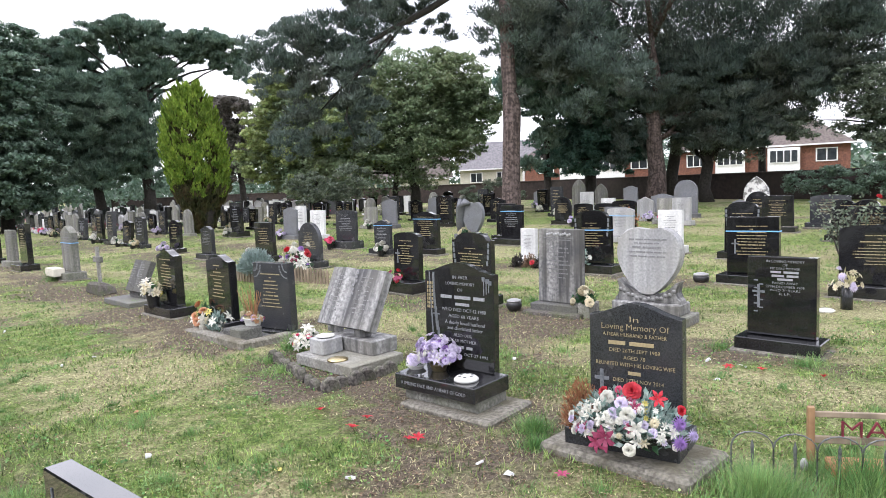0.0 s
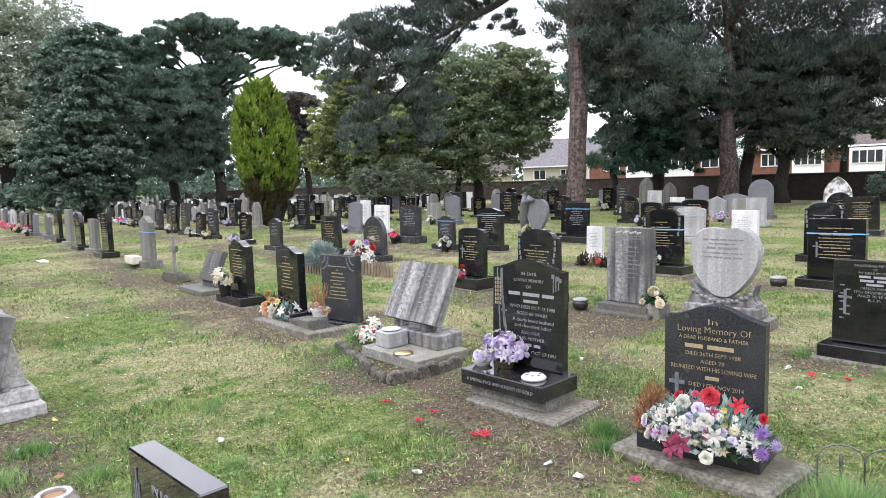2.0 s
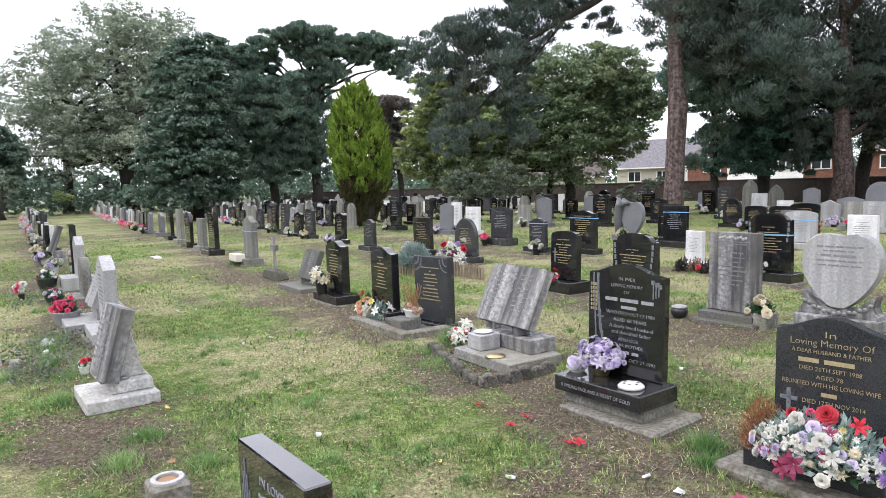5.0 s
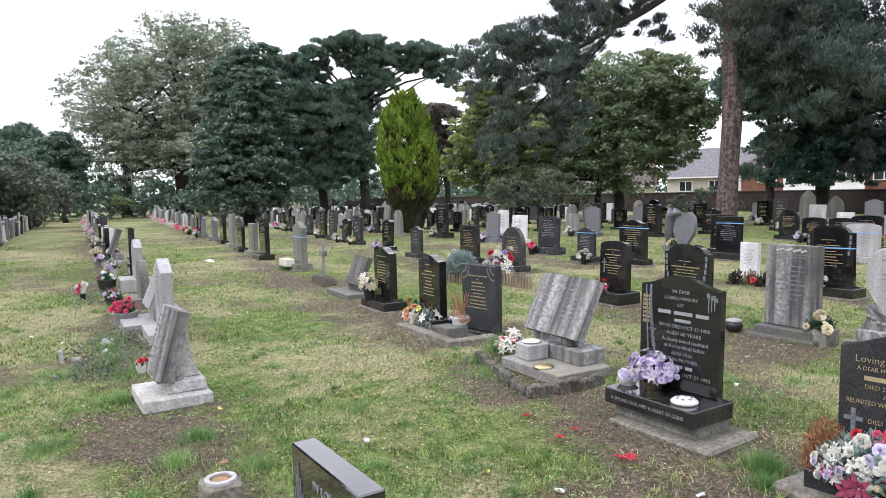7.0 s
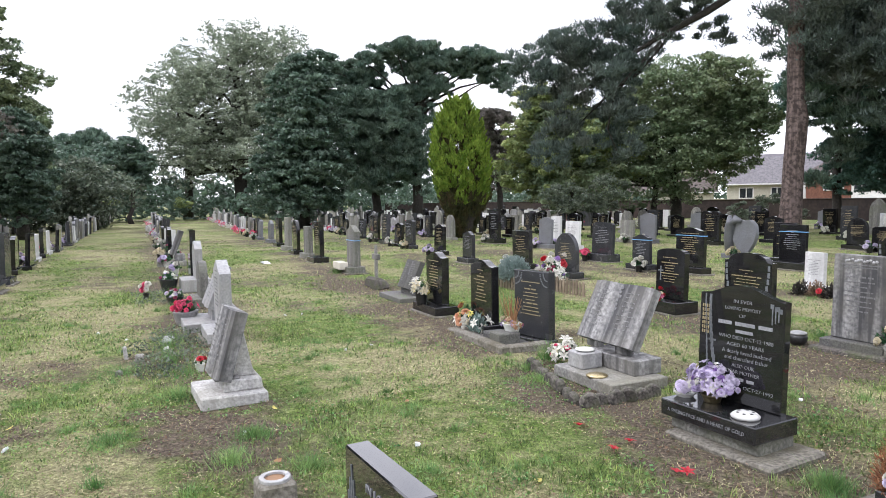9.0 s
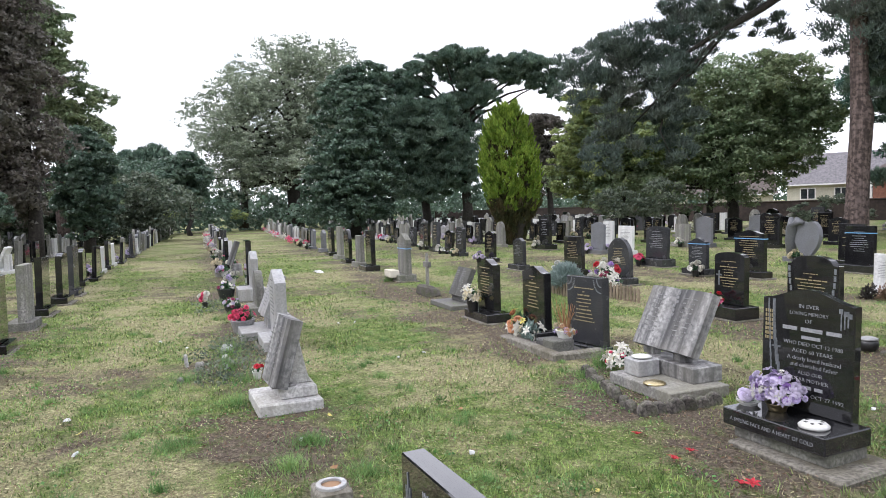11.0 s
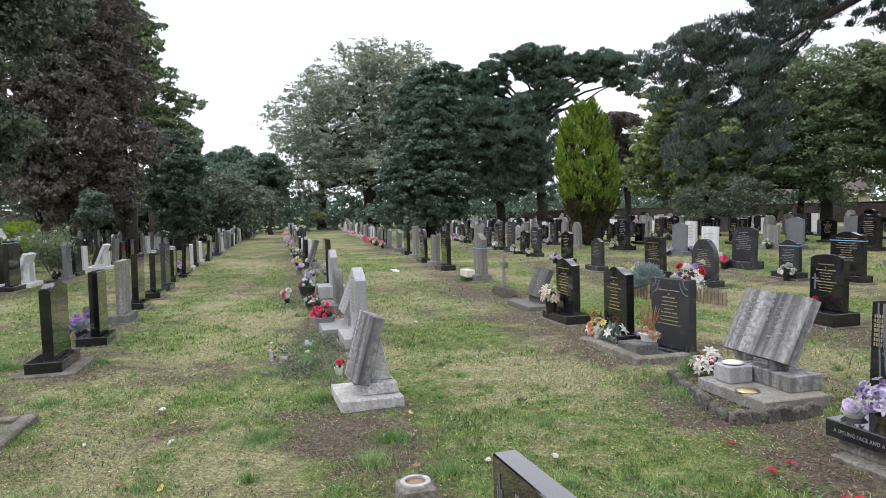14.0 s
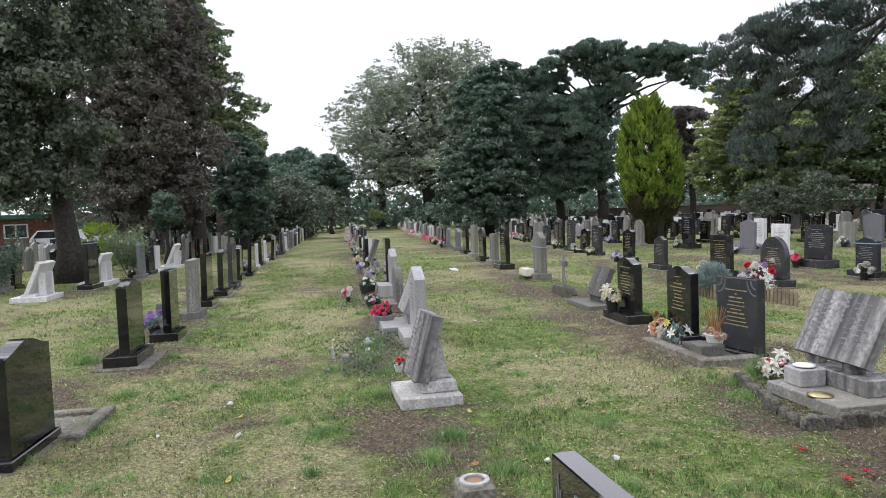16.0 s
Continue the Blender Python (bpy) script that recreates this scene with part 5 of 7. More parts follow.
    add_box(dr, 0.06, 0.003, 0.012, -0.21, f, 0.385, 0)
    for i in range(3):
        add_box(dr, 0.008, 0.003, 0.1, 0.24 + 0.022 * i, f, 0.56 + 0.01 * i, 0)
        add_box(dr, 0.024, 0.003, 0.03, 0.236 + 0.03 * i, f, 0.66 - 0.012 * i, 0)
    tagged(part("etching", dr, ETCH, sl, "etched drapery and flowers"), kind="stuff")
    lid = thing("vase_lid", at(2.93, -3.42, 0.217, 0), "white pierced flower-holder lid on black plinth", "lid")
    smooth(part("lid", lathe([(0.085, 0.0), (0.088, 0.012), (0.07, 0.028), (0.03, 0.034)]), POT_WHITE, lid))
    for i in range(7):
        a = 2 * math.pi * i / 6
        rr = 0.045 if i < 6 else 0.0
        # solid black block on the lid, painted for the shade inside a hole
        part("hole", box(0.018, 0.018, 0.004, rr * math.cos(a), rr * math.sin(a), 0.0295, 0.002), HOLE_SHADE, lid)
    fl = bouquet(at(3.27, -3.5, 0.217), "faded purple and white artificial flowers in brass holder", (0.07, 0.05), [("rose", F_LILAC, 26, 0.5), ("rose", F_PALELILAC, 34, 0.5), ("lily", F_PALELILAC, 22, 0.55), ("rose", F_PURPLE, 9, 0.45), ("lily", F_WHITE, 14, 0.5), ("daisy", F_WHITE, 24, 0.6)], 0.165, 0.12, 0.15, L_GREEN, 120, 0.04, 0.07, pot_mat=BRASS)
    sm = bouquet(at(3.45, -3.44, 0.217), "small white artificial posy in pierced holder", (0.07, 0.025), [("daisy", F_WHITE, 8, 0.9), ("rose", F_PALELILAC, 3, 0.7)], 0.07, 0.06, 0.08, L_GREEN, 30, 0.0, 0.04, pot_mat=POT_WHITE)


scrolled_black_stone()


def camber_stone():
    """Low dark stone with gilt lettering, almost hidden below by a large flower bowl."""
    r = thing("headstone", at(1.75, -3.6, 0, 9), "dark grey granite headstone with gilt lettering and cambered top", "headstone", "rows of headstones")
    _ft = part("footing", box(0.92, 0.52, 0.09, 0.05, -0.15, -0.05, 0.02, 1.0, 0.012), CONCRETE, r, "worn concrete footing")
    _ft.matrix_basis = pose(0, 0, 0, 0, 0, -9)
    part("plinth", box(0.66, 0.36, 0.1, 0, -0.1, 0.035, 0.006), DARKGREY, r)
    z0 = 0.135
    sl = part("slab", prism([(x, z - z0) for x, z in outline("ogee", 0.55, 0.83, z0)], -0.045, 0.045, 0.006), DARKGREY, r)
    sl.matrix_basis = pose(0, 0.03, z0, -1.5, 0, 0)
    f = -0.047
    lettering(sl, [("In", 0.588, 0.05, 0.05, 0.0), ("Loving Memory Of", 0.54, 0.052, 0.4, 0.0), ("A DEAR HUSBAND & FATHER", 0.498, 0.032, 0.38, 0.0), (None, 0.448, 0.044, 0.31, 0.0),
                   ("DIED 26TH SEPT 1988", 0.405, 0.032, 0.3, 0.0), ("AGED 78", 0.362, 0.032, 0.13, 0.0), ("REUNITED WITH HIS LOVING WIFE", 0.32, 0.034, 0.47, 0.0),
                   (None, 0.272, 0.04, 0.075, 0.0), ("DIED 17TH NOV 2014", 0.225, 0.034, 0.3, 0.02), ("AGED 96", 0.18, 0.034, 0.13, 0.02)], GOLD, f)
    e = bmesh.new()
    add_box(e, 0.022, 0.003, 0.15, -0.2, f, 0.14, 0)
    add_box(e, 0.09, 0.003, 0.022, -0.2, f, 0.225, 0)
    part("etched_cross", e, ETCH, sl, "pale etched cross")
    b = thing("flower_arrangement", at(1.66, -3.37, 0.13, 9), "large artificial bouquet of red, white and purple flowers", "flowers")
    part("trough", box(0.5, 0.2, 0.06, 0, 0, 0.0, 0.01), POT_BLACK, b)
    fo = part("foliage", sprig_mesh(1500, 0.34, 0.24, 0.25, 0.055, 0.35, 0.4), L_TEAL, b)
    fo.location = (0.0, -0.02, 0.03)
    fg = part("foliage", sprig_mesh(160, 0.28, 0.17, 0.17, 0.08, 0.1, 0.4), L_GREEN, b)
    fg.location = (0, 0, 0.0)
    spots = [("rose", F_RED, 0.03, -0.03, 0.29, 1.6), ("lily", F_RED, 0.19, -0.04, 0.27, 1.1), ("rose", F_RED, -0.16, -0.02, 0.26, 1.0), ("lily", F_MAROON, -0.06, -0.23, 0.07, 1.6), ("lily", F_MAROON, -0.12, -0.22, 0.03, 1.2),
             ("rose", F_WHITE, -0.1, -0.1, 0.26, 1.3), ("rose", F_WHITE, 0.05, -0.16, 0.2, 1.3), ("lily", F_WHITE, 0.12, -0.2, 0.14, 1.2), ("rose", F_WHITE, 0.09, -0.24, 0.03, 1.1), ("mum", F_CREAM, 0.21, -0.15, 0.17, 1.2),
             ("mum", F_PURPLE, 0.34, -0.1, 0.17, 1.3), ("mum", F_PURPLE, 0.36, -0.15, 0.08, 1.3), ("mum", F_LILAC, 0.41, -0.07, 0.1, 1.1), ("rose", F_RED, 0.31, 0.02, 0.2, 0.9), ("daisy", F_YELLOW, 0.12, -0.06, 0.24, 1.0),
             ("daisy", F_YELLOW, 0.13, -0.07, 0.2, 0.9), ("daisy", F_YELLOW, 0.14, -0.1, 0.17, 0.9), ("lily", F_WHITE, -0.2, -0.13, 0.17, 1.1), ("lily", F_WHITE, -0.26, -0.1, 0.12, 1.1), ("daisy", F_WHITE, -0.3, -0.1, 0.06, 1.3),
             ("rose", F_PALELILAC, 0.0, -0.13, 0.25, 1.1), ("mum", F_WHITE, -0.14, -0.16, 0.12, 0.9), ("lily", F_WHITE, -0.05, -0.2, 0.13, 0.9), ("rose", F_PINK, -0.07, 0.0, 0.28, 0.7), ("mum", F_CREAM, 0.02, -0.22, 0.09, 0.8),
             ("daisy", F_WHITE, 0.26, -0.18, 0.1, 1.2), ("lily", F_CREAM, 0.17, -0.21, 0.07, 0.8), ("rose", F_WHITE, -0.18, -0.18, 0.07, 0.8)]
    for kind, mat, x, y, z, s in spots:
        flower(b, kind, mat, (x * 0.86, y, z * 0.92), (x * 1.6, y * 3 - 0.25, z), s * (0.5 if mat in (F_YELLOW, F_CREAM) else 0.62))
    fill = random.Random(4)
    for i in range(70):
        a, e = fill.uniform(-1, 1), fill.uniform(0.1, 1.4)
        p = (0.31 * a, -0.05 - 0.17 * math.cos(e) * (1 - 0.5 * a * a), 0.03 + 0.2 * math.sin(e) * (1 - 0.55 * a * a))
        kind, mat = fill.choice((("daisy", F_WHITE), ("lily", F_WHITE), ("lily", F_WHITE), ("rose", F_PALELILAC), ("rose", F_WHITE), ("mum", F_WHITE), ("daisy", F_PALELILAC), ("lily", F_MAROON)))
        flower(b, kind, mat, p, (a, -0.7, 0.5), fill.uniform(0.32, 0.55))
    dry = part("dried_fern", sprig_mesh(2600, 0.13, 0.09, 0.3, 0.032, 0.5, 0.16), RUSTY, b, "rust-brown dried fern sprigs")
    dry.location = (-0.3, 0.02, 0.0)


camber_stone()


def open_book(u, n, w, h, label, pedestal, tilt=32.0, d=0.085, mat=MARBLE, turn=0.0):
    """An open stone book leaning on its stand; w across both pages, h the length of a page."""
    r = thing("book_headstone", at(u, n, 0, turn), label, "headstone", "rows of headstones")
    for name, sx, sy, sz, x, y, z in pedestal:
        part(name, box(sx, sy, sz, x, y, z, 0.008, 1.0, 0.002), GREYSTEP if name in ("step", "base_slab") and mat == MARBLE else mat, r)
    top = max(p[4 - 1] + p[6] for p in pedestal if p[0] != "pillar")
    bm = bmesh.new()
    k = 12
    prof = [(w * (i / k - 0.5), 0.028 * abs(math.sin(math.pi * 2 * (i / k - 0.5))) ** 0.7) for i in range(k + 1)]
    rows = [[bm.verts.new((x, -d / 2 - z, s * h)) for x, z in prof] for s in (0, 1)]
    back = [[bm.verts.new((x * 1.0, d / 2, s * h)) for x, z in prof] for s in (0, 1)]
    for i in range(k):
        bm.faces.new((rows[0][i], rows[0][i + 1], rows[1][i + 1], rows[1][i]))
        bm.faces.new((back[0][i + 1], back[0][i], back[1][i], back[1][i + 1]))
        bm.faces.new((rows[1][i], rows[1][i + 1], back[1][i + 1], back[1][i]))
        bm.faces.new((rows[0][i + 1], rows[0][i], back[0][i], back[0][i + 1]))
    for i in (0, k):
        bm.faces.new((rows[0][i], rows[1][i], back[1][i], back[0][i]))
    bk = part("book", bm, mat, r)
    bk.matrix_basis = pose(0, -0.06, top - 0.01, -tilt, 0, 0)
    r2 = random.Random(int(u * 10))
    tagged(part("inscription", bars([(h * (0.84 - 0.075 * i), 0.022, w * 0.3 * r2.uniform(0.5, 1), sx * w * 0.25) for i in range(9) for sx in (-1, 1)], -d / 2 - 0.0275, 5, True), FAINT, bk, "faint worn carved lettering"), kind="stuff")
    for i in range(6):
        part("carved_rose", box(0.035, 0.012, 0.03, r2.uniform(-0.012, 0.012), -d / 2 - 0.004, h * 0.9 - i * 0.04, 0.006), CARVED, bk)
    return r


open_book(4.78, -3.88, 0.77, 0.56, "large open-book headstone of streaked grey marble on stepped base",
          [("base_slab", 0.82, 0.58, 0.1, 0.17, -0.17, 0.0), ("pedestal", 0.64, 0.3, 0.13, 0.13, 0.02, 0.1), ("foot", 0.14, 0.1, 0.07, -0.2, -0.02, 0.23), ("foot", 0.14, 0.1, 0.07, 0.2, -0.02, 0.23)], 26)
_v = thing("flower_box", at(4.82, -3.62, 0.1), "pale square stone flower box with pierced lid", "flower box")
part("box", box(0.21, 0.22, 0.14, 0, 0, 0, 0.008), PALE, _v)
smooth(part("lid", lathe([(0.085, 0.149), (0.085, 0.158), (0.05, 0.166)]), POT_WHITE, _v)).location = (0, 0, 0)
_v = thing("vase_lid", at(4.5, -3.5, 0.1), "tarnished pierced flower-holder lid on stone slab", "lid")
smooth(part("lid", lathe([(0.09, 0.0), (0.09, 0.012), (0.05, 0.025)]), BRASS, _v))
for _i in range(15):
    _q = _i / 14 * 2.05
    _u, _n, _t = (5.32 - _q * 0.93, -3.38 + _q * 0.26, -16) if _q < 1.25 else (4.1, -3.06 - (_q - 1.25) * 0.85, 82)
    _k = thing("kerb_stone", at(_u + random.uniform(-0.02, 0.02), _n, random.uniform(-0.03, 0.0), _t + random.uniform(-14, 14), random.uniform(-14, 10), random.uniform(-12, 12)), "rough grey scalloped edging stone half sunk in soil", "kerb stone", "edging stones")
    part("stone", prism(arc(0, 0.04, random.uniform(0.062, 0.085), random.uniform(0, 20), 180, 8) + [(-0.07, -0.06), (0.07, -0.06)], -0.032, 0.032, 0.014), MOSSY, _k)
bouquet(at(5.3, -3.72, 0.03), "white and pink artificial flowers by the stone base", None, [("lily", F_WHITE, 14, 0.75), ("rose", F_PINK, 4, 0.55), ("daisy", F_CREAM, 6, 0.8)], 0.13, 0.1, 0.17, L_GREEN, 130, 0.04, 0.06)
_r = headstone(6.36, -4.08, "flat", 0.56, 0.79, DARKGREY, (0.6, 0.2, 0.03), GOLD, "dark grey flat-topped headstone with engraved corner scrolls", turn=10, d=0.1, footing=False)
_sl = [c for c in _r.children if c.name.startswith("slab")][0]
_lf = bmesh.new()
for _s in (-1, 1):
    for _i in range(12):
        _a = radians(8 + 15 * _i / 2)
        add_box(_lf, 0.02, 0.003, 0.011, _s * (0.255 - 0.105 * math.cos(_a)), -0.052, 0.725 - 0.15 * math.sin(_a), 0)
        add_box(_lf, 0.016, 0.003, 0.012, _s * (0.258 - 0.06 * math.cos(_a)), -0.052, 0.73 - 0.09 * math.sin(_a), 0)
tagged(part("etched_scroll", _lf, ETCH, _sl, "pale etched corner scrolls"), kind="stuff")
_e = thing("grave_kerb", at(6.45, -3.72, 0), "sunken concrete grave kerb with stone flower troughs", "grave kerb")
for _n, _a in (("kerb", (1.1, 0.12, 0.1, 0, -0.28, -0.02)), ("kerb", (0.12, 0.5, 0.1, 0.5, 0, -0.02)), ("trough", (0.22, 0.26, 0.17, 0.22, -0.1, 0.0)), ("trough", (0.2, 0.24, 0.09, -0.18, 0.02, 0.0)), ("slab", (0.9, 0.45, 0.05, -0.02, -0.02, -0.02))):
    part(_n, box(*_a, 0.012, 1.0, 0.004), CONCRETE if _n == "kerb" else SLATE, _e)
_f = bouquet(at(6.25, -3.72, 0.16), "dried mauve flowers with tall brown stems in bowl", (0.1, 0.09), [("mum", F_CREAM, 4, 0.7), ("daisy", F_LILAC, 9, 0.8), ("rose", F_MAROON, 3, 0.5), ("daisy", F_TAN, 6, 0.8)], 0.16, 0.1, 0.08, L_STRAW, 70, -0.03, 0.06, pot_mat=POT_WHITE)
for _i in range(20):
    _a, _b = random.uniform(-0.1, 0.1), random.uniform(-0.05, 0.05)
    part("dry_stem", add_tube(bmesh.new(), [(_a * 0.5, _b * 0.5, 0.06), (_a, _b, 0.2), (_a * 1.9, _b * 1.6, random.uniform(0.26, 0.44))], [0.006, 0.005, 0.003], 4), F_TAN, _f)
headstone(7.14, -3.87, "ogee", 0.53, 0.87, BLACK, (0.66, 0.3, 0.08), GOLD, "polished black headstone with shouldered top and gilt lettering", d=0.1)
_e = thing("paving_slab", at(6.95, -3.62, 0), "worn pale concrete slab sunk in the soil", "paving slab")
part("slab", box(0.95, 0.26, 0.06, 0, 0, -0.03, 0.015, 1.0, 0.01), CONCRETE, _e)
bouquet(at(7.42, -3.78, 0.02), "peach, white and yellow artificial flowers on the ground", None, [("rose", F_ORANGE, 6, 0.9), ("lily", F_WHITE, 6, 0.9), ("daisy", F_YELLOW, 7, 1.1), ("rose", F_WHITE, 4, 0.8)], 0.2, 0.14, 0.24, L_GREEN, 150, 0.02, 0.08)
bouquet(at(7.02, -3.7, 0.02), "white lilies with silvery leaves on the ground", None, [("lily", F_WHITE, 9, 1.0), ("lily", F_CREAM, 3, 0.8)], 0.17, 0.13, 0.2, L_TEAL, 170, 0.02, 0.085)
headstone(8.6, -3.91, "ogee", 0.53, 0.87, BLACK, (0.8, 0.36, 0.1), GOLD, "polished black headstone with curved top and gilt lettering", d=0.11)
bouquet(at(8.75, -3.72, 0.12), "cream lilies in a tall black pot", (0.09, 0.2), [("lily", F_CREAM, 9, 0.85), ("lily", F_WHITE, 8, 0.8), ("daisy", F_YELLOW, 3, 0.9)], 0.17, 0.13, 0.16, L_GREEN, 110, -0.02, 0.07)
open_book(10.15, -4.1, 0.56, 0.48, "small grey open-book headstone leaning on dark kerb", [("base_slab", 0.95, 0.6, 0.08, 0, -0.05, -0.01), ("pedestal", 0.55, 0.25, 0.1, 0, 0.08, 0.07)], 24, 0.085, SLATE)
_c = thing("cross", at(11.75, -4.1, 0), "thin weathered stone cross on rough dark mound", "cross", "rows of headstones")
part("shaft", box(0.055, 0.055, 0.62, 0, 0, 0.16, 0.006, 0.9), SANDST, _c)
part("arm", box(0.3, 0.06, 0.1, 0, 0, 0.52, 0.006), SANDST, _c)
part("mound", box(0.62, 0.34, 0.2, 0, 0, -0.02, 0.05, 0.75, 0.05), MOSSY, _c)
headstone(14.4, -4.5, "peak", 0.6, 1.07, SANDST, (0.72, 0.4, 0.12), CARVED, "weathered grey stone with pointed top and pale block", strap=0.62, d=0.13)
_b = thing("stone_block", at(14.5, -4.22, 0.1), "cream square stone flower block", "flower box")
part("block", box(0.52, 0.2, 0.16, 0, 0, 0, 0.01), RENDERED, _b)
headstone(17.4, -4.5, "flat", 0.56, 1.08, BLACK, (0.75, 0.4, 0.12), GOLD, "tall black flat-topped headstone on low plinth", d=0.12)
headstone(19.0, -4.6, "flat", 0.6, 0.9, SANDST, None, CARVED, "grey weathered flat headstone", d=0.12)
headstone(20.5, -4.6, "round", 0.6, 1.06, BLACK, None, GOLD, "black headstone with rounded top", d=0.1)
headstone(22.6, -4.8, "flat", 0.62, 1.1, SANDST, None, CARVED, "mossy grey headstone with square top", d=0.12)
headstone(24.6, -4.9, "flat", 0.6, 1.05, BLACK, None, GOLD, "tall black headstone on short grass", d=0.12)
headstone(27.2, -5.1, "peak", 0.6, 0.9, MIDGREY, None, CARVED, "grey pointed headstone on short grass", d=0.12)

# second row
PLACED = [(3.2, -3.75), (1.6, -3.6), (5.0, -4.0), (6.4, -4.1), (7.2, -4.0), (8.45, -4.0), (10.1, -4.15), (11.75, -4.1), (14.4, -4.5), (17.4, -4.5), (19.0, -4.6), (20.5, -4.6), (22.6, -4.8), (24.6, -4.9), (27.2, -5.1)]

def stone(u, n, shape, w, h, mat, base, letters, label, strap=None, etched=False):
    headstone(u, n, shape, w, h, mat, base, letters, label, random.uniform(-2, 2), random.uniform(0, 2.5), random.uniform(-0.8, 0.8), strap=strap, etched=etched, d=0.09 if h < 1.05 else 0.12)
    PLACED.append((u, n))


_r = headstone(4.27, -6.6, "flat", 0.56, 0.98, MARBLE, (0.64, 0.3, 0.08), CARVED, "streaky grey marble headstone with carved frieze and worn lettering", 1.0, 1.5, 0.4, d=0.12, base_mat=SLATE)
PLACED.append((4.27, -6.6))
part("lower_step", box(0.78, 0.44, 0.075, 0, -0.06, -0.03, 0.015, 0.98, 0.008), MOSSY, _r, "mossy dark stone step")
_sl = [c for c in _r.children if c.name.startswith("slab")][0]
for _i in range(11):
    part("carved_flower", lathe([(0.017, 0), (0.013, 0.007), (0.004, 0.01)], 8), PALE, _sl).matrix_basis = pose(-0.15 + 0.03 * _i, -0.06, 0.79 + 0.008 * (_i % 3), 90, 0, 0)
part("frieze_rule", box(0.4, 0.006, 0.008, 0, -0.061, 0.752, 0), CARVED, _sl)
_r = headstone(1.72, -6.15, "flat", 0.55, 0.82, BLACK, (0.68, 0.3, 0.09), None, "polished black headstone with etched cross and leaf spray", 0.8, 1.2, 0.0, etched=True)
PLACED.append((1.72, -6.15))
_sl = [c for c in _r.children if c.name.startswith("slab")][0]
lettering(_sl, [("IN LOVING MEMORY", 0.636, 0.032, 0.3, 0.03), ("OF", 0.606, 0.03, 0.04, 0.03), ("MY DEAR MOTHER", 0.576, 0.03, 0.235, 0.03), (None, 0.546, 0.036, 0.23, 0.03), (None, 0.514, 0.036, 0.21, 0.03), (None, 0.484, 0.036, 0.12, 0.03),
                ("PASSED AWAY", 0.452, 0.03, 0.2, 0.03), ("27TH DECEMBER 1988", 0.42, 0.03, 0.3, 0.03), ("AGED 70 YEARS", 0.39, 0.03, 0.24, 0.03), ("R.I.P.", 0.358, 0.03, 0.09, 0.03)], SILVER, -0.047)
_lf = bmesh.new()
for _i in range(9):
    add_box(_lf, 0.034, 0.003, 0.012, -0.182 + (0.022 if _i % 2 else -0.022), -0.047, 0.2 + 0.034 * _i, 0.003)
tagged(part("etched_leaf_spray", _lf, ETCH, _sl, "pale etched leaf spray"), kind="stuff")
stone(7.02, -6.74, "camber", 0.54, 0.88, BLACK, (0.68, 0.4, 0.14), GOLD, "black cambered headstone with gilt lettering on grey base", etched=True)
stone(5.53, -6.49, "shoulder", 0.67, 0.93, BLACK, (0.76, 0.34, 0.1), GOLD, "wide black headstone with round arched centre")
stone(5.58, -9.5, "shoulder", 0.66, 1.02, BLACK, (0.85, 0.36, 0.12), GOLD, "black headstone with arched centre and blue strap", strap=0.62)
stone(3.11, -9.5, "flat", 0.68, 0.92, BLACK, (0.85, 0.36, 0.1), GOLD, "black rectangular headstone with etched cross and blue strap", strap=0.74, etched=True)
stone(1.55, -9.1, "camber", 0.86, 0.86, BLACK, (1.0, 0.36, 0.12), GOLD, "wide black double headstone with gilt central line")
stone(4.15, -12.0, "shoulder", 0.6, 1.0, BLACK, None, GOLD, "black headstone with arched top")
stone(5.64, -12.4, "flat", 0.48, 0.84, WHITE, (0.6, 0.34, 0.12), CARVED, "white marble headstone with grey lettering")
stone(7.39, -10.2, "flat", 0.34, 0.64, WHITE, (0.4, 0.25, 0.05), CARVED, "small white marble headstone")
stone(13.1, -8.1, "flat", 0.75, 0.87, BLACK, None, GOLD, "wide black flat-topped headstone")
stone(11.1, -7.9, "round", 0.7, 0.9, DARKGREY, None, GOLD, "dark grey rounded headstone beside picket edging")
stone(17.6, -8.1, "ogee", 0.6, 0.9, BLACK, None, GOLD, "black shouldered headstone on short grass")
stone(15.0, -7.7, "ogee", 0.56, 0.8, DARKGREY, None, CARVED, "dark worn shouldered headstone")
stone(21.3, -12.0, "flat", 0.7, 1.2, BLACK, (1.0, 0.5, 0.15), SILVER, "tall black headstone on wide plinth")
stone(18.0, -12.0, "ogee", 0.66, 1.0, MIDGREY, None, CARVED, "mid grey headstone with curved top")
stone(18.7, -12.9, "flat", 0.5, 1.0, WHITE, None, CARVED, "white marble upright headstone")
stone(17.1, -12.4, "flat", 0.7, 0.88, WHITE, None, CARVED, "white square headstone on short grass")
stone(13.5, -10.7, "camber", 0.78, 0.98, DARKGREY, (0.95, 0.4, 0.16), SILVER, "dark grey headstone on broad grey base")
stone(11.4, -10.1, "ogee", 0.52, 0.78, DARKGREY, None, SILVER, "small grey headstone with blue strap", strap=0.8)
stone(10.4, -10.5, "ogee", 0.76, 0.95, BLACK, None, GOLD, "black double headstone with blue strap", strap=0.78)
stone(9.8, -12.8, "flat", 0.62, 0.95, BLACK, (0.9, 0.4, 0.12), SILVER, "black headstone with blue strap on grey base", strap=0.8)
stone(10.6, -13.6, "flat", 0.62, 0.95, BLACK, None, GOLD, "black flat headstone behind another")
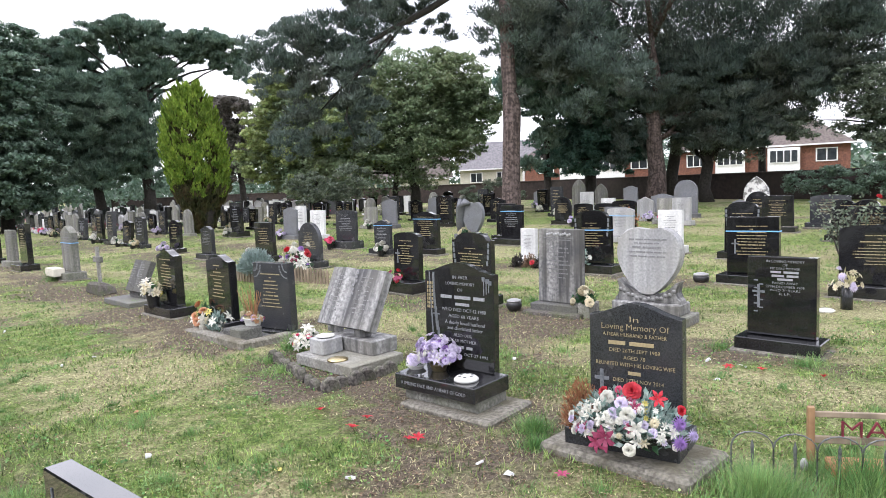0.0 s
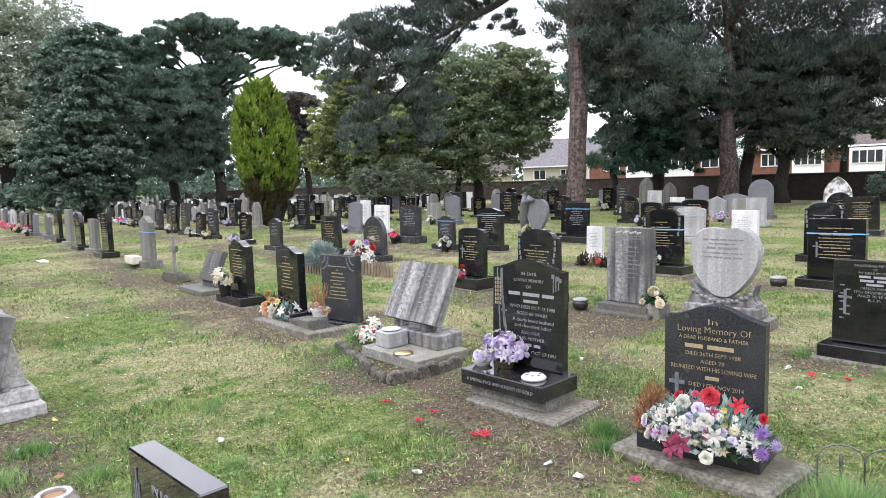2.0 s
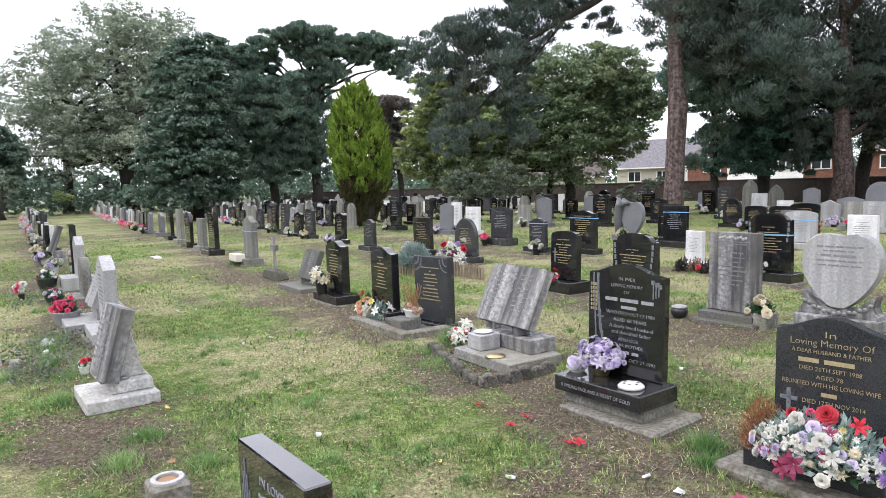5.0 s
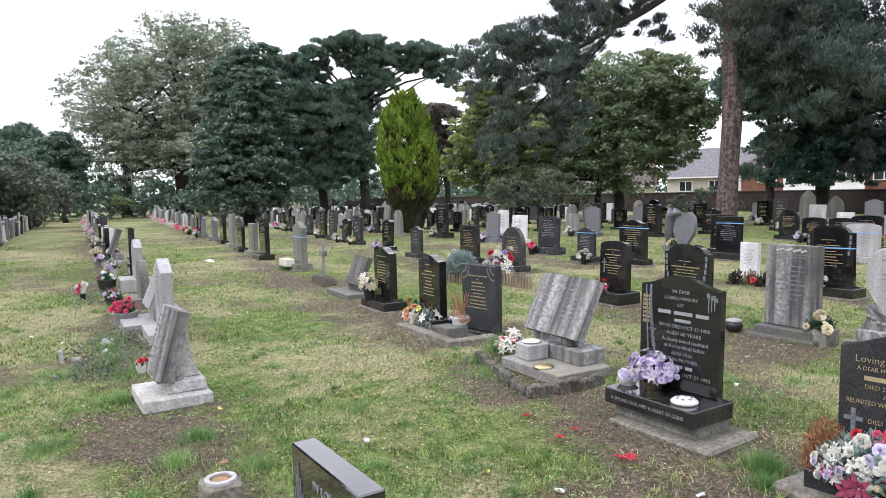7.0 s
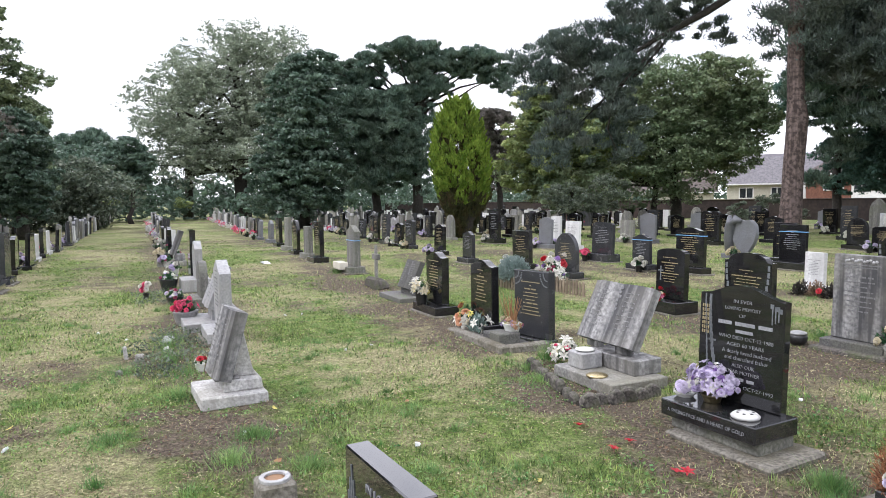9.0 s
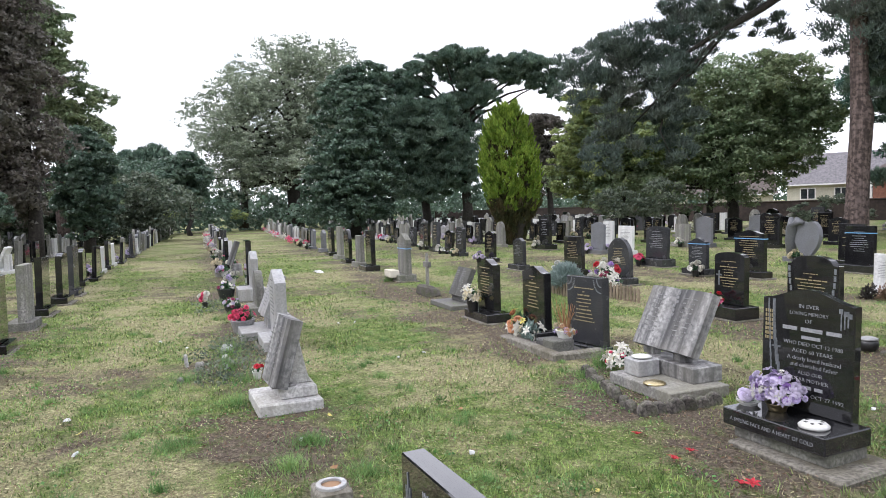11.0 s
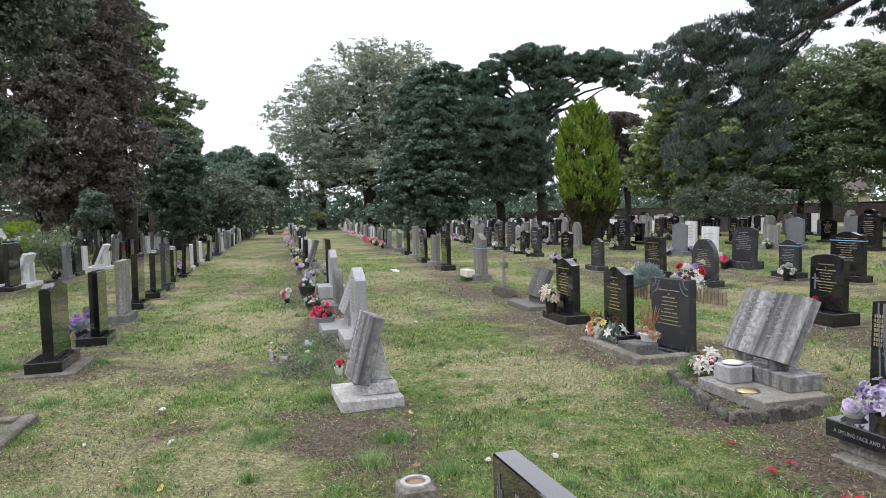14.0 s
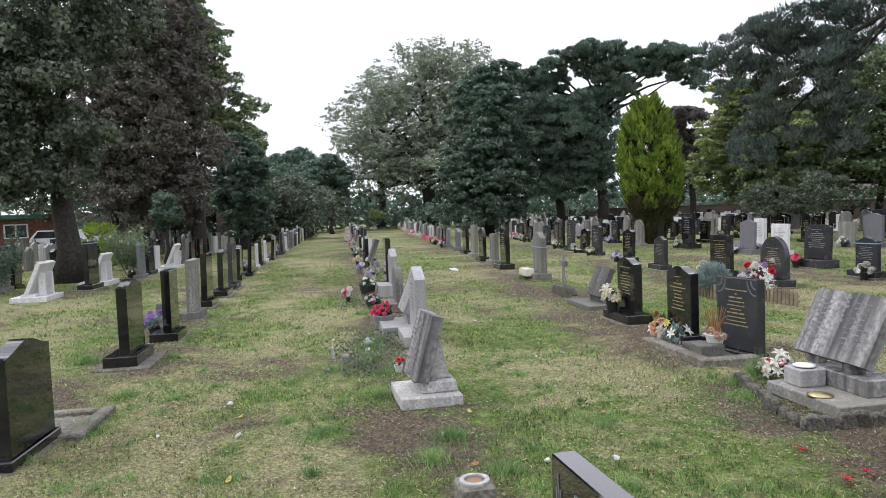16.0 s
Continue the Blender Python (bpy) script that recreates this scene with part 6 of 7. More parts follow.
stone(16.0, -17.0, "twin", 0.75, 1.1, BLACK, None, GOLD, "black twin-arched headstone with white flowers")
stone(18.0, -16.2, "ogee", 0.72, 1.03, MIDGREY, None, CARVED, "grey-blue headstone with curved top")
stone(18.7, -15.9, "flat", 0.7, 0.78, SANDST, None, CARVED, "low brown-grey headstone on short grass")
stone(8.8, -16.4, "camber", 0.7, 0.86, BLACK, None, GOLD, "black headstone with gilt verse and brown shrub")
stone(11.7, -20.6, "flat", 0.5, 0.75, WHITE, None, CARVED, "small white headstone on short grass")
stone(10.2, -20.3, "peak", 0.6, 0.78, PALE, None, CARVED, "pale grey pointed headstone")
stone(9.5, -21.8, "round", 0.78, 1.26, MIDGREY, None, None, "tall grey round-topped headstone")
stone(9.9, -20.9, "ogee", 0.75, 0.85, MIDGREY, None, CARVED, "blue-grey headstone with curved top")
stone(15.5, -26.6, "gothic", 0.6, 1.15, SANDST, None, None, "mossy pointed old headstone near the wall")
stone(16.3, -26.0, "gothic", 0.62, 1.4, SANDST, None, None, "tall slender pointed old headstone")
stone(7.4, -22.2, "gothic", 0.76, 1.28, LICHEN, None, None, "pointed old headstone patched with white lichen")
stone(5.2, -17.2, "flat", 0.7, 0.88, BLACK, None, GOLD, "black headstone with gilt verse")
stone(6.0, -18.2, "round", 0.6, 0.95, BLACK, None, GOLD, "black round-topped headstone on short grass")
stone(3.2, -15.4, "twin", 0.85, 0.85, BLACK, None, GOLD, "black double-arched headstone on short grass")
stone(4.4, -18.5, "camber", 0.9, 0.82, DARKGREY, None, GOLD, "dark wide headstone with wavy top")
stone(2.6, -13.9, "flat", 0.8, 0.8, BLACK, None, GOLD, "black wide headstone behind rose shrub")
stone(6.6, -18.9, "broken", 0.6, 0.72, MIDGREY, None, None, "rough-hewn grey boulder headstone")
stone(8.3, -18.8, "flat", 0.55, 0.8, PALE, None, CARVED, "pale stone headstone on short grass")
stone(9.0, -19.2, "flat", 0.5, 0.78, SANDST, None, None, "old square stepped stone")
stone(7.6, -14.0, "camber", 0.66, 0.8, PALE, None, CARVED, "pale grey headstone with blue strap", strap=0.7)
stone(8.4, -15.2, "flat", 0.6, 0.75, MIDGREY, None, CARVED, "grey flat headstone on short grass")
stone(12.2, -18.6, "round", 0.6, 0.9, BLACK, None, GOLD, "black arched headstone with gilt lettering")
stone(11.2, -18.2, "camber", 0.66, 0.7, BLACK, None, GOLD, "low black headstone on short grass")
stone(10.2, -17.8, "camber", 0.66, 0.72, BLACK, None, GOLD, "low black cambered headstone")


def heart_stone():
    r = thing("headstone", at(3.22, -6.72, 0, 2), "large pale heart-shaped marble headstone with carved roses", "headstone", "rows of headstones")
    part("footing", box(0.9, 0.42, 0.15, 0, 0, -0.05, 0.012, 1, 0.006), SANDST, r, "rough grey stone footing")
    part("plinth", box(0.76, 0.3, 0.12, 0, 0, 0.095, 0.012, 0.99), MARBLE, r)
    cradle = [(-0.37, 0.21), (0.37, 0.21), (0.36, 0.245), (0.325, 0.27), (0.305, 0.32), (0.315, 0.38), (0.345, 0.44), (0.31, 0.43), (0.25, 0.36), (0.16, 0.3), (0.0, 0.27)]
    part("cradle", prism(cradle + [(-x, z) for x, z in cradle[:1:-1][1:]], -0.085, 0.085, 0.008), MARBLE, r, "streaked marble cradle with carved rose swags")
    hs = part("heart", prism([(x, z - 0.28) for x, z in heart_outline(0.7, 0.28, 1.0)], -0.075, 0.06, 0.014), PALE, r, "pale heart-shaped slab")
    hs.matrix_basis = pose(0, 0, 0.28, -3, 0, 0)
    lettering(hs, [(None, 0.59, 0.026, 0.42, 0), (None, 0.55, 0.024, 0.3, 0), (None, 0.5, 0.042, 0.34, 0), (None, 0.455, 0.024, 0.42, 0), (None, 0.41, 0.024, 0.4, 0)], CARVED, -0.077)
    for i in range(14):
        x = -0.3 + 0.046 * i
        ros = part("carved_rose", lathe([(0.024, 0), (0.018, 0.007), (0.006, 0.01)], 8), MARBLE, r)
        ros.matrix_basis = pose(x, -0.086, 0.235 + 1.1 * x * x + 0.012 * (i % 2), 90, 0, 0)


def heart_outline(w, z0, z1):
    """A full heart with a short cleft and a rounded point."""
    pts = []
    for i in range(56):
        t = 2 * math.pi * i / 56
        x = 0.25 * math.sin(t) ** 3 + 0.75 * math.sin(t)
        z = 0.4 * (13 * math.cos(t) - 5 * math.cos(2 * t) - 2 * math.cos(3 * t) - math.cos(4 * t) + 2.5) / 14.5 + 0.6 * (math.cos(t) - 0.1)
        pts.append((-x * w / 2, z))
    lo, hi = min(p[1] for p in pts), max(p[1] for p in pts)
    return [(x, z0 + (z - lo) / (hi - lo) * (z1 - z0)) for x, z in pts]


heart_stone()
PLACED.append((3.05, -6.7))


def angel_stone():
    r = thing("headstone", at(12.1, -13.9, 0), "grey granite heart headstone with a carved draped form", "headstone", "rows of headstones")
    part("plinth", box(0.95, 0.36, 0.14, 0, 0, -0.02, 0.01), MIDGREY, r)
    part("heart", prism([(x + 0.12, z) for x, z in heart_outline(0.72, 0.12, 0.98)], -0.06, 0.06, 0.012), MIDGREY, r)
    bm = bmesh.new()
    add_tube(bm, [(-0.32, -0.02, 0.1), (-0.34, -0.04, 0.5), (-0.26, -0.06, 0.85), (-0.1, -0.08, 1.0), (0.06, -0.08, 0.95)], [0.11, 0.13, 0.14, 0.1, 0.05], 10)
    add_tube(bm, [(-0.4, 0.05, 0.35), (-0.44, 0.06, 0.75), (-0.4, 0.05, 1.08)], [0.05, 0.11, 0.05], 8)
    smooth(part("carving", bm, MIDGREY, r, "weathered carved form leaning over the heart"))


angel_stone()
PLACED.append((12.1, -13.9))

# the row straight ahead, seen end on
open_book(5.7, -0.66, 0.5, 0.56, "leaning open-book headstone of streaked grey marble on two steps", [("pedestal", 0.34, 0.2, 0.02, 0, -0.02, 0.185)], 16, 0.1, MARBLE, 5)
_k = thing("stone_pedestal", at(5.72, -0.68, 0, 3), "pale stepped marble base with a tapering prop for the stone book", "pedestal")
part("base_slab", box(0.62, 0.52, 0.1, 0, 0, -0.01, 0.012, 0.98, 0.004), STEP, _k)
part("step", box(0.44, 0.31, 0.095, 0, 0.08, 0.09, 0.012, 0.97, 0.004), STEP, _k)
_bm = prism([(-0.03, 0.0), (0.21, 0.0), (0.16, 0.09), (0.1, 0.44), (0.02, 0.46)], -0.12, 0.12, 0.01)
_bm.transform(Matrix.Translation((0, 0, 0.185)) @ Matrix.Rotation(radians(90), 4, "Z"))
part("prop", _bm, STEP, _k, "tapering marble prop")
headstone(8.2, -0.95, "peak", 0.6, 0.94, PALE, (0.72, 0.36, 0.1), CARVED, "white marble headstone with carved relief and peaked top", d=0.13)
open_book(9.2, -0.95, 0.62, 0.58, "pale open-book headstone leaning back on marble base", [("base_slab", 0.85, 0.6, 0.12, 0, -0.1, -0.01), ("pedestal", 0.5, 0.3, 0.16, 0, 0.1, 0.11)], 22, 0.1, PALE)
headstone(11.2, -1.0, "round", 0.6, 0.7, SANDST, None, CARVED, "low pale rounded headstone", d=0.12)
headstone(13.1, -1.1, "peak", 0.56, 0.92, PALE, (0.7, 0.5, 0.2), CARVED, "white marble headstone with stepped base", d=0.13)
headstone(14.3, -1.1, "flat", 0.6, 1.08, BLACK, None, GOLD, "tall black flat-topped headstone", d=0.11)
open_book(18.9, -1.05, 0.6, 0.66, "grey open-book headstone on dark base", [("base_slab", 0.8, 0.7, 0.14, 0, -0.1, -0.01), ("pedestal", 0.45, 0.25, 0.16, 0, 0.1, 0.13)], 20, 0.1)
for _u in (5.7, 7.6, 9.2, 11.2, 12.6, 14.3, 18.9):
    PLACED.append((_u, -0.95))
# the polished stone close by the camera, only its upper part in view
_n1 = thing("headstone", at(1.98, -0.71, 0, 4), "polished black granite headstone with etched column and silver lettering", "headstone", "rows of headstones")
part("footing", box(0.8, 0.46, 0.08, 0, -0.05, -0.05, 0.012, 1, 0.006), CONCRETE, _n1)
part("plinth", box(0.74, 0.32, 0.1, 0, -0.05, 0.02, 0.006), BLACK, _n1)
_s1 = part("slab", box(0.52, 0.09, 0.63, 0, 0, 0.12, 0.005), MIRROR, _n1)
_e = bmesh.new()
for _i in range(5):
    add_box(_e, 0.008, 0.003, 0.42 - abs(_i - 2) * 0.05, -0.23 + _i * 0.016, -0.047, 0.28, 0)
tagged(part("etched_column", _e, ETCH, _s1, "etched fluted column"), kind="stuff")
lettering(_s1, [("IN LOVING", 0.65, 0.045, 0.24, 0.05), ("MEMORY OF", 0.59, 0.045, 0.27, 0.05), (None, 0.54, 0.05, 0.34, 0.05), (None, 0.48, 0.04, 0.3, 0.05)], SILVER, -0.047)
PLACED.append((1.9, -0.62))

# left-hand row, seen from behind
for _u, _n, _sh, _w, _h, _m, _lb in ((5.1, 2.225, "ogee", 0.66, 0.83, BLACK, "black shouldered headstone on concrete kerb seen from behind"), (8.22, 2.37, "ogee", 0.64, 0.97, BLACK, "tall black shouldered headstone on stepped plinth"),
                                     (9.6, 2.25, "flat", 0.5, 0.96, BLACK, "black flat-topped headstone on polished plinth"), (11.6, 2.34, "flat", 0.56, 0.98, SANDST, "grey weathered headstone with stone block"),
                                     (13.2, 2.4, "flat", 0.6, 1.0, BLACK, "black flat headstone on small plinth"), (14.85, 2.36, "ogee", 0.6, 1.0, BLACK, "black headstone with rounded shoulders"), (16.25, 2.36, "flat", 0.6, 1.07, DARKGREY, "dark grey tall headstone"),
                                     (18.2, 6.05, "flat", 0.7, 1.22, BLACK, "tall black headstone with blue straps")):
    headstone(_u, _n, _sh, _w, _h, _m, (_w + 0.1, 0.36 if _u > 6 else 0.2, 0.1 if _u > 6 else 0.05), None, _lb, random.uniform(-2, 2), random.uniform(0, 1.5), random.uniform(-1, 1), d=0.11, strap=0.94 if _n > 5 else None)
    PLACED.append((_u, _n))
_b = thing("stone_block", at(11.35, 2.75, 0), "weathered grey square flower block", "flower box")
part("block", box(0.2, 0.2, 0.32, 0, 0, 0, 0.012), SANDST, _b)
_e = thing("grave_kerb", at(5.72, 2.28, 0), "low concrete grave kerb with gravel and moss", "grave kerb")
for _a in ((0.8, 0.12, 0.1, 0, 0.28, -0.04), (0.8, 0.12, 0.1, 0, -0.6, -0.04), (0.12, 0.76, 0.1, -0.34, -0.16, -0.04), (0.56, 0.76, 0.06, 0.06, -0.16, -0.02)):
    part("kerb", box(*_a, 0.015, 1.0, 0.006), CONCRETE, _e)
_e = thing("paving_slab", at(8.22, 2.4, 0), "rough concrete slab beneath the headstone", "paving slab")
part("slab", box(0.9, 0.6, 0.07, 0, 0, -0.04, 0.015, 1, 0.01), CONCRETE, _e)
bouquet(at(9.9, 2.55, 0.06), "bright purple artificial flowers with teal leaves", (0.08, 0.1), [("lily", F_PURPLE, 12, 1.0), ("rose", F_PURPLE, 5, 0.9)], 0.16, 0.14, 0.2, L_TEAL, 90, 0, 0.08)
for _u, _n, _l in ((16.2, 6.55, "white leaning marble book monument on twin props"), (19.5, 6.3, "white marble book monument with two pillars"), (24.8, 5.6, "pale marble arched monument")):
    open_book(_u, _n, 0.85, 0.74, _l, [("base_slab", 0.95, 0.75, 0.12, 0, 0, -0.01), ("pillar", 0.1, 0.14, 0.5, -0.2, 0.2, 0.11), ("pillar", 0.1, 0.14, 0.5, 0.2, 0.2, 0.11), ("pedestal", 0.8, 0.3, 0.06, 0, -0.02, 0.11)], 24, 0.08, WHITE)
    PLACED.append((_u, _n))


# ---- the far rows: a few patterns repeated with small differences ----
def far_rows():
    r = random.Random(11)
    kinds = [("flat", 0.56, 0.95, BLACK, GOLD, "black granite headstone in the far rows"), ("ogee", 0.6, 0.9, BLACK, GOLD, "black shouldered headstone in the far rows"), ("camber", 0.62, 0.85, DARKGREY, SILVER, "dark grey headstone in the far rows"),
             ("round", 0.58, 0.9, SANDST, CARVED, "weathered round-topped headstone in the far rows"), ("flat", 0.55, 0.8, WHITE, CARVED, "white marble headstone in the far rows"), ("ogee", 0.66, 0.95, MIDGREY, CARVED, "mid grey headstone in the far rows"),
             ("flat", 0.6, 0.92, SANDST, CARVED, "grey square headstone in the far rows"), ("gothic", 0.62, 1.15, SANDST, None, "old pointed headstone in the far rows"), ("peak", 0.56, 0.9, PALE, CARVED, "pale pointed headstone in the far rows"),
             ("flat", 0.6, 1.02, DARKGREY, GOLD, "tall dark headstone in the far rows"), ("shoulder", 0.66, 0.92, BLACK, GOLD, "black arched headstone in the far rows")]
    used = {}
    trees = [(-20.4, 41.1), (-17.3, 40.4), (-22.6, 35.3), (-44.4, 57.8), (-52.2, 58.5), (-9.4, 26.6), (2.95, 26.8), (-27.6, 18.2), (-29.3, 15.2), (-36.7, 26.1), (-30.4, 22.9), (-20.1, 9.0), (10.2, 31.4), (12, 33.9), (8.2, 36.1), (-1.4, 40), (-44.5, 43.2), (-23.6, 11.6)]
    rows = [(2.8, -0.016, 17.5, 76, 1.15), (-0.7, -0.018, 20.5, 66, 1.25), (-3.6, -0.055, 29.0, 70, 1.25), (-6.4, -0.1, 19.0, 66, 1.3), (-9.2, -0.1, 22.5, 62, 1.3), (-12.0, -0.09, 23.0, 60, 1.3), (-15.0, -0.08, 20.0, 56, 1.4),
            (-18.0, -0.08, 14.0, 54, 1.5), (-21.0, -0.08, 13.0, 50, 1.6), (-24.0, -0.06, 9.0, 46, 2.0), (-27.5, -0.05, 18.0, 44, 2.6), (5.2, 0.02, 20.2, 64, 1.1), (8.0, 0.02, 17.5, 60, 1.15), (10.8, 0.02, 20.0, 56, 1.3), (13.6, 0.02, 24.0, 54, 1.5), (16.4, 0.02, 28.0, 52, 1.7)]
    for n0, k, u0, u1, step in rows:
        u = u0
        while u < u1:
            u += step * r.uniform(0.75, 1.35) * (1.0 if u < 30 else 0.48)
            n = n0 + k * u + r.uniform(-0.12, 0.12)
            m = at(u, n, r.uniform(-0.05, 0.02), r.uniform(-4, 4), r.uniform(-1, 4), r.uniform(-2, 2))
            p = m.translation
            if beyond_wall(p.x, p.y) > -1.6 or any(math.hypot(u - a, n - b) < 0.9 for a, b in PLACED) or any(math.hypot(p.x - a, p.y - b) < 1.3 for a, b in trees):
                continue
            if math.hypot(p.x, p.y) > 36:
                sh, w, h, st, lt, lb = r.choice(kinds + [kinds[4]] * 3 + [kinds[8]] * 2)
                far_stone(st, prism(outline(sh, w * r.uniform(0.9, 1.1), h * r.uniform(0.85, 1.12), -0.05), -0.055, 0.055, 0), m)
                if r.random() < 0.6:
                    BLOOMS[r.choice((0, 0, 0, 1, 2))].append(at(u + r.uniform(-0.3, 0.3), n + 0.35, 0.16).translation)
                continue
            i = r.choices(range(len(kinds)), (10, 9, 7, 6, 6, 7, 8, 3, 5, 7, 6))[0]
            if i not in used:
                sh, w, h, st, lt, lb = kinds[i]
                used[i] = headstone(u, n, sh, w, h, st, None, lt, lb, d=0.11, footing=False, seed=i)
                used[i].matrix_world = m
            else:
                q = copy_thing(used[i], m)
                q.scale = (r.uniform(0.88, 1.12), 1.0, r.uniform(0.85, 1.15))
            if r.random() < 0.55:
                far_posy(r, u - r.uniform(-0.2, 0.2), n + 0.3)


POSY, FAR, BLOOMS = [], {}, ([], [], [])


def far_stone(mat, bm, m):
    """Adds one stone to the joined mass of stones too far off to pick apart."""
    tmp = bpy.data.meshes.new("tmp")
    bm.to_mesh(tmp)
    bm.free()
    tmp.transform(m)
    FAR.setdefault(mat.name, (mat, bmesh.new()))[1].from_mesh(tmp)
    bpy.data.meshes.remove(tmp)



def far_posy(r, u, n):
    if len(POSY) < 5:
        c = (F_WHITE, F_PALELILAC, F_CREAM, F_PINK, F_WHITE)[len(POSY)]
        POSY.append(bouquet(at(u, n, 0), ("white", "pale lilac", "cream", "hot pink", "bright white")[len(POSY)] + " flowers in a pot before a grave", (0.08, 0.14), [("rose", c, 9, 1.2), ("daisy", F_WHITE, 4, 1.2)], 0.15, 0.13, 0.14, L_GREEN, 60, 0, 0.08))
    else:
        copy_thing(r.choice(POSY), at(u, n, 0, r.uniform(0, 360)))


far_rows()
_q = random.Random(5)
for _u, _n in PLACED:
    if _n < -7 and _q.random() < 0.55:
        far_posy(_q, _u + _q.uniform(-0.3, 0.3), _n + _q.uniform(0.25, 0.4))
for _m, _bm in FAR.values():
    tagged(part("distant_headstones", _bm, _m), "rows of distant headstones across the cemetery", "headstones", kind="stuff")
for _l, _m, _c in zip(BLOOMS, (F_WHITE, F_PALELILAC, F_PINK), ("white", "pale lilac", "hot pink")):
    _p = np.repeat(np.array([tuple(v) for v in _l]), 26, 0)
    _p = _p + rng.normal(size=_p.shape) * np.array([0.11, 0.11, 0.07])
    tagged(part("distant_flowers", leaf_mesh("distant_flowers", _p, unit(rng.normal(size=_p.shape)), np.full(len(_p), 0.11), np.full(len(_p), 0.09)), _m), _c + " flowers before distant graves", "flowers", kind="stuff")


# ---- small things among the graves ----
def flower_block():
    r = thing("flower_vase", at(3.5, -0.63, 0), "square weathered stone vase with a round empty holder", "vase")
    part("block", box(0.2, 0.2, 0.17, 0, 0, -0.02, 0.012, 0.96), CONCRETE, r)
    rim = part("rim", ring_mesh(0.082, 0.056, 0.016), PALE, r, "pale worn ring")
    rim.location = (0, 0, 0.15)
    smooth(part("hole", lathe([(0.055, 0.0), (0.055, 0.003), (0.03, 0.004)]), WOODB, r)).location = (0, 0, 0.151)


def ring_mesh(r1, r0, h, sides=24):
    bm = bmesh.new()
    loops = []
    for r, z in ((r1, 0), (r1, h * 0.8), (r1 * 0.97, h), (r0, h), (r0, 0)):
        loops.append([bm.verts.new((r * math.cos(2 * math.pi * k / sides), r * math.sin(2 * math.pi * k / sides), z)) for k in range(sides)])
    for a, b in zip(loops, loops[1:] + loops[:1]):
        for k in range(sides):
            bm.faces.new((a[k], a[(k + 1) % sides], b[(k + 1) % sides], b[k]))
    return bm


flower_block()
bouquet(at(9.5, -0.62, 0), "hot pink artificial roses in a white stone tub", (0.16, 0.18), [("rose", F_PINK, 14, 0.7), ("lily", F_PINK, 8, 0.65)], 0.16, 0.13, 0.14, L_GREEN, 120, 0.02, 0.09, pot_mat=PALE)
bouquet(at(11.4, -0.6, 0), "dark maroon and white flowers in a low pot", (0.13, 0.14), [("rose", F_MAROON, 4, 0.6), ("daisy", F_WHITE, 10, 0.8), ("rose", F_PALELILAC, 6, 0.6)], 0.17, 0.13, 0.12, L_GREEN, 120, 0, 0.09, pot_mat=DARKGREY)
bouquet(at(13.2, -0.6, 0), "white and maroon flowers in a dark trough", (0.16, 0.24), [("rose", F_MAROON, 5, 0.6), ("daisy", F_WHITE, 14, 0.8), ("daisy", F_LILAC, 6, 0.8)], 0.19, 0.14, 0.13, L_GREEN, 130, 0, 0.09, pot_mat=DARKGREY)
bouquet(at(12.4, -0.2, 0), "single pale pink flower on a stem", (0.05, 0.1), [("rose", F_WHITE, 3, 1.0), ("rose", F_PINK, 2, 1.0)], 0.08, 0.08, 0.14, L_GREEN, 40, 0.04, 0.06)
for _i in range(13):
    _u = 16.2 + _i * 2.3
    bouquet(at(_u, -0.75 - 0.02 * _u + random.uniform(-0.1, 0.35), 0), "mixed white, pink and mauve flowers before a grave", (0.1, 0.16), [("rose", random.choice((F_WHITE, F_CREAM, F_PALELILAC, F_WHITE)), 7, 1.1), ("daisy", random.choice((F_WHITE, F_PINK, F_LILAC, F_MAROON)), 6, 1.1)], 0.2, 0.16, 0.15, L_GREEN, 70, 0, 0.1, pot_mat=random.choice((POT_BLACK, POT_WHITE)))
bouquet(at(6.75, -0.55, 0), "small pot with a red artificial bloom", (0.045, 0.07), [("rose", F_RED, 2, 0.5), ("daisy", F_WHITE, 4, 0.6)], 0.05, 0.05, 0.05, L_GREEN, 20, 0, 0.05, pot_mat=POT_WHITE)


def silver_bush():
    r = thing("shrub", at(10.35, -6.2, 0), "rounded silvery-green lavender bush on bare stems", "shrub")
    for i in range(7):
        a = i * 0.9
        part("stem", add_tube(bmesh.new(), [(0.03 * math.cos(a), 0.03 * math.sin(a), -0.02), (0.1 * math.cos(a), 0.1 * math.sin(a), 0.22)], [0.018, 0.012], 5), BARK2, r)
    f = part("foliage", sprig_mesh(3200, 0.33, 0.33, 0.38, 0.1, 0.4, 0.16), L_LAV, r)
    f.location = (0, 0, 0.2)
    g = part("foliage", sprig_mesh(1200, 0.3, 0.3, 0.16, 0.09, -0.3, 0.16), L_LAV, r)
    g.matrix_basis = pose(0, 0, 0.26, 180, 0, 0)


silver_bush()


def picket_edging(u0, u1, n, label):
    r = thing("picket_edging", at((u0 + u1) / 2, n, 0), label, "fence")
    w = abs(u1 - u0)
    k = int(w / 0.085)
    for i in range(k):
        x = -w / 2 + (i + 0.5) * w / k
        h = 0.23 + 0.02 * (i % 3)
        part("picket", prism([(x - 0.028, -0.03), (x + 0.028, -0.03), (x + 0.028, h - 0.03), (x, h), (x - 0.028, h - 0.03)], -0.01, 0.01, 0.003), WOOD, r)
    for z in (0.07, 0.15):
        part("rail", box(w, 0.012, 0.022, 0, 0.016, z, 0.002), WOOD, r)


picket_edging(8.75, 9.75, -6.58, "weathered low wooden picket edging round a grave")
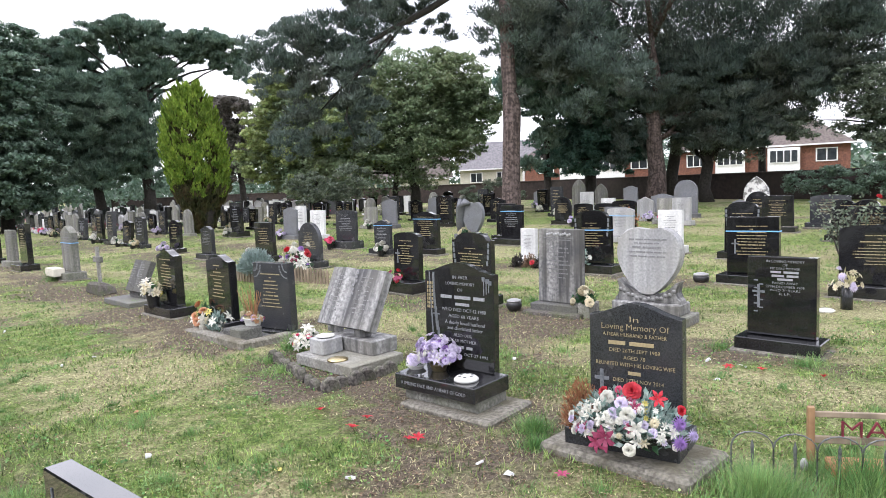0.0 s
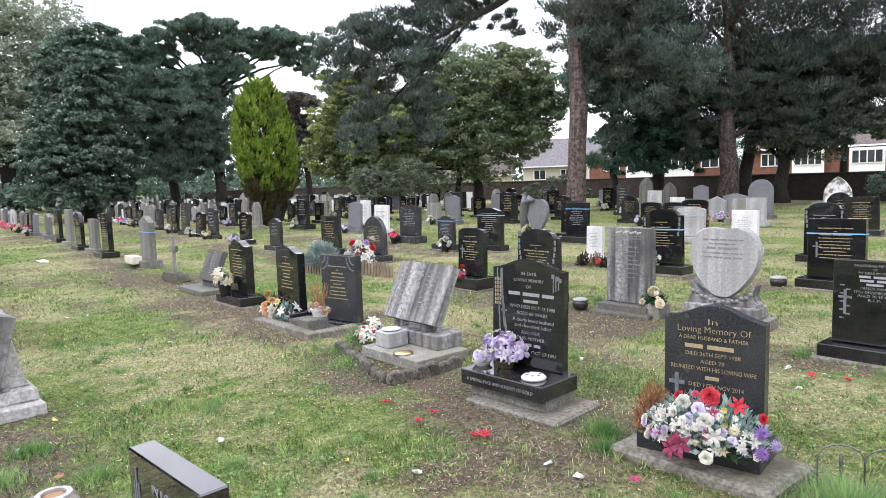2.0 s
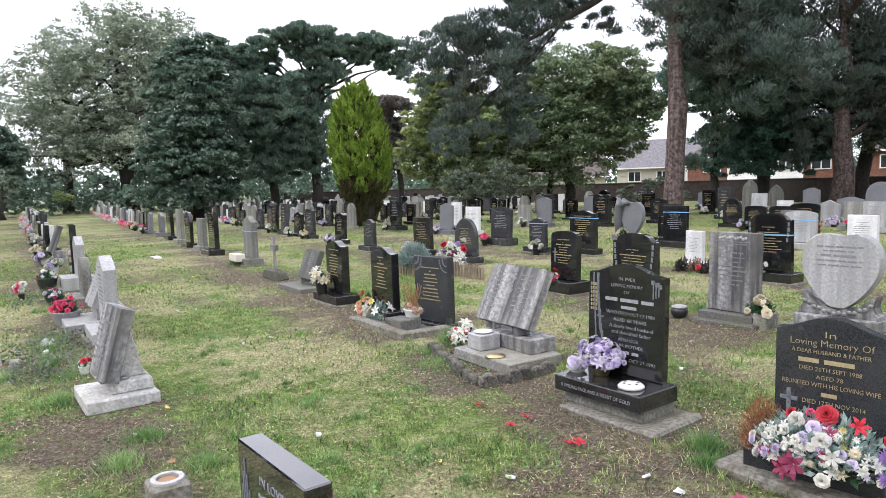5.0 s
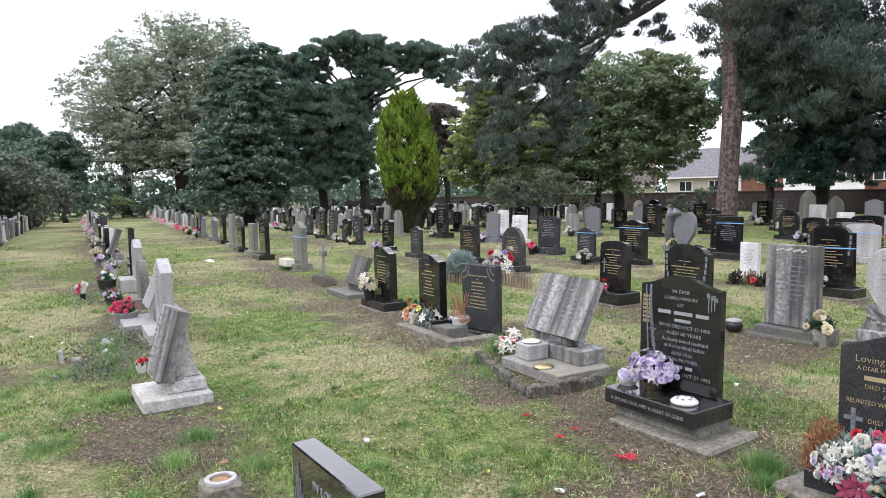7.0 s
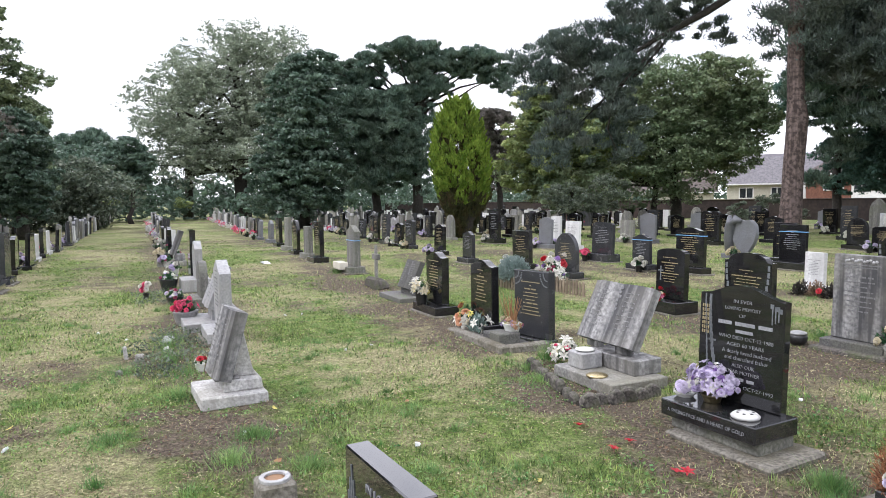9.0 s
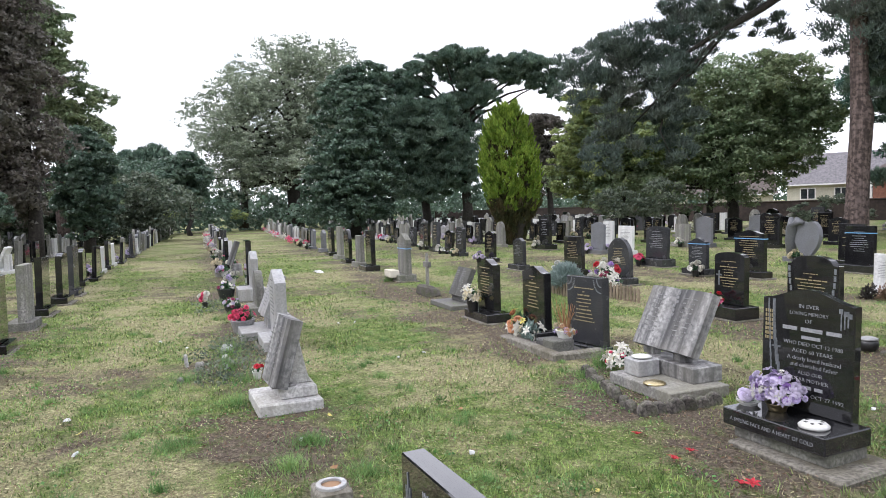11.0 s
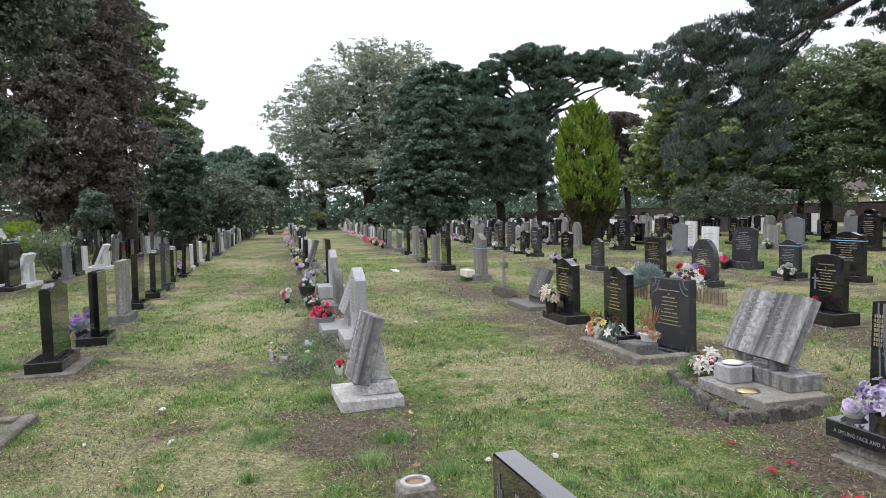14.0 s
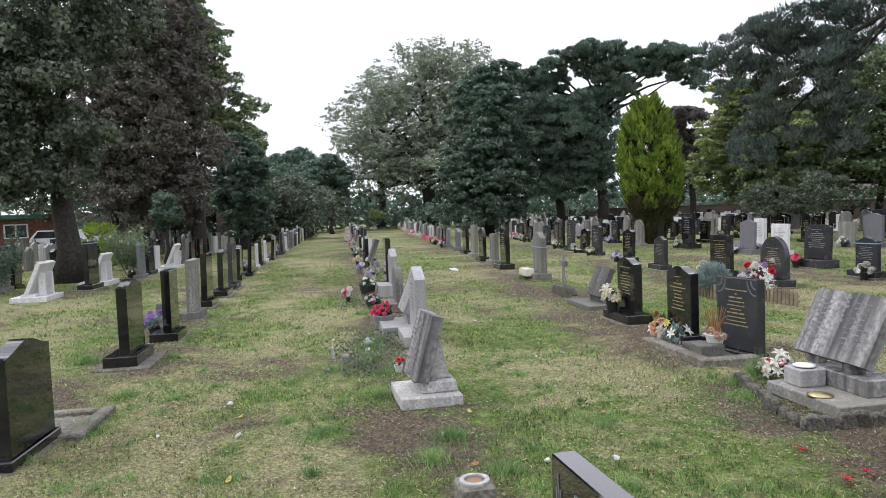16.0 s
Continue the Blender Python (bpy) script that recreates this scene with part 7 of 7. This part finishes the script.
picket_edging(10.0, 10.75, -6.05, "weathered low picket edging before a lavender bush")
bouquet(at(10.55, -7.2, 0), "large heap of white, red and violet flowers", (0.14, 0.14), [("mum", F_WHITE, 10, 1.6), ("rose", F_RED, 5, 1.2), ("mum", F_PURPLE, 6, 1.2), ("lily", F_WHITE, 8, 1.2)], 0.36, 0.25, 0.4, L_GREEN, 160, 0, 0.1)
bouquet(at(10.1, -6.95, 0), "white lilies and maroon roses beside the headstone", (0.1, 0.1), [("lily", F_WHITE, 10, 1.3), ("rose", F_MAROON, 5, 1.0)], 0.24, 0.2, 0.26, L_GREEN, 100, 0, 0.1)
bouquet(at(7.1, -6.53, 0.16), "dark red faded flowers on a black plinth", None, [("daisy", F_MAROON, 14, 1.0), ("rose", F_RED, 5, 0.7), ("daisy", F_CREAM, 3, 0.7)], 0.16, 0.1, 0.16, L_GREEN, 60, 0.01, 0.05)
for _u, _n, _r in ((4.82, -6.4, 0.095), (3.75, -9.3, 0.11)):
    _k = thing("flower_urn", at(_u, _n, 0), "small black round urn with a silvery pierced lid", "urn")
    smooth(part("bowl", lathe([(_r * 0.6, -0.01), (_r * 0.95, 0.04), (_r, 0.08), (_r * 0.86, 0.115)]), POT_BLACK, _k))
    smooth(part("lid", lathe([(_r * 0.92, 0.113), (_r * 0.92, 0.13), (_r * 0.5, 0.145)]), PALE, _k))
_k = thing("stone_block", at(3.92, -6.55, 0), "mossy square stone flower block", "flower box")
part("block", box(0.24, 0.22, 0.19, 0, 0, -0.02, 0.012), SANDST, _k)
bouquet(at(3.92, -6.53, 0.17), "cream flowers with dark leaves in a stone block", None, [("rose", F_CREAM, 10, 0.9), ("daisy", F_CREAM, 6, 0.9)], 0.16, 0.12, 0.14, L_GREEN, 130, 0.0, 0.08)
bouquet(at(5.7, -9.22, 0.18), "red and white wreath leaning on a black headstone", None, [("rose", F_RED, 7, 1.1), ("daisy", F_WHITE, 14, 1.1)], 0.22, 0.1, 0.26, L_TEAL, 110, 0.0, 0.09)
_k = thing("flower_can", at(1.72, -8.3, 0), "dark metal flower can with dried pale blooms", "vase")
smooth(part("can", lathe([(0.06, -0.01), (0.062, 0.26), (0.055, 0.26)]), DARKGREY, _k))
bouquet(at(1.72, -8.3, 0.24), "dry pinkish flowers on brown stems", None, [("daisy", F_CREAM, 8, 1.0), ("mum", F_PALELILAC, 5, 0.8)], 0.15, 0.12, 0.2, L_STRAW, 80, 0.0, 0.07)
_k = thing("vase_lid", at(1.86, -8.05, 0), "cream pierced flower-holder lid lying on grass", "lid")
smooth(part("lid", lathe([(0.09, 0.0), (0.09, 0.018), (0.05, 0.035)]), POT_WHITE, _k))


def dead_wreaths():
    r = thing("wreath_pile", at(6.75, -9.5, 0), "heap of old withered brown wreaths with a red bloom", "wreaths")
    for i in range(4):
        w = part("wreath", sprig_mesh(420, 0.17, 0.1, 0.3, 0.06, 0.3, 0.4), L_DEAD if i % 2 else BARK2, r)
        w.matrix_basis = pose(-0.4 + 0.25 * i, 0.04 * i, -0.02, -8, 0, 20 * i)
    flower(r, "rose", F_RED, (0.0, -0.08, 0.12), (0, -1, 0.6), 0.9)


dead_wreaths()


def heart_rail():
    """Wire edging and a little wooden rail with letters, half hidden by long grass."""
    r = thing("wire_edging", pose(1.98, 3.2, 0, 0, 0, -18), "low grey wire edging with hooped tops", "fence")
    for i in range(4):
        bm = bmesh.new()
        x = -0.3 + i * 0.2
        pts = [(x - 0.1, 0, -0.03), (x - 0.1, 0, 0.16)] + [(x + 0.1 * math.cos(radians(180 - k * 22.5)), 0, 0.16 + 0.08 * math.sin(radians(k * 22.5))) for k in range(1, 8)] + [(x + 0.1, 0, 0.16), (x + 0.1, 0, -0.03)]
        add_tube(bm, pts, [0.0045] * len(pts), 6, False)
        add_tube(bm, [(x, 0, -0.03), (x, 0, 0.17), (x, 0, 0.2)], [0.004, 0.009, 0.001], 6)
        part("hoop", bm, IRON, r)
    s = thing("wooden_rail", pose(2.2, 3.42, 0, 0, 0, -14), "small wooden rail with dark red letters", "sign")
    part("post", box(0.035, 0.035, 0.33, -0.12, 0, -0.03, 0.003), WOODB, s)
    part("board", box(0.62, 0.02, 0.03, 0.2, 0, 0.245, 0.003), WOOD, s)
    part("board", box(0.62, 0.02, 0.04, 0.2, 0, 0.1, 0.003), WOOD, s)
    part("letters", text_mesh("MA", 0.22, 0.13, 0.13, -0.012, 0.142, 0.006), petal("dark_red_paint", (0.2, 0.035, 0.05)), s, "dark red cut-out letters")
    p = thing("terracotta_tray", pose(2.24, 3.25, 0, 0, 0, -14), "low terracotta plant tray in long grass", "tray")
    part("tray", box(0.3, 0.16, 0.07, 0, 0, -0.01, 0.01, 1.05), petal("terracotta", (0.4, 0.18, 0.1)), p)
    q = thing("white_ornament", pose(2.0, 3.36, 0), "small white glazed ornament", "ornament")
    smooth(part("body", lathe([(0.015, -0.01), (0.02, 0.02), (0.018, 0.035), (0.009, 0.05), (0.003, 0.055)], 12), PALE, q))


heart_rail()


def rose_bush(m, label, h, spread, leaves, blooms, mat, dense):
    r = thing("rose_bush", m, label, "shrub")
    tips = []
    for i in range(11):
        a = i * 2.4
        t = Vector((spread * math.cos(a) * random.uniform(0.4, 1), spread * math.sin(a) * random.uniform(0.4, 1), h * random.uniform(0.6, 1.0)))
        part("stem", add_tube(bmesh.new(), bent((0.03 * math.cos(a), 0.03 * math.sin(a), -0.03), t, 0.1, 4, 0.05), [0.014, 0.011, 0.008, 0.006, 0.003], 5), BARK2, r)
        tips.append(t)
    c = np.concatenate([np.array(tips[i % 11])[None] * rng.uniform(0.35, 1.05, (dense, 1)) + rng.normal(size=(dense, 3)) * 0.1 for i in range(11)])
    part("foliage", leaf_mesh("foliage", c, unit(rng.normal(size=(len(c), 3))), rng.uniform(0.04, 0.09, len(c)), rng.uniform(0.03, 0.05, len(c))), leaves, r)
    for i in range(blooms):
        flower(r, "rose", mat, tips[i % 11], (random.uniform(-1, 1), random.uniform(-1, 1), 0.6), 0.9)


rose_bush(at(2.75, -12.6, 0), "straggling old rose bush with one red bloom", 1.05, 0.5, L_LIME, 1, F_RED, 45)
rose_bush(at(21.6, 6.1, 0), "tall leafy rose bush with white blooms", 1.5, 0.7, L_BROAD, 16, F_WHITE, 420)
rose_bush(at(18.6, 8.6, 0), "dense dark evergreen bush by the graves", 1.5, 0.9, L_HOLLY, 0, F_WHITE, 420)
rose_bush(at(8.5, -16.0, 0), "small brown dead shrub before headstone", 0.6, 0.3, RUSTY, 0, F_WHITE, 25)

# fallen red silk flowers, and litter
for _x, _y in ((-0.78, 4.6), (-0.5, 4.2), (-0.42, 4.38), (-0.12, 4.0), (-0.06, 4.02), (2.35, 5.1), (2.9, 4.75), (2.55, 4.98), (3.5, 4.9), (1.75, 7.55), (0.95, 2.85), (-2.0, 6.7)):
    _k = thing("fallen_flower", pose(_x, _y, float(ground_z(_x, _y)) + 0.015, random.uniform(-15, 15), random.uniform(-15, 15), random.uniform(0, 360)), "red silk flower fallen on the grass", "flower", "fallen flowers")
    flower(_k, "lily", F_RED, (0, 0, 0), (0, 0, 1), 0.62, "petals")
_k = thing("fallen_flower", pose(0.72, 3.35, 0.02), "magenta silk flower fallen on the grass", "flower", "fallen flowers")
flower(_k, "lily", F_MAROON, (0, 0, 0), (0, 0, 1), 0.6, "petals")
for _x, _y in ((-6.3, 5.95), (-5.25, 8.05), (-3.36, 6.5), (-4.2, 2.95), (-1.7, 3.9), (1.9, 5.05), (2.3, 5.4), (-2.9, 3.7), (0.3, 3.6), (0.45, 3.45), (-6.8, 7.6), (3.2, 4.4), (-4.5, 5.1)):
    _k = thing("litter", pose(_x, _y, float(ground_z(_x, _y)) + 0.008, 0, 0, random.uniform(0, 360)), "scrap of white litter on the turf", "litter", "litter")
    part("scrap", box(random.uniform(0.03, 0.065), random.uniform(0.02, 0.04), 0.018, 0, 0, 0, 0.008, 0.7, 0.01), PLASTICW, _k)
for _u, _n, _m, _lb in ((5.53, 0.84, F_YELLOW, "yellow"), (5.12, -0.94, F_YELLOW, "yellow"), (5.84, 1.69, F_ORANGE, "orange"), (4.25, 0.75, F_YELLOW, "yellow"), (4.05, -0.75, F_TAN, "brown"), (4.4, 1.0, F_TAN, "brown"), (3.1, -2.0, F_YELLOW, "yellow"), (4.8, -1.9, F_TAN, "brown")):
    _p = at(_u, _n).translation
    _k = thing("fallen_leaf", pose(_p.x, _p.y, float(ground_z(_p.x, _p.y)) + 0.02, random.uniform(-20, 20), random.uniform(-20, 20), random.uniform(0, 360)), _lb + " curled leaf fallen on the turf", "leaf", "fallen leaves")
    _b = bmesh.new()
    _v = [_b.verts.new(q) for q in ((-0.035, 0, 0.006), (-0.01, 0.018, 0.0), (0.02, 0.014, 0.004), (0.035, 0, 0.01), (0.02, -0.016, 0.003), (-0.012, -0.017, 0.001))]
    _c = _b.verts.new((0.002, 0, -0.004))
    for _i in range(6):
        _b.faces.new((_v[_i], _v[(_i + 1) % 6], _c))
    part("blade", _b, _m, _k)
for _u, _n, _sx, _sy, _sz, _m, _lb in ((8.25, -0.34, 0.22, 0.14, 0.07, PALE, "pale flat broken stone among the weeds"), (7.42, -0.03, 0.12, 0.09, 0.09, SANDST, "broken stone block at the edge of bare soil"), (7.71, 0.1, 0.04, 0.04, 0.13, STEP, "small upright stone peg in bare soil"), (7.95, -0.31, 0.08, 0.05, 0.03, POT_WHITE, "white shard among the weeds"), (6.98, 0.15, 0.09, 0.07, 0.04, SANDST, "half-buried lump of stone")):
    _k = thing("broken_stone", at(_u, _n, float(ground_z(*at(_u, _n).translation[:2])), random.uniform(-40, 40), random.uniform(-6, 6), random.uniform(-6, 6)), _lb, "stone")
    part("stone", box(_sx, _sy, _sz + 0.02, 0, 0, -0.02, 0.012, 0.85, 0.01), _m, _k)
for _u, _n in ((5.23, 1.39), (6.02, 0.99), (10.96, 3.62), (9.32, 0.42), (9.36, -1.91), (6.82, -2.02), (1.81, -4.98), (1.77, -5.42), (3.43, -4.6), (4.0, -1.2), (3.8, 0.3), (2.7, -2.2)):
    _p = at(_u, _n).translation
    _k = thing("litter", pose(_p.x, _p.y, float(ground_z(_p.x, _p.y)) + 0.008, 0, 0, random.uniform(0, 360)), "scrap of white litter on the turf", "litter", "litter")
    part("scrap", box(random.uniform(0.03, 0.06), random.uniform(0.02, 0.04), 0.016, 0, 0, 0, 0.006, 0.7, 0.01), PLASTICW, _k)
_k = thing("paper_sheet", at(18.0, -3.2, 0.01), "torn white sheet lying on the turf", "litter")
part("sheet", box(0.6, 0.22, 0.03, 0, 0, 0, 0.01, 0.8, 0.015), PLASTICW, _k)


# ---- grass ----
def scatter(k, r_max, a0=-74.0, a1=38.0, r_min=1.5, fall=4.0):
    """Points on the turf round the camera's stand, thinning with distance."""
    q = rng.random(k)
    top = math.log(1 + (r_max / fall) ** 2)
    low = math.log(1 + (r_min / fall) ** 2)
    r = fall * np.sqrt(np.exp(low + q * (top - low)) - 1)
    a = np.radians(rng.uniform(a0, a1, k))
    return r * np.sin(a), r * np.cos(a), r


def lawn(name, k, mat, h0, h1, lay, keep, label, wide=1.0):
    x, y, r = scatter(k, 32.0)
    w = worn(x, y)
    patch = value_noise(x, y, 1.3, 6) * 0.6 + value_noise(x, y, 4.5, 7) * 0.4
    ok = rng.random(k) < keep(w, patch, dry(x, y))
    x, y, r, patch = x[ok], y[ok], r[ok], patch[ok]
    k = len(x)
    h = (h0 + (h1 - h0) * np.clip(patch * 1.5 - 0.35, 0, 1)) * rng.uniform(0.5, 1.25, k)
    base = np.stack([x, y, ground_z(x, y) - 0.004], 1)
    a = rng.uniform(0, 2 * math.pi, k)
    s = rng.uniform(0.1, 1.0, k) * lay
    tip = base + np.stack([np.cos(a) * s, np.sin(a) * s, np.ones(k)], 1) * h[:, None]
    ob = part(name, blade_mesh(name, base, tip, (0.0035 + 0.0011 * r) * wide), mat)
    return tagged(ob, label, "grass", kind="stuff")


lawn("grass", 400000, L_GRASS, 0.014, 0.055, 1.2, lambda w, p, q: np.clip((1.0 - 1.0 * w) * (1.0 - 0.75 * q), 0.1, 1), "short uneven green grass of the cemetery")
lawn("dry_grass", 150000, L_STRAW, 0.012, 0.03, 2.6, lambda w, p, q: np.clip(0.1 + 0.75 * q + 0.12 * w, 0.04, 0.85), "dry straw-coloured grass lying in the turf", 0.8)


def tufts(spots, mat, name, label):
    bs, ts, ws = [], [], []
    for u, n, rad, k, h in spots:
        p = at(u, n).translation
        a, d = rng.uniform(0, 2 * math.pi, k), np.abs(rng.normal(size=k)) * rad * 0.6
        x, y = p.x + np.cos(a) * d, p.y + np.sin(a) * d
        b = np.stack([x, y, ground_z(x, y) - 0.01], 1)
        l = h * rng.uniform(0.4, 1.1, k) * np.clip(1.1 - d / (rad * 1.8), 0.3, 1)
        o = rng.normal(size=(k, 2)) * 0.55
        bs.append(b)
        ts.append(b + np.stack([o[:, 0] * l, o[:, 1] * l, l], 1))
        ws.append(rng.uniform(0.003, 0.007, k))
    ob = part(name, blade_mesh(name, np.concatenate(bs), np.concatenate(ts), np.concatenate(ws)), mat)
    tagged(ob, label, "grass", kind="stuff")


def lush(k):
    """Scattered clumps of brighter, longer grass."""
    spots = []
    while len(spots) < k:
        x, y, r = scatter(1, 12.0)
        if worn(x, y)[0] < 0.55:
            spots.append((float(x[0] * ALONG[0] + y[0] * ALONG[1]), float(x[0] * FACE[0] + y[0] * FACE[1]), random.uniform(0.05, 0.2), random.randint(60, 240), random.uniform(0.035, 0.085)))
    tufts(spots, L_TALL, "lush_grass", "small clumps of lush green grass in the turf")


lush(330)
tufts([(0.95, -3.35, 0.35, 2600, 0.2), (0.6, -3.75, 0.35, 1800, 0.22), (0.35, -3.2, 0.3, 1200, 0.16), (2.35, -3.4, 0.16, 700, 0.14), (2.2, -3.2, 0.14, 450, 0.1), (5.55, -3.75, 0.16, 700, 0.2), (4.9, -3.2, 0.3, 700, 0.1), (5.3, -3.35, 0.2, 400, 0.12),
       (6.7, -0.45, 0.35, 320, 0.13), (7.3, -0.3, 0.4, 380, 0.16), (8.0, -0.35, 0.4, 380, 0.17), (8.6, -0.4, 0.3, 280, 0.16), (7.0, 0.1, 0.4, 500, 0.12), (5.9, -0.3, 0.2, 400, 0.12), (4.6, -0.7, 0.25, 700, 0.1), (4.2, -0.5, 0.2, 500, 0.11), (3.9, -0.9, 0.2, 500, 0.11),
       (4.9, 0.2, 0.3, 600, 0.08), (5.6, 2.0, 0.2, 300, 0.1), (6.6, 2.0, 0.2, 300, 0.12), (8.3, 2.9, 0.3, 500, 0.16), (14.6, -4.2, 0.25, 500, 0.25), (9.9, -3.9, 0.2, 300, 0.12), (2.2, -6.0, 0.2, 300, 0.1), (4.9, -6.9, 0.25, 400, 0.12), (1.4, -5.8, 0.2, 350, 0.1),
       (11.0, -0.6, 0.3, 500, 0.15), (13.0, -0.7, 0.3, 500, 0.15)], L_TALL, "grass_tufts", "tufts of longer green grass beside the stones")


def leafy_weeds(spots):
    """Low leafy weeds with greyish leaves along the leaning row."""
    cs = []
    for u, n, rad, h, k in spots:
        p = at(u, n).translation
        a, d = rng.uniform(0, 2 * math.pi, k), np.sqrt(rng.random(k)) * rad
        cs.append(np.stack([p.x + np.cos(a) * d, p.y + np.sin(a) * d, ground_z(p.x, p.y) + h * rng.random(k) ** 0.8 * (1.1 - d / rad * 0.6)], 1))
    c = np.concatenate(cs)
    ln = rng.uniform(0.02, 0.06, len(c))
    ob = part("leafy_weeds", leaf_mesh("leafy_weeds", c, unit(rng.normal(size=c.shape) * np.array([1, 1, 0.6]) + np.array([0, 0, 0.4])), ln, ln * 0.45), L_LIME)
    tagged(ob, "low dark green leafy weeds beside the leaning stones", "weeds", kind="stuff")


leafy_weeds([(7.2, -0.35, 0.4, 0.13, 330), (7.9, -0.3, 0.45, 0.17, 380), (8.5, -0.45, 0.3, 0.17, 240), (6.8, -0.2, 0.25, 0.1, 160), (11.6, -0.3, 0.3, 0.16, 200), (12.8, -0.25, 0.3, 0.16, 200)])


def weeds(k):
    x, y, r = scatter(k, 13.0)
    p = value_noise(x, y, 1.1, 12) * 0.6 + value_noise(x, y, 3.1, 13) * 0.4
    ok = p > 0.56
    x, y = x[ok], y[ok]
    k = len(x)
    c = np.stack([x, y, ground_z(x, y) + rng.uniform(0.006, 0.03, k)], 1)
    ax = unit(rng.normal(size=(k, 3)) * np.array([1, 1, 0.25]))
    ln = rng.uniform(0.012, 0.03, k)
    ob = part("clover", leaf_mesh("clover", c, ax, ln, ln * 0.8), L_TALL)
    tagged(ob, "clover and small broad-leaved weeds in the turf", "weeds", kind="stuff")


weeds(42000)


def dead_leaves(k):
    x, y, r = scatter(k, 14.0)
    ok = rng.random(k) < 0.12 + 0.9 * worn(x, y)
    x, y = x[ok], y[ok]
    k = len(x)
    c = np.stack([x, y, ground_z(x, y) + rng.uniform(0.004, 0.015, k)], 1)
    ax = unit(rng.normal(size=(k, 3)) * np.array([1, 1, 0.2]))
    ln = rng.uniform(0.01, 0.032, k)
    ob = part("dead_leaves", leaf_mesh("dead_leaves", c, ax, ln, ln * rng.uniform(0.15, 0.6, k)), L_DEAD)
    tagged(ob, "dead leaves and twigs scattered on bare soil", "leaves", kind="stuff")


dead_leaves(40000)


def thatch(k):
    """Matted clippings: pale and brown wisps lying flat in drifts."""
    x, y, r = scatter(k, 22.0)
    p = value_noise(x, y, 2.4, 31) * 0.6 + value_noise(x, y, 7.0, 32) * 0.4
    ok = rng.random(k) < np.clip((p - 0.42) * 4, 0.03, 1)
    x, y, r = x[ok], y[ok], r[ok]
    k = len(x)
    c = np.stack([x, y, ground_z(x, y) + rng.uniform(0.01, 0.03, k)], 1)
    a = rng.uniform(0, 2 * math.pi, k)
    h = np.stack([np.cos(a), np.sin(a), rng.normal(size=k) * 0.15], 1) * rng.uniform(0.005, 0.014, k)[:, None] * (1 + 0.06 * r[:, None])
    keep = rng.random(k) < 0.42
    tagged(part("straw_clippings", blade_mesh("straw_clippings", (c - h)[keep], (c + h)[keep], (0.004 + 0.0012 * r)[keep]), L_STRAW), "pale dry clippings matted on the turf", "clippings", kind="stuff")
    keep = ~keep
    tagged(part("brown_clippings", blade_mesh("brown_clippings", (c - h)[keep], (c + h)[keep], (0.0035 + 0.0012 * r)[keep]), L_DEAD), "brown dead clippings matted on the turf", "clippings", kind="stuff")


thatch(140000)
